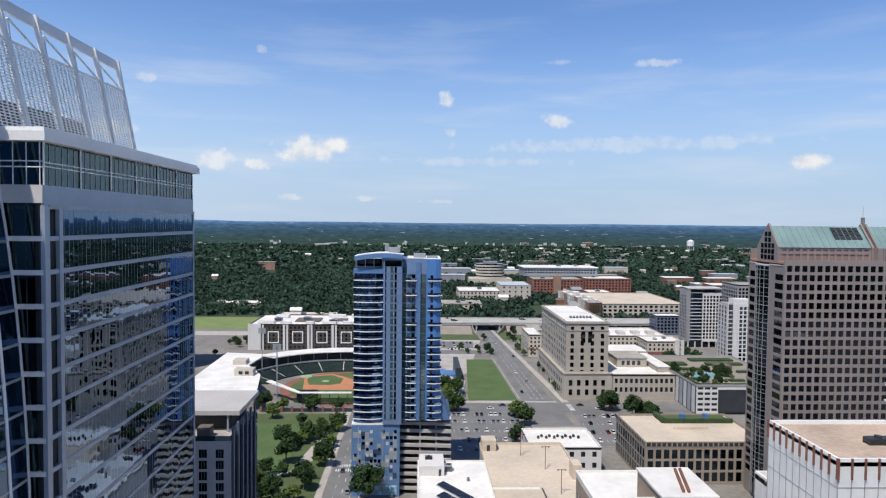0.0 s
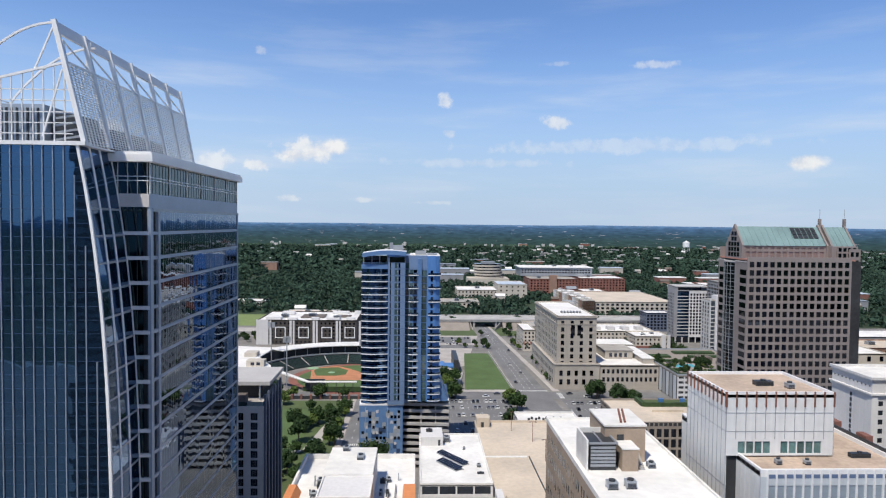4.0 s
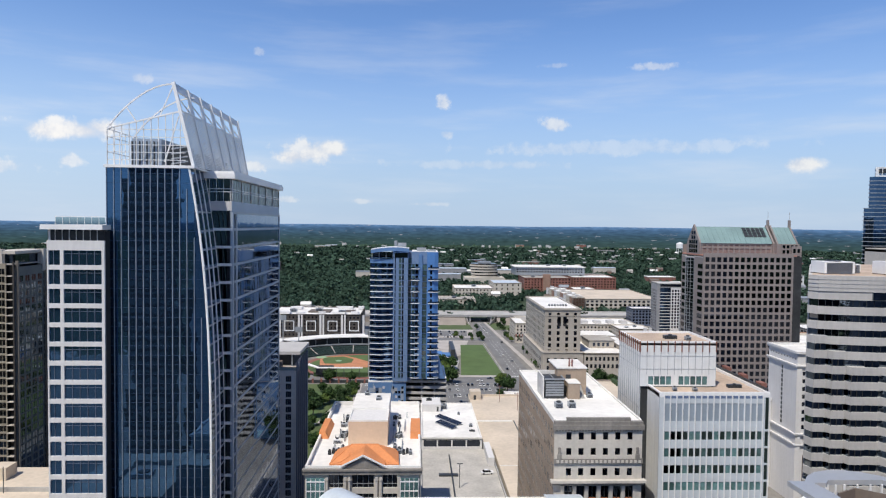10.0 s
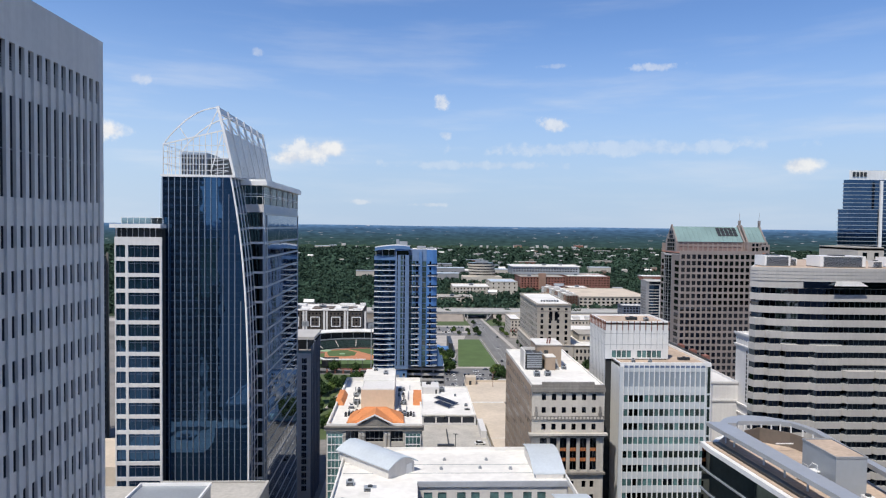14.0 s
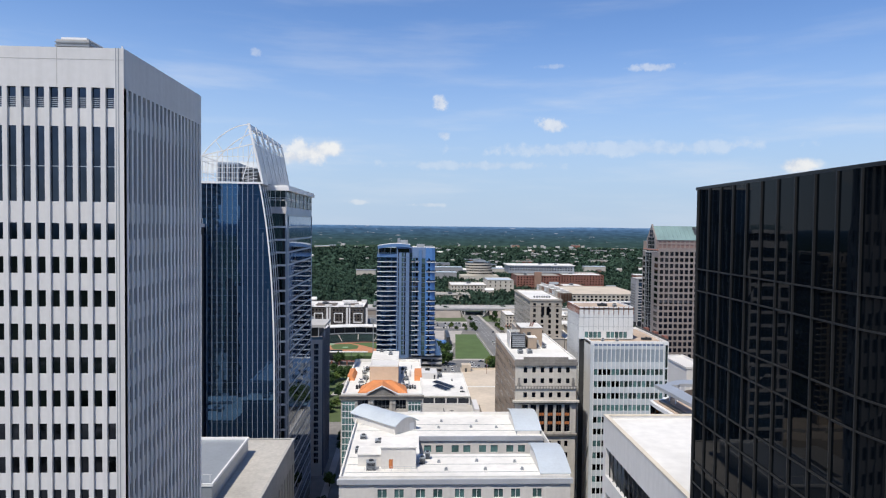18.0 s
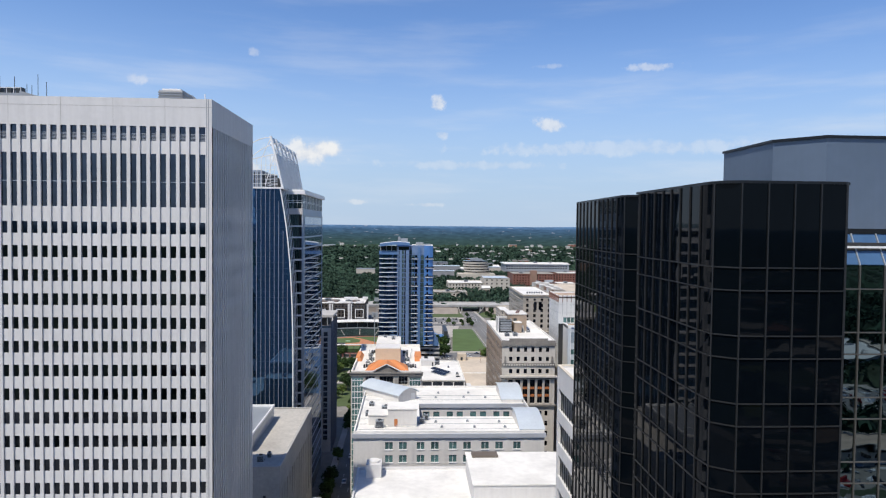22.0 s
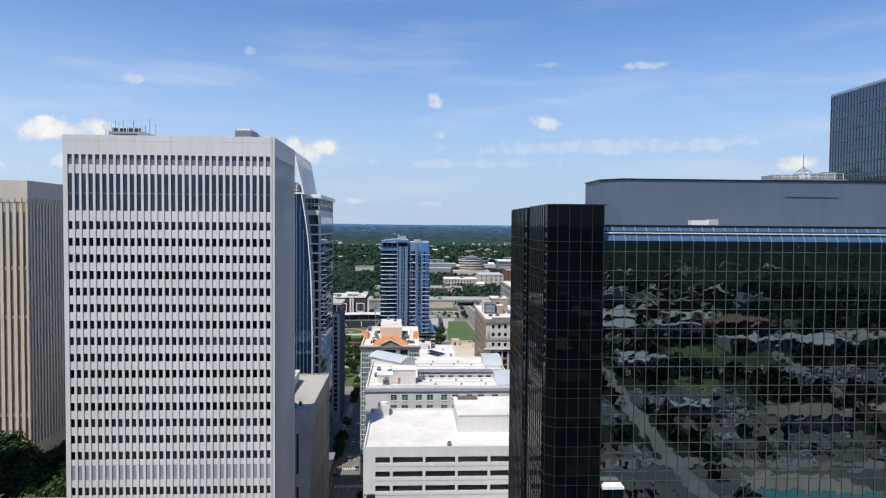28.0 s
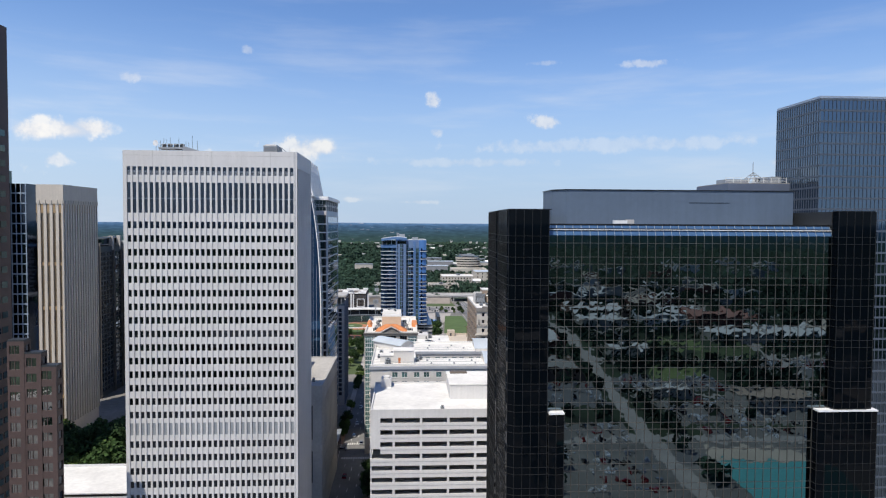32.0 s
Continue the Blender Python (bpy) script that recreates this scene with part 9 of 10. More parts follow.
    office("slim_balcony_tower", "slim white apartment tower with stacked balconies", 270, 298, 560, 590, 62, GREY_CLADDING, GREY_ROOF, pitch=3.0, win=2.0, step=3.1, high=2.1, limit=0, first=3)
    office("corner_apartments", "dark low apartment block with a white roof", 241, 268, 672, 692, 20, SLATE_PANEL, WHITE_ROOF, pitch=3.6, win=2.3, step=3.3, high=2.1, limit=0, faces="sw")
    b = office("red_white_apartments", "four-storey cream and brick apartment block with white roof", 148, 212, 566, 610, 17.5, CREAM_WALL, WHITE_ROOF, pitch=3.4, win=1.5, step=3.6, high=1.8, limit=4, faces="s")
    part("brick_base", [box(178, 565.7, 0, 204, 566, 8.5)], RED_BRICK, b)
    [part("roof_house", [box(160 + 13 * i, 574, 16.6, 166 + 13 * i, 584, 19.4)], LIGHT_PANEL, b) for i in range(4)]
    b2 = office("brick_corner_apartments", "brick and cream apartment block on a street corner", 186, 216, 538, 565, 17.5, CREAM_WALL, WHITE_ROOF, pitch=3.4, win=1.5, step=3.6, high=1.8, limit=18, faces="sw")
    part("brick_base", [box(186.4, 537.6, 0, 207, 538, 9.0)], RED_BRICK, b2)
    part("corner_bay", [box(208.5, 537.2, 0, 212, 538, 18.6), box(213.5, 537.2, 0, 216.2, 538, 18.6)], WHITE_CONCRETE, b2)
    rooftop_unit(196, 550, 16.6, 4, 3, 1.6, mat=WHITE_METAL)
    rooftop_unit(206, 556, 16.6, 3, 3, 1.4, mat=LOUVRE_GREY)
    c = office("cream_apartments", "narrow cream apartment block with red panels", 93, 104, 560, 600, 19, CREAM_WALL, WHITE_ROOF, pitch=3, win=1.4, step=3.3, high=1.8, limit=4)
    part("red_panel", [box(93 + 3.2 * i, 559.8, 6, 94.4 + 3.2 * i, 560, 8.5) for i in range(3)], RED_BRICK, c)
    d = office("dark_trim_apartments", "long dark and white apartment block behind the ballpark", -146, -56, 588, 650, 22.6, DARK_CLADDING_AND_SHADE, WHITE_ROOF, pitch=3.6, win=1.7, step=3.4, high=1.9, limit=4, faces="s")
    for i in range(4):
        x = -130 + 21 * i
        part("white_surround", [q for q in (box(x, 587.6, 6, x + 9.5, 588, 6.8), box(x, 587.6, 15.5, x + 9.5, 588, 16.3), box(x, 587.6, 6.8, x + .8, 588, 15.5), box(x + 8.7, 587.6, 6.8, x + 9.5, 588, 15.5))], WHITE_METAL, d)
        part("white_stair", [box(x + 13, 587.5, 0, x + 15, 588, 22)], WHITE_CONCRETE, d)
        part("white_stair", [box(x - 5, 587.5, 0, x - 3.4, 588, 22)], WHITE_CONCRETE, d)
    part("white_end", [box(-147, 587.4, 0, -136, 588, 22.8)], WHITE_CONCRETE, d)
    for rx, ry, rw, rd, rh in ((-140, 594, 14, 8, 1.6), (-120, 592, 9, 5, 1.2), (-98, 592, 7, 5, 1.6), (-84, 594, 12, 7, 1.1), (-66, 592, 8, 6, 1.7), (-132, 630, 12, 8, 1.8), (-84, 636, 16, 7, 1.5), (-62, 634, 6, 6, 2.2)):
        part("roof_house", [box(rx, ry, 22.0, rx + rw, ry + rd, 22.6 + rh)], WHITE_CONCRETE, d)
    part("courtyard", [box(-110, 606, 22.0, -88, 628, 22.7), box(-78, 610, 22.0, -64, 624, 22.7)], BROWN_CLADDING, d)
    # far institutional buildings
    office("flat_parking_block", "broad low parking building with tan roof decks", 214, 312, 776, 900, 19.5, CREAM_WALL, BEIGE_DECK, pitch=6, win=3.4, step=4.5, high=2.6, limit=0)
    row_apartments()
    office("cream_school_building", "long cream masonry building with flat roof", 58, 118, 960, 1020, 15, CREAM_WALL, WHITE_ROOF, pitch=5, win=2, step=5, high=2.5, limit=6)
    office("cream_school_hall", "pale hall with a rounded end and flat roof", 120, 164, 975, 1040, 22, CREAM_WALL, PALE_METAL, pitch=8, win=2, step=6, high=2.5, limit=4)
    r = thing("round_tiered_building", (130, 1200, 0), "round tiered office building with dark window bands", "office building")
    for k in range(5):
        circ = [(130 + 26 * math.cos(u) - k, 1200 + 20 * math.sin(u)) for u in (j * math.tau / 24 for j in range(24))]
        part("tier", prism("tier", circ, 14 + 5.2 * k, 17.2 + 5.2 * k), CREAM_WALL, r)
        part("tier_window", prism("tier_window", [(130 + (x - 130) * .97, 1200 + (y - 1200) * .97) for x, y in circ], 17.2 + 5.2 * k, 19.2 + 5.2 * k), DARK_GLASS, r)
    part("podium", [box(90, 1180, 0, 165, 1225, 14)], CREAM_WALL, r)
    part("roof_plant", [box(116, 1190, 40.2, 140, 1206, 44)], LOUVRE_GREY, r)
    h = office("brick_hospital", "large red brick hospital with grey upper floors", 182, 262, 1060, 1130, 24, RED_BRICK, GREY_ROOF, pitch=5, win=2.6, step=4.4, high=2.2, limit=4)
    part("upper_floors", [box(176, 1120, 24, 300, 1180, 38)], LOUVRE_GREY, h)
    part("upper_window", [box(178 + 5 * i, 1119.8, 29 + 4 * k, 181 + 5 * i, 1120, 31 + 4 * k) for i in range(24) for k in range(2)], DARK_GLASS, h)
    part("upper_roof", [box(174, 1118, 38, 302, 1182, 39)], WHITE_ROOF, h)
    part("stair_tower", [box(214, 1056, 0, 226, 1064, 30)], BRICK_MIX, h)
    office("brick_hospital_wing", "red brick hospital wing with glazed link", 270, 345, 1080, 1140, 24, RED_BRICK, WHITE_ROOF, pitch=5, win=2.6, step=4.4, high=2.2, limit=4)
    office("white_office_far", "white office building with dark window band", 640, 720, 1150, 1200, 26, WHITE_CONCRETE, WHITE_ROOF, pitch=8, win=4, step=8, high=4, limit=6)
    office("brick_apartments_far", "brick apartment block with white top floor", 330, 380, 660, 700, 18, RED_BRICK, WHITE_ROOF, pitch=4, win=2, step=3.4, high=1.8, limit=4)
    office("cream_mall", "cream stone civic building with arched windows", 290, 360, 470, 520, 16, CREAM_WALL, WHITE_ROOF, pitch=9, win=3, step=7, high=4, limit=6)
    office("glass_low_office", "low dark glass office with pale roof", 380, 450, 560, 600, 14, GREY_CLADDING, WHITE_ROOF, pitch=5, win=4, step=4.5, high=3, limit=6)
    office("dark_office_left", "dark office slab beyond the grey hotel", -215, -178, 500, 540, 56, SLATE_PANEL, GREY_ROOF, pitch=4, win=3, step=3.8, high=2.4, limit=4)
    wt = thing("water_tower", (1000, 2450, 0), "white water tower on slender legs", "water tower")
    part("tank", prism("tank", [(1000 + 13 * math.cos(u), 2450 + 13 * math.sin(u)) for u in (j * math.tau / 16 for j in range(16))], 34, 52), WHITE_METAL, wt)
    part("tank_roof", poly("tank_roof", [(1000 + 13 * math.cos(j * math.tau / 16), 2450 + 13 * math.sin(j * math.tau / 16), 52) for j in range(16)] + [(1000, 2450, 58)], [(j, (j + 1) % 16, 16) for j in range(16)]), WHITE_METAL, wt)
    for sx, sy in ((-9, -9), (9, -9), (9, 9), (-9, 9)):
        part("leg", [beam((1000 + sx, 2450 + sy, 0), (1000 + sx * .9, 2450 + sy * .9, 34), 1.6)], WHITE_METAL, wt)
    more = random.Random(12)
    for a, b, c, d, z, wall in ((104, 140, 614, 650, 14, CREAM_WALL), 
                               (350, 420, 500, 540, 15, BRICK_MIX), (470, 540, 1060, 1110, 16, RED_BRICK), (30, 80, 840, 880, 11, CREAM_WALL),
                               (-60, -10, 860, 900, 9, WHITE_CONCRETE), (230, 262, 900, 940, 20, BRICK_MIX), (-260, -200, 860, 890, 8, CREAM_WALL), (-150, -90, 730, 760, 10, WHITE_CONCRETE)):
        office("midtown_block", "low flat-roofed block of the far town edge", a, b, c, d, z, wall, more.choice((WHITE_ROOF, WHITE_ROOF, BEIGE_DECK, GREY_ROOF)), pitch=5, win=2.4, step=4.2, high=2.2, limit=0, faces="s", group="midtown blocks")
        rooftop_unit((a + b) / 2 + more.uniform(-8, 8), (c + d) / 2, z - .7, 6, 5, 2.6, mat=LOUVRE_GREY)
    for x, y, z in ((200, 1080, 24), (230, 1095, 24), (290, 1110, 24), (230, 840, 15.5), (265, 870, 15.5), (210, 860, 15.5), (90, 990, 15), (-100, 615, 22.6), (-75, 600, 22.6), (-125, 610, 22.6), (240, 1150, 39), (270, 1150, 39)):
        rooftop_unit(x, y, z, 7, 5, 2.6, mat=more.choice((LOUVRE_GREY, WHITE_METAL)))
    # vent-roofed low shop by the car park
    s = office("low_vent_roof_shop", "low white-roofed shop with roof fans", 51, 83, 297, 325, 12, WHITE_CONCRETE, WHITE_ROOF, pitch=5, win=2, step=5, high=2.4, limit=4)
    for i in range(11):
        rooftop_unit(57 + 1.9 * i, 312 + 2 * (i % 2), 11.1, 1.1, 1.1, 1.0, mat=DARK_METAL)
    office("dark_roof_shop", "low dark-roofed shop with blue entrance canopy", 60, 88, 338, 350, 6, GREY_CLADDING, GREY_ROOF, pitch=5, win=2, step=5, high=2.4, limit=4, faces="s")


blue_apartments()
granite_tower()
court_building()
right_side()
left_side()
city_edge()

# ---- trees ----
def leafy(name, rng, height, spread, leaves, mat_leaf, mat_bark):
    """A tree: tapered trunk with limbs and a crown of many leaf clumps with gaps."""
    t = thing(name, (0, 0, 0), "full green broadleaf tree on pale ground", "tree", "city trees")
    shapes = []
    def limb(a, b, r0, r1):
        a, b = Vector(a), Vector(b)
        d = (b - a).normalized()
        s = d.orthogonal().normalized()
        u = d.cross(s)
        shapes.append(np.array([tuple(p + (s * i + u * j) * r) for p, r in ((a, r0), (b, r1)) for i, j in ((-1, -1), (1, -1), (1, 1), (-1, 1))]))
    limb((0, 0, 0), (.1, .05, height * .38), .28, .2)
    tips = []
    for i in range(8):
        u = i * math.tau / 8 + rng.uniform(-.3, .3)
        tip = (math.cos(u) * spread * .55, math.sin(u) * spread * .55, height * rng.uniform(.5, .8))
        limb((.1, .05, height * rng.uniform(.28, .38)), tip, .12, .03)
        tips.append(tip)
    limb((.1, .05, height * .38), (0, 0, height * .85), .18, .03)
    tips.append((0, 0, height * .85))
    part("trunk", shapes, mat_bark, t)
    v, f = [], []
    clumps = [(Vector(p) + Vector((rng.gauss(0, .7), rng.gauss(0, .7), rng.gauss(0, .6))), rng.uniform(.9, 1.7)) for p in tips for _ in range(4)]
    for i in range(leaves):
        c, r = clumps[i % len(clumps)]
        d = Vector((rng.gauss(0, 1), rng.gauss(0, 1), rng.gauss(0, 1))).normalized()
        p = c + d * r * rng.uniform(.65, 1.05) * spread / 4.0
        nrm = (d + Vector((rng.gauss(0, .5), rng.gauss(0, .5), rng.gauss(0, .5) + .4))).normalized()
        a = nrm.orthogonal().normalized() * rng.uniform(.3, .6)
        b = nrm.cross(a).normalized() * rng.uniform(.3, .6)
        k = len(v)
        v += [tuple(p - a), tuple(p - b), tuple(p + a), tuple(p + b)]
        f.append((k, k + 1, k + 2, k + 3))
    part("crown", poly("crown", v, f), mat_leaf, t)
    return t


tree_rng = random.Random(21)
MODELS = [leafy("tree", tree_rng, h, s, 1500, m, BARK) for h, s, m in ((9.0, 4.2, LEAF_A), (11.5, 5.2, LEAF_B), (7.0, 3.2, LEAF_C))]
SPOTS = [(-60.7, 334), (-64, 327), (-58, 338), (-55.3, 343), (-46, 336), (-81.7, 382), (-51.4, 362), (-60.4, 311), (-44.5, 307), (-63, 369), (-47, 279), (-49, 268), (-58.6, 294), (-66, 294), (-66.6, 282), (-48.5, 291), (-58, 268), (-60, 259), (-53, 259), (-70, 273), (-61, 276), (-72, 286), (-62, 331), (-59, 345), (-71, 262), (-64, 266), (-68, 352)]
for x0, y0, x1, y1, k in ((-112, 244, -74, 290, 14), (-43.5, 296, -41.5, 384, 4), (-20.5, 240, -19, 395, 10), (112, 394, 122, 404, 4), (56, 360, 60, 392, 3),
                         (96, 520, 98, 690, 8), (16, 424, 26, 440, 4), (-170, 560, -150, 640, 10), (5, 560, 55, 650, 8), (190, 556, 225, 575, 8), (160, 505, 225, 520, 8), (-38.6, 86, -37.8, 130, 7), (-39, 140, -38, 235, 12), (-22.6, 14, -21.8, 60, 8),
                         (167, 392, 186, 398, 7), (166, 400, 168, 440, 5), (190, 408, 200, 424, 9), (167, 392, 200, 440, 10), (82, 120, 92, 150, 5), (-190, 58, -165, 86, 14), (-160, 40, -128, 56, 10), (-166, 56, -134, 84, 14), (-30, -210, -22, -120, 4), (80, 20, 92, 40, 4), (-60, 545, 20, 580, 14), (-128, 210, -100, 232, 8), (-95, 396, -40, 399, 5), (93.5, 420, 94.5, 520, 8), (124, 336, 136, 386, 5), (88, 540, 92, 690, 7), (-20, 400, 14, 404, 4), (60, 560, 64, 640, 4), (128, 548, 150, 600, 8), (214, 500, 226, 600, 9), (-22.6, -60, -21.8, -10, 3), (250, 420, 268, 500, 7), (200, 575, 232, 598, 9), (128, 504, 150, 512, 5), (14, 392, 26, 398, 3), (48, 330, 51, 345, 2), (140, 470, 160, 512, 4)):
    SPOTS += [(tree_rng.uniform(x0, x1), tree_rng.uniform(y0, y1)) for _ in range(k)]
for i, (x, y) in enumerate(SPOTS):
    z = 17.0 if 165.5 < x < 201 and 391.5 < y < 441 else 0.1
    m = pose(x, y, z, 0, 0, tree_rng.uniform(0, 360)) @ Matrix.Scale(tree_rng.uniform(.8, 1.35) * (.8 if -70 < x < -38 and y > 235 else 1.45 if x < -125 and 36 < y < 100 else 1) * (.42 if z > 1 else .55 if x < 90 and y > 545 else .6 if 86 < x < 99 and y > 415 else .62 if -42 < x < -18 and y < 240 else 1), 4)
    if i < len(MODELS):
        MODELS[i].matrix_basis = m
    else:
        c = copy_thing(MODELS[i % 3], m)
        c.scale = m.to_scale()


# ---- woods to the horizon: one object ----
def lumps(name, spots, mat, label, faces20=True):
    """Many tree crowns in one mesh: rough lumps with an uneven outline."""
    g = (1 + 5 ** .5) / 2
    if faces20:
        base = np.array([(-1, g, 0), (1, g, 0), (-1, -g, 0), (1, -g, 0), (0, -1, g), (0, 1, g), (0, -1, -g), (0, 1, -g), (g, 0, -1), (g, 0, 1), (-g, 0, -1), (-g, 0, 1)]) / 1.9
        fs = np.array([(0, 11, 5), (0, 5, 1), (0, 1, 7), (0, 7, 10), (0, 10, 11), (1, 5, 9), (5, 11, 4), (11, 10, 2), (10, 7, 6), (7, 1, 8), (3, 9, 4), (3, 4, 2), (3, 2, 6), (3, 6, 8), (3, 8, 9), (4, 9, 5), (2, 4, 11), (6, 2, 10), (8, 6, 7), (9, 8, 1)])
    else:
        base = np.array([(1, 0, 0), (.3, .95, 0), (-.8, .6, 0), (-.8, -.6, 0), (.3, -.95, 0), (0, 0, 1.0)])
        fs = np.array([(0, 1, 5), (1, 2, 5), (2, 3, 5), (3, 4, 5), (4, 0, 5)])
    rs = np.random.RandomState(4)
    n_, k = len(spots), len(base)
    sp = np.asarray(spots)
    a = rs.uniform(0, math.tau, n_)
    jit = rs.uniform(.68, 1.3, (n_, k, 3))
    b = base[None] * jit
    ca, sa = np.cos(a)[:, None], np.sin(a)[:, None]
    x, y = b[..., 0] * ca - b[..., 1] * sa, b[..., 0] * sa + b[..., 1] * ca
    v = np.stack([x * sp[:, 2:3] + sp[:, 0:1], y * sp[:, 2:3] + sp[:, 1:2], b[..., 2] * sp[:, 3:4] + sp[:, 3:4] * (.75 if faces20 else .2)], -1).reshape(-1, 3)
    f = (np.arange(n_)[:, None, None] * k + fs[None]).reshape(-1, 3)
    me = bpy.data.meshes.new(name)
    me.vertices.add(len(v))
    me.vertices.foreach_set("co", v.ravel())
    me.loops.add(f.size)
    me.loops.foreach_set("vertex_index", f.ravel())
    me.polygons.add(len(f))
    me.polygons.foreach_set("loop_start", np.arange(0, f.size, 3))
    me.polygons.foreach_set("loop_total", np.full(len(f), 3))
    me.update()
    return tagged(part(name, me, mat), label, "woods", kind="stuff")


def tufts(name, spots, mat, label, count, seed=6):
    """Many tree crowns in one mesh: each a loose shell of leaf clumps round a low dark body."""
    r_ = np.random.RandomState(seed)
    sp = np.asarray(spots)
    n_ = len(sp)
    d = r_.normal(0, 1, (n_, count, 3))
    d[..., 2] = np.abs(d[..., 2]) * 1.1 - .25
    d /= np.linalg.norm(d, axis=-1, keepdims=True)
    reach = r_.uniform(.72, 1.12, (n_, count, 1))
    size = np.stack([sp[:, 2], sp[:, 2], sp[:, 3]], -1)[:, None]
    c = d * reach * size
    c[..., 0] += sp[:, None, 0]
    c[..., 1] += sp[:, None, 1]
    c[..., 2] += sp[:, None, 3] * .85
    nrm = d + r_.normal(0, .35, d.shape)
    a = np.cross(nrm, r_.normal(0, 1, d.shape))
    a /= np.linalg.norm(a, axis=-1, keepdims=True) + 1e-6
    b = np.cross(nrm, a)
    b /= np.linalg.norm(b, axis=-1, keepdims=True) + 1e-6
    k = (sp[:, 2] * 1.5 / math.sqrt(count))[:, None, None] * r_.uniform(.8, 1.5, (n_, count, 1)) * 1.25
    v = np.stack([c + a * k, c - a * k * .6 + b * k * .85, c - a * k * .6 - b * k * .85], 2).reshape(-1, 3)
    f = np.arange(len(v)).reshape(-1, 3)
    cone = np.array([(.9, 0, .1), (.28, .86, .1), (-.73, .53, .1), (-.73, -.53, .1), (.28, -.86, .1), (0, 0, 1.5)])
    w = (cone[None] * np.stack([sp[:, 2], sp[:, 2], sp[:, 3]], -1)[:, None] * .86)
    w[..., 0] += sp[:, None, 0]
    w[..., 1] += sp[:, None, 1]
    g = np.array([(0, 1, 5), (1, 2, 5), (2, 3, 5), (3, 4, 5), (4, 0, 5)])
    f = np.concatenate([f, (np.arange(n_)[:, None, None] * 6 + g[None]).reshape(-1, 3) + len(v)])
    v = np.concatenate([v, w.reshape(-1, 3)])
    me = bpy.data.meshes.new(name)
    me.vertices.add(len(v))
    me.vertices.foreach_set("co", v.ravel())
    me.loops.add(f.size)
    me.loops.foreach_set("vertex_index", f.ravel())
    me.polygons.add(len(f))
    me.polygons.foreach_set("loop_start", np.arange(0, f.size, 3))
    me.polygons.foreach_set("loop_total", np.full(len(f), 3))
    me.update()
    return tagged(part(name, me, mat), label, "woods", kind="stuff")


rs = np.random.RandomState(9)
CLEAR = [(-330, 696, -112, 800), (-160, 560, 0, 712), (40, 690, 100, 800), (50, 940, 170, 1060), (85, 1160, 175, 1240), (165, 1020, 350, 1190), (140, 780, 330, 910), (200, 690, 240, 745), (560, 1900, 700, 1950), (430, 1600, 520, 1680), (300, 640, 400, 720), (630, 1140, 730, 1210), (-330, 1080, -300, 1700), (190, 2100, 330, 2140), (-90, 1500, 60, 1530), (1200, 2500, 1420, 2540)]


def wooded(x, y):
    ok = np.ones(len(x), bool)
    for a, b, c, d in CLEAR:
        ok &= ~((x > a) & (x < c) & (y > b) & (y < d))
    return ok


def scatter(n_, y0, y1, r0, r1, h0, h1):
    u = rs.uniform(0, 1, n_)
    y = np.sqrt(y0 * y0 + u * (y1 * y1 - y0 * y0))
    x = rs.uniform(-1, 1, n_) * (y * .86 + 260)
    k = wooded(x, y)
    x, y = x[k], y[k]
    r = rs.uniform(r0, r1, len(x))
    return np.stack([x, y, r, rs.uniform(h0, h1, len(x))], -1)


near = np.concatenate([scatter(15000, 706, 1500, 3.2, 6.5, 3.6, 6.8)])
tufts("woods_near", near, LEAF_WOOD, "dense summer woods beyond the city", 22)
tufts("woods_far", scatter(26000, 1450, 2900, 6, 12, 5, 9.5), LEAF_WOOD, "dense summer woods further off", 11)
lumps("woods_horizon", scatter(7000, 2850, 3380, 9, 18, 8, 12), LEAF_WOOD, "dense woods towards the horizon", False)
ang = rs.uniform(0, math.tau, 24000)
rad = np.sqrt(rs.uniform(600 ** 2, 3000 ** 2, 24000))
bx, by = rad * np.cos(ang), -150 + rad * np.sin(ang)
k = (by < 560) & ~((np.abs(bx) < 430) & (by > -1250))
lumps("woods_around", np.stack([bx[k], by[k], rs.uniform(7, 15, k.sum()), rs.uniform(6, 11, k.sum())], -1), LEAF_WOOD, "woods around and behind the city", False)
fl = np.random.RandomState(40)
roofs = []
for y in fl.uniform(1700, 3350, 150):
    x = fl.normal(.2, .3) * y
    w, d_, top = fl.uniform(5, 22), fl.uniform(5, 9), 9 + y / 300 + fl.uniform(0, 1.5)
    roofs.append(box(x - w / 2, y - d_ / 2, 0, x + w / 2, y + d_ / 2, top))
tagged(part("distant_roofs", roofs, LIGHT_PANEL), "pale roofs scattered through the far woods", "houses", kind="stuff")

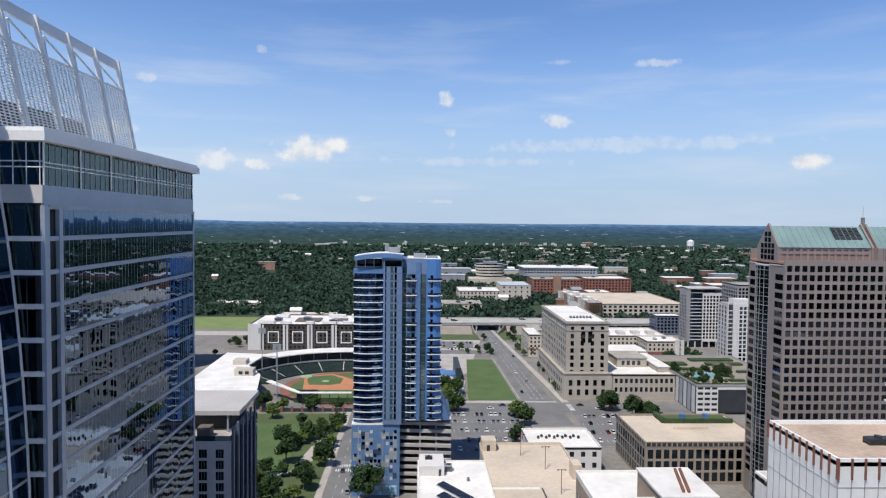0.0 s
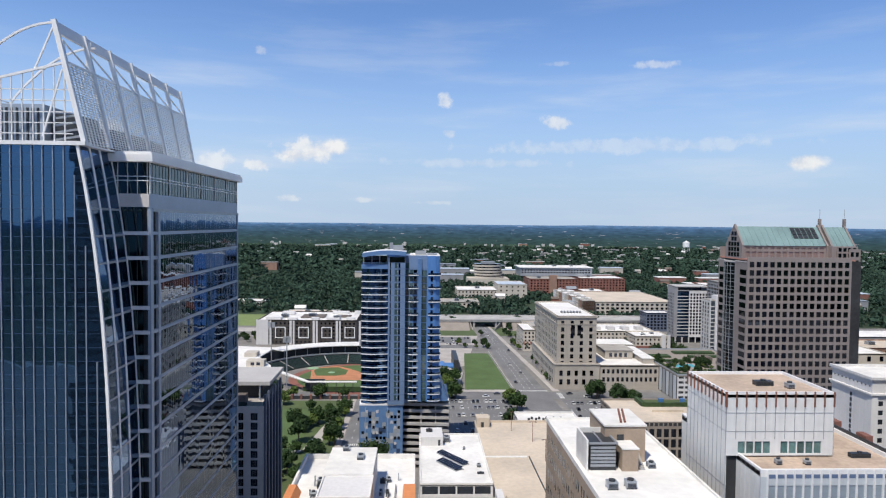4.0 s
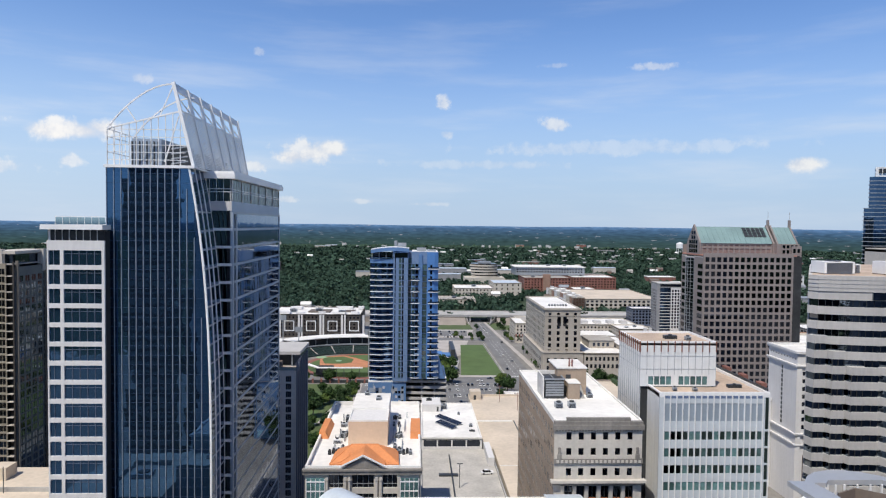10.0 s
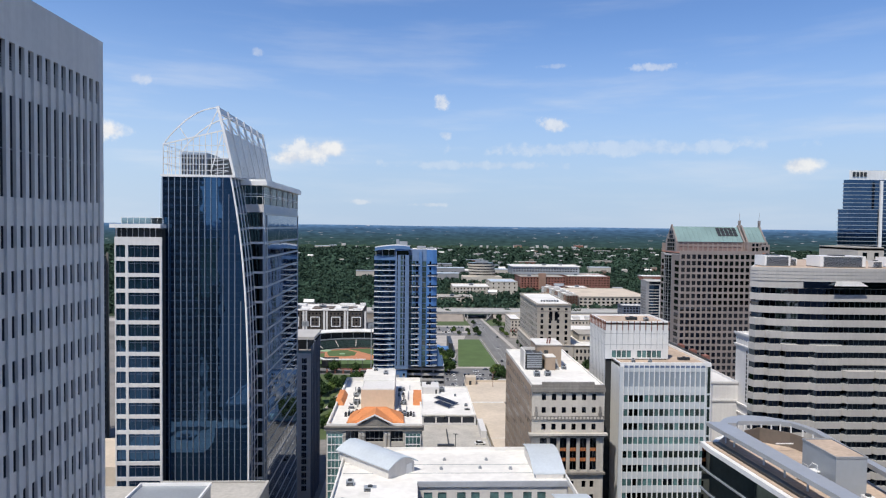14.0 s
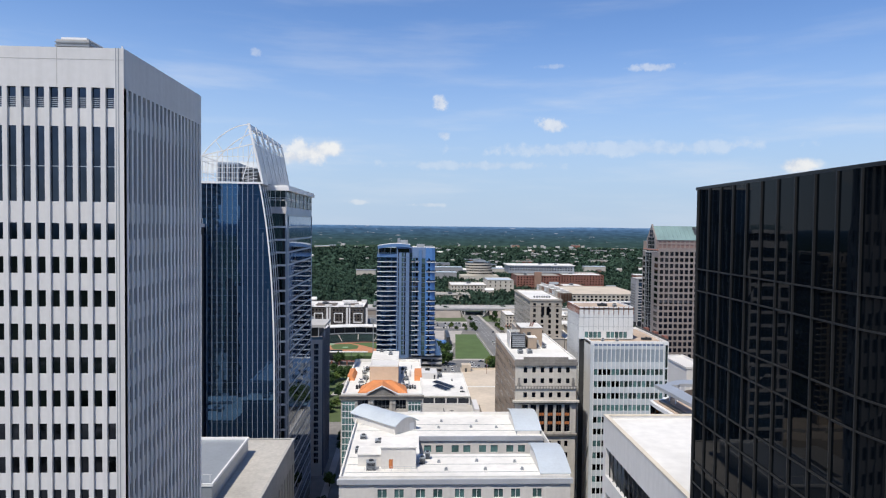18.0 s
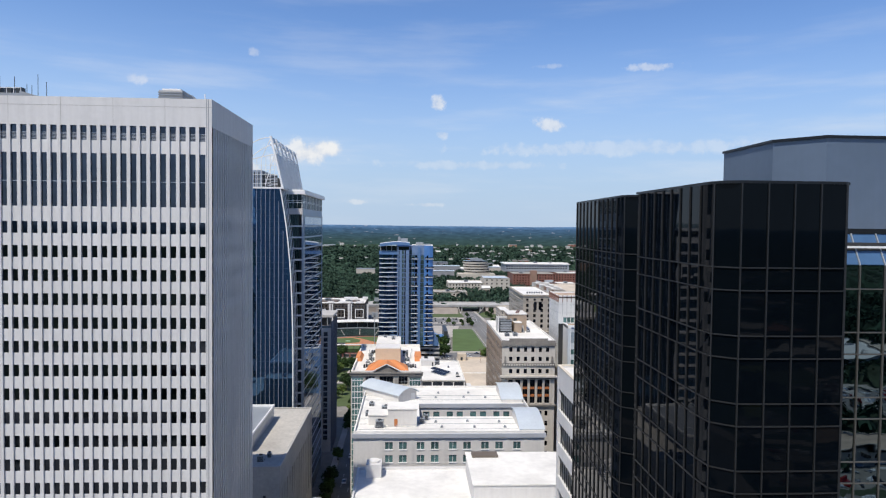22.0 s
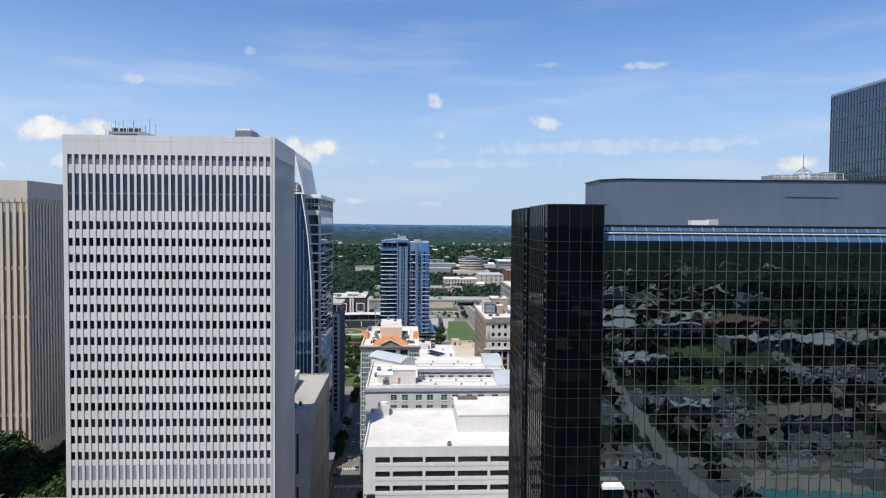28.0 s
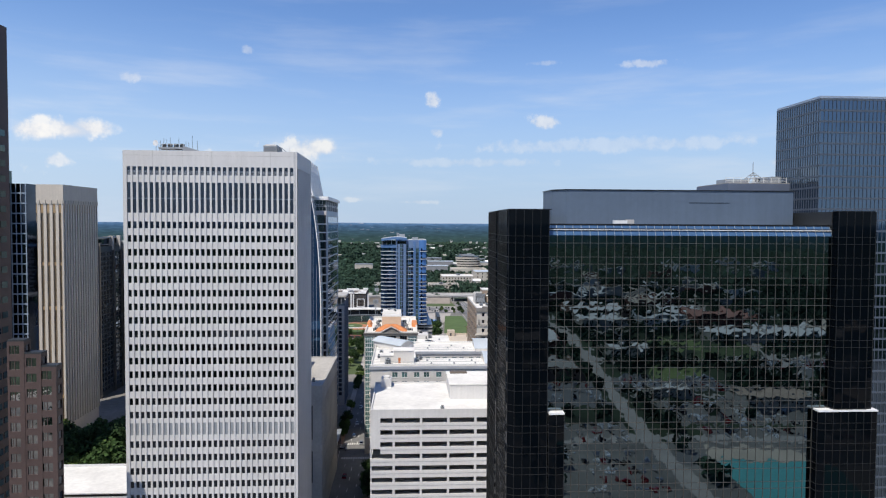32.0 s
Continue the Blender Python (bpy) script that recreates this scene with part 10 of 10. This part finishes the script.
# houses and sheds showing among the woods
h_rng = random.Random(31)
for i in range(112):
    y = h_rng.uniform(760, 1900) if i % 2 else h_rng.uniform(1200, 3300)
    x = h_rng.uniform(-.7, .7) * y
    if x < 40 and h_rng.random() < .7:
        x = h_rng.uniform(.1, .7) * y
    big = h_rng.random() < .35
    w, d, hh = (h_rng.uniform(25, 70), h_rng.uniform(14, 30), h_rng.uniform(9, 14)) if big else (h_rng.uniform(9, 16), h_rng.uniform(8, 12), h_rng.uniform(7, 10))
    hh += 1 + y / 420
    house = thing("distant_shed" if big else "distant_house", (x, y, 0), "long pale-roofed shed among trees" if big else "small gabled house among trees", "shed" if big else "house", "distant sheds" if big else "distant houses")
    part("wall", [box(x - w / 2, y - d / 2, 0, x + w / 2, y + d / 2, hh)], h_rng.choice((CREAM_WALL, GREY_CLADDING, RED_BRICK, GREY_CLADDING, BRICK_MIX)), house)
    if big:
        part("roof", [box(x - w / 2 - .5, y - d / 2 - .5, hh, x + w / 2 + .5, y + d / 2 + .5, hh + .8)], h_rng.choice((WHITE_ROOF, LOUVRE_GREY, GREY_ROOF, PALE_METAL)), house)
    else:
        part("roof", poly("roof", [(x - w / 2 - .6, y - d / 2 - .6, hh), (x + w / 2 + .6, y - d / 2 - .6, hh), (x + w / 2 + .6, y + d / 2 + .6, hh), (x - w / 2 - .6, y + d / 2 + .6, hh), (x - w / 2 - .6, y, hh + d * .35), (x + w / 2 + .6, y, hh + d * .35)], [(0, 1, 5, 4), (2, 3, 4, 5), (0, 4, 3), (1, 2, 5), (3, 2, 1, 0)]), h_rng.choice((GREY_ROOF, LOUVRE_GREY, BROWN_CLADDING, WHITE_ROOF)), house)

# far rising country as a self-glowing backdrop, blue haze painted in
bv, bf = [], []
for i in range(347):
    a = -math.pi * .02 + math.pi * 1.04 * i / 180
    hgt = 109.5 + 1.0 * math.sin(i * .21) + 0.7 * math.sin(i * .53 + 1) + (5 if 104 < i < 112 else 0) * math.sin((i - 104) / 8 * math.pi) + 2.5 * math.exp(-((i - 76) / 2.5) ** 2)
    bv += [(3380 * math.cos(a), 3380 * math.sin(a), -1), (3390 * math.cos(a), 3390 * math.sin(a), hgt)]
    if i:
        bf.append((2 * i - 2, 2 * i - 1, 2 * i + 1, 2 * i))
tagged(setting("backdrop", poly("backdrop", bv, bf), DISTANCE_HAZE, "self-glowing far wooded hills with blue haze painted in", "backdrop"))


# ---- cars ----
def car(paint_mat, label):
    t = thing("parked_car", (0, 0, 0), label, "car", "parked cars")
    body = [np.array([(x, y, z) for z, s in ((.3, 1.0), (.85, .97)) for x, y in ((-.9 * s, -2.2 * s), (.9 * s, -2.2 * s), (.9 * s, 2.2 * s), (-.9 * s, 2.2 * s))])]
    part("body", body, paint_mat, t)
    part("cabin", [np.array([(-.82, -1.3, .85), (.82, -1.3, .85), (.82, 1.5, .85), (-.82, 1.5, .85), (-.62, -.6, 1.45), (.62, -.6, 1.45), (.62, 1.1, 1.45), (-.62, 1.1, 1.45)])], DARK_GLASS, t)
    part("roof_panel", [box(-.6, -.55, 1.45, .6, 1.05, 1.49)], paint_mat, t)
    for y in (-1.35, 1.35):
        part("wheel", poly("wheel", [(x, y + .32 * math.cos(j * math.tau / 10), .32 + .32 * math.sin(j * math.tau / 10)) for x in (-.92, .92) for j in range(10)], [tuple(range(10))[::-1], tuple(range(10, 20))] + [(j, (j + 1) % 10, 10 + (j + 1) % 10, 10 + j) for j in range(10)]), DARK_METAL, t)
    return t


CARS = [car(m, "%s parked car on asphalt" % n) for n, m in (("white painted", CAR_WHITE), ("dark grey", CAR_GREY), ("silver metallic", CAR_SILVER), ("deep red", CAR_RED), ("black glossy", CAR_BLACK))]
c_rng = random.Random(17)
PLACES = [(20 + 2.7 * i + 1.35, y + 2.5, .12, 0) for y in (326, 340, 356, 372, 386) for i in range(14) if c_rng.random() < .62 and not (i > 10 and y < 350)]
PLACES += [(93 + 2.7 * i + 1.35, y + 2.5, .12, 0) for y in (338, 352, 368, 382) for i in range(10) if c_rng.random() < .6]
PLACES += [(-36.9, 75, .14, 90)] + [(-33.0, y, .12, 180) for y in (-60, 40, 96, 118, 150, 190, 262, 300, 350)] + [(-28.5, y, .12, 0) for y in (-30, 84, 210, 276, 332, 380)]
PLACES += [(x, 401, .14, 90) for x in (-60, 22, 44, 58, 110)] + [(x, 408, .14, -90) for x in (-20, 12, 52, 100)]
PLACES += [(69, 440, .12, 4), (73, 500, .12, 4), (80, 560, .12, 184), (72, 620, .12, 4), (77, 470, .12, 184), (70, 640, .12, 3), (67, 655, .12, 3)]
PLACES += [(24 + 3.1 * i, 590 + 16 * k, .14, 0) for i in range(9) for k in range(3) if c_rng.random() < .5]
PLACES += [(22.6, 152.5, 26.0, 95), (84, 244, .05, 20), (90, 252, .05, 25)]
for i, (x, y, z, r) in enumerate(PLACES):
    m = pose(x, y, z, 0, 0, r)
    if i < len(CARS):
        CARS[i].matrix_basis = m
    else:
        copy_thing(CARS[c_rng.choice((0, 0, 0, 0, 1, 1, 2, 2, 2, 4, 4, 3))], m)

# ---- behind the flight path: streets, lots, roofs and trees that the mirror glass shows ----
quad("rear_ground", [(-420, -1400), (900, -1400), (900, -345), (-420, -345)], .1, WOODLAND_FLOOR, "dark green ground under trees behind the flight path", "ground", .06)


def ribbon(name, line, width, z, mat, label):
    """A street along a line of ground points."""
    rings = []
    for i, (x, y) in enumerate(line):
        a, b = Vector(line[max(0, i - 1)]), Vector(line[min(len(line) - 1, i + 1)])
        n_ = (b - a).normalized().orthogonal() * width / 2
        rings.append([(x - n_.x, y - n_.y, z - .1), (x + n_.x, y + n_.y, z - .1), (x + n_.x, y + n_.y, z), (x - n_.x, y - n_.y, z)])
    return setting(name, strip(name, rings), mat, label, "road")


ROADS = [([(172, -1100), (160, -800), (157, -691), (148, -591), (141, -535), (131, -459), (123, -396), (118, -348), (114, -262)], 9.0),
         ([(-380, -352), (60, -346), (118, -352), (250, -340), (480, -330)], 9.0),
         ([(-380, -520), (140, -545), (290, -552), (700, -580)], 8.0),
         ([(141, -438), (240, -432), (330, -440), (480, -470)], 7.0),
         ([(250, -340), (268, -430), (300, -560), (330, -700), (420, -1000)], 8.0),
         ([(-60, -270), (-20, -420), (20, -620), (60, -900)], 8.0),
         ([(150, -700), (420, -720), (760, -760)], 8.0)]
for i, (line, width) in enumerate(ROADS):
    ribbon("rear_street_%d" % (i + 1), line, width, .24 + .02 * i, PAVING, "pale concrete street behind the flight path")
quad("turquoise_court", [(137, -318), (190, -312), (178, -270), (134, -270)], .36, TURQUOISE, "turquoise painted plaza floor", "plaza", .2)
quad("rear_plaza", [(142, -336), (182, -331), (192, -312), (136, -319)], .3, BEIGE_DECK, "sandy plaza border", "plaza", .1)
quad("rear_plaza_side", [(190, -312), (262, -312), (262, -268), (178, -270)], .2, CONCRETE, "grey paved court beside the plaza", "plaza", .1)
LOTS = ((137, -490, 212, -448), (146, -425, 240, -372), (150, -366, 236, -340), (263, -545, 366, -494), (60, -376, 112, -338), (66, -332, 110, -276), (60, -470, 120, -410), (300, -440, 400, -350), (-60, -420, 40, -300), (180, -690, 214, -650), (360, -860, 440, -780), (250, -1040, 330, -960))
lot_cars = []
for x0, y0, x1, y1 in LOTS:
    quad("rear_lot", [(x0, y0), (x1, y0), (x1, y1), (x0, y1)], .18, CITY_FLOOR if y0 > -430 else ASPHALT, "asphalt parking lot with rows of cars", "car park", .1)
    for y in np.arange(y0 + 5, y1 - 3, 11.0):
        for x in np.arange(x0 + 4, x1 - 3, 2.9):
            if c_rng.random() < .5:
                lot_cars.append((x, y, c_rng.random()))
for lo, hi, mat in ((0, .4, CAR_WHITE), (.4, .65, CAR_SILVER), (.65, .88, CAR_BLACK), (.88, 1.01, CAR_RED)):
    shp = []
    for x, y, r in lot_cars:
        if lo <= r < hi:
            shp += [box(x - .9, y - 2.2, .4, x + .9, y + 2.2, 1.0), np.array([(x - .8, y - 1.3, 1.0), (x + .8, y - 1.3, 1.0), (x + .8, y + 1.5, 1.0), (x - .8, y + 1.5, 1.0), (x - .6, y - .6, 1.6), (x + .6, y - .6, 1.6), (x + .6, y + 1.1, 1.6), (x - .6, y + 1.1, 1.6)])]
    tagged(part("lot_cars", shp, mat), "rows of parked cars in the rear lots", "cars", kind="stuff")
quad("rear_clearing_1", [(170, -484), (202, -482), (217, -515), (183, -518)], .2, GRASS_LIGHT, "dry yellowish grass clearing", "lawn", .1)
quad("rear_clearing_2", [(222, -533), (268, -532), (318, -612), (251, -597)], .22, GRASS, "sandy cleared lot", "lot", .1)
quad("rear_clearing_3", [(209, -598), (257, -597), (276, -640), (225, -642)], .2, GRASS_LIGHT, "dry yellowish grass clearing", "lawn", .1)
REAR = [(196, -424, 238, -398, 8, CREAM_WALL, TAN_ROOF), (256, -420, 288, -372, 9, BRICK_MIX, BEIGE_DECK), (70, -520, 118, -480, 9, BRICK_MIX, GREY_ROOF), (150, -442, 176, -430, 6, CREAM_WALL, WHITE_ROOF), (160, -580, 196, -556, 8, CREAM_WALL, WHITE_ROOF), (60, -640, 130, -590, 10, RED_BRICK, WHITE_ROOF),
        (280, -668, 340, -624, 9, CREAM_WALL, WHITE_ROOF), (345, -680, 400, -628, 8, WHITE_CONCRETE, WHITE_ROOF), (404, -692, 470, -640, 9, CREAM_WALL, BEIGE_DECK), (250, -760, 300, -722, 10, WHITE_CONCRETE, WHITE_ROOF), (306, -770, 372, -712, 13, RED_BRICK, RED_TERRACE), (296, -840, 350, -790, 9, CREAM_WALL, WHITE_ROOF),
        (180, -760, 232, -716, 9, CREAM_WALL, WHITE_ROOF), (190, -860, 260, -800, 9, BRICK_MIX, WHITE_ROOF), (-20, -640, 40, -580, 9, CREAM_WALL, WHITE_ROOF), (-180, -500, -90, -420, 12, RED_BRICK, GREY_ROOF), (480, -640, 560, -600, 9, CREAM_WALL, WHITE_ROOF), (390, -560, 450, -500, 9, BRICK_MIX, GREY_ROOF)]
for a, b, c, d, z, w, r in REAR:
    office("rear_low_building", "low flat-roofed building behind the flight path", a, c, b, d, z, w, r, limit=0, faces="n", pitch=5, win=2.4, step=4)
r_rng = random.Random(77)
SHEDS = []
for i in range(46):
    y = r_rng.choice((r_rng.uniform(-1180, -880), r_rng.uniform(-1800, -1200)))
    x = r_rng.uniform(.12, .55) * -y
    w, d, z = r_rng.uniform(14, 60), r_rng.uniform(10, 26), r_rng.uniform(9, 15)
    SHEDS.append((x, y, w, d))
    e = thing("rear_shed", (x, y, 0), "low pale-roofed shed behind the flight path", "shed", "rear sheds")
    part("wall", [box(x - w / 2, y - d / 2, 0, x + w / 2, y + d / 2, z)], r_rng.choice((CREAM_WALL, RED_BRICK, WHITE_CONCRETE, GREY_CLADDING)), e)
    part("roof", [box(x - w / 2 - .3, y - d / 2 - .3, z, x + w / 2 + .3, y + d / 2 + .3, z + .5)], r_rng.choice((WHITE_ROOF, WHITE_ROOF, BEIGE_DECK, GREY_ROOF)), e)
# trees fill what the streets, lots and roofs leave free
tr = np.random.RandomState(51)
px_, py_ = tr.uniform(-200, 760, 7600), -tr.uniform(272, 1250, 7600)
free = np.ones(len(px_), bool)
for line, width in ROADS:
    for (ax, ay), (bx_, by_) in zip(line, line[1:]):
        ux, uy = bx_ - ax, by_ - ay
        u = np.clip(((px_ - ax) * ux + (py_ - ay) * uy) / (ux * ux + uy * uy), 0, 1)
        free &= np.hypot(px_ - ax - u * ux, py_ - ay - u * uy) > width / 2 + 3
for x0, y0, x1, y1 in [q[:4] for q in REAR] + [(x0, y0, x1, y1) for x0, y0, x1, y1 in LOTS] + [(132, -337, 264, -266), (168, -520, 218, -480), (222, -606, 300, -530), (209, -644, 277, -596)] + [(x - w / 2, y - d / 2, x + w / 2, y + d / 2 + 8) for x, y, w, d in SHEDS]:
    inside = (px_ > x0 - 2) & (px_ < x1 + 2) & (py_ > y0 - 2) & (py_ < y1 + 2)
    free &= ~inside | ((tr.uniform(0, 1, len(px_)) < .05) & (y1 - y0 < 60))
free &= (py_ < -440) | (tr.uniform(0, 1, len(px_)) < .45)
tufts("rear_trees", np.stack([px_[free], py_[free], tr.uniform(2.6, 5.4, free.sum()), tr.uniform(3.2, 5.6, free.sum())], -1), LEAF_WOOD, "street and yard trees behind the flight path", 16)
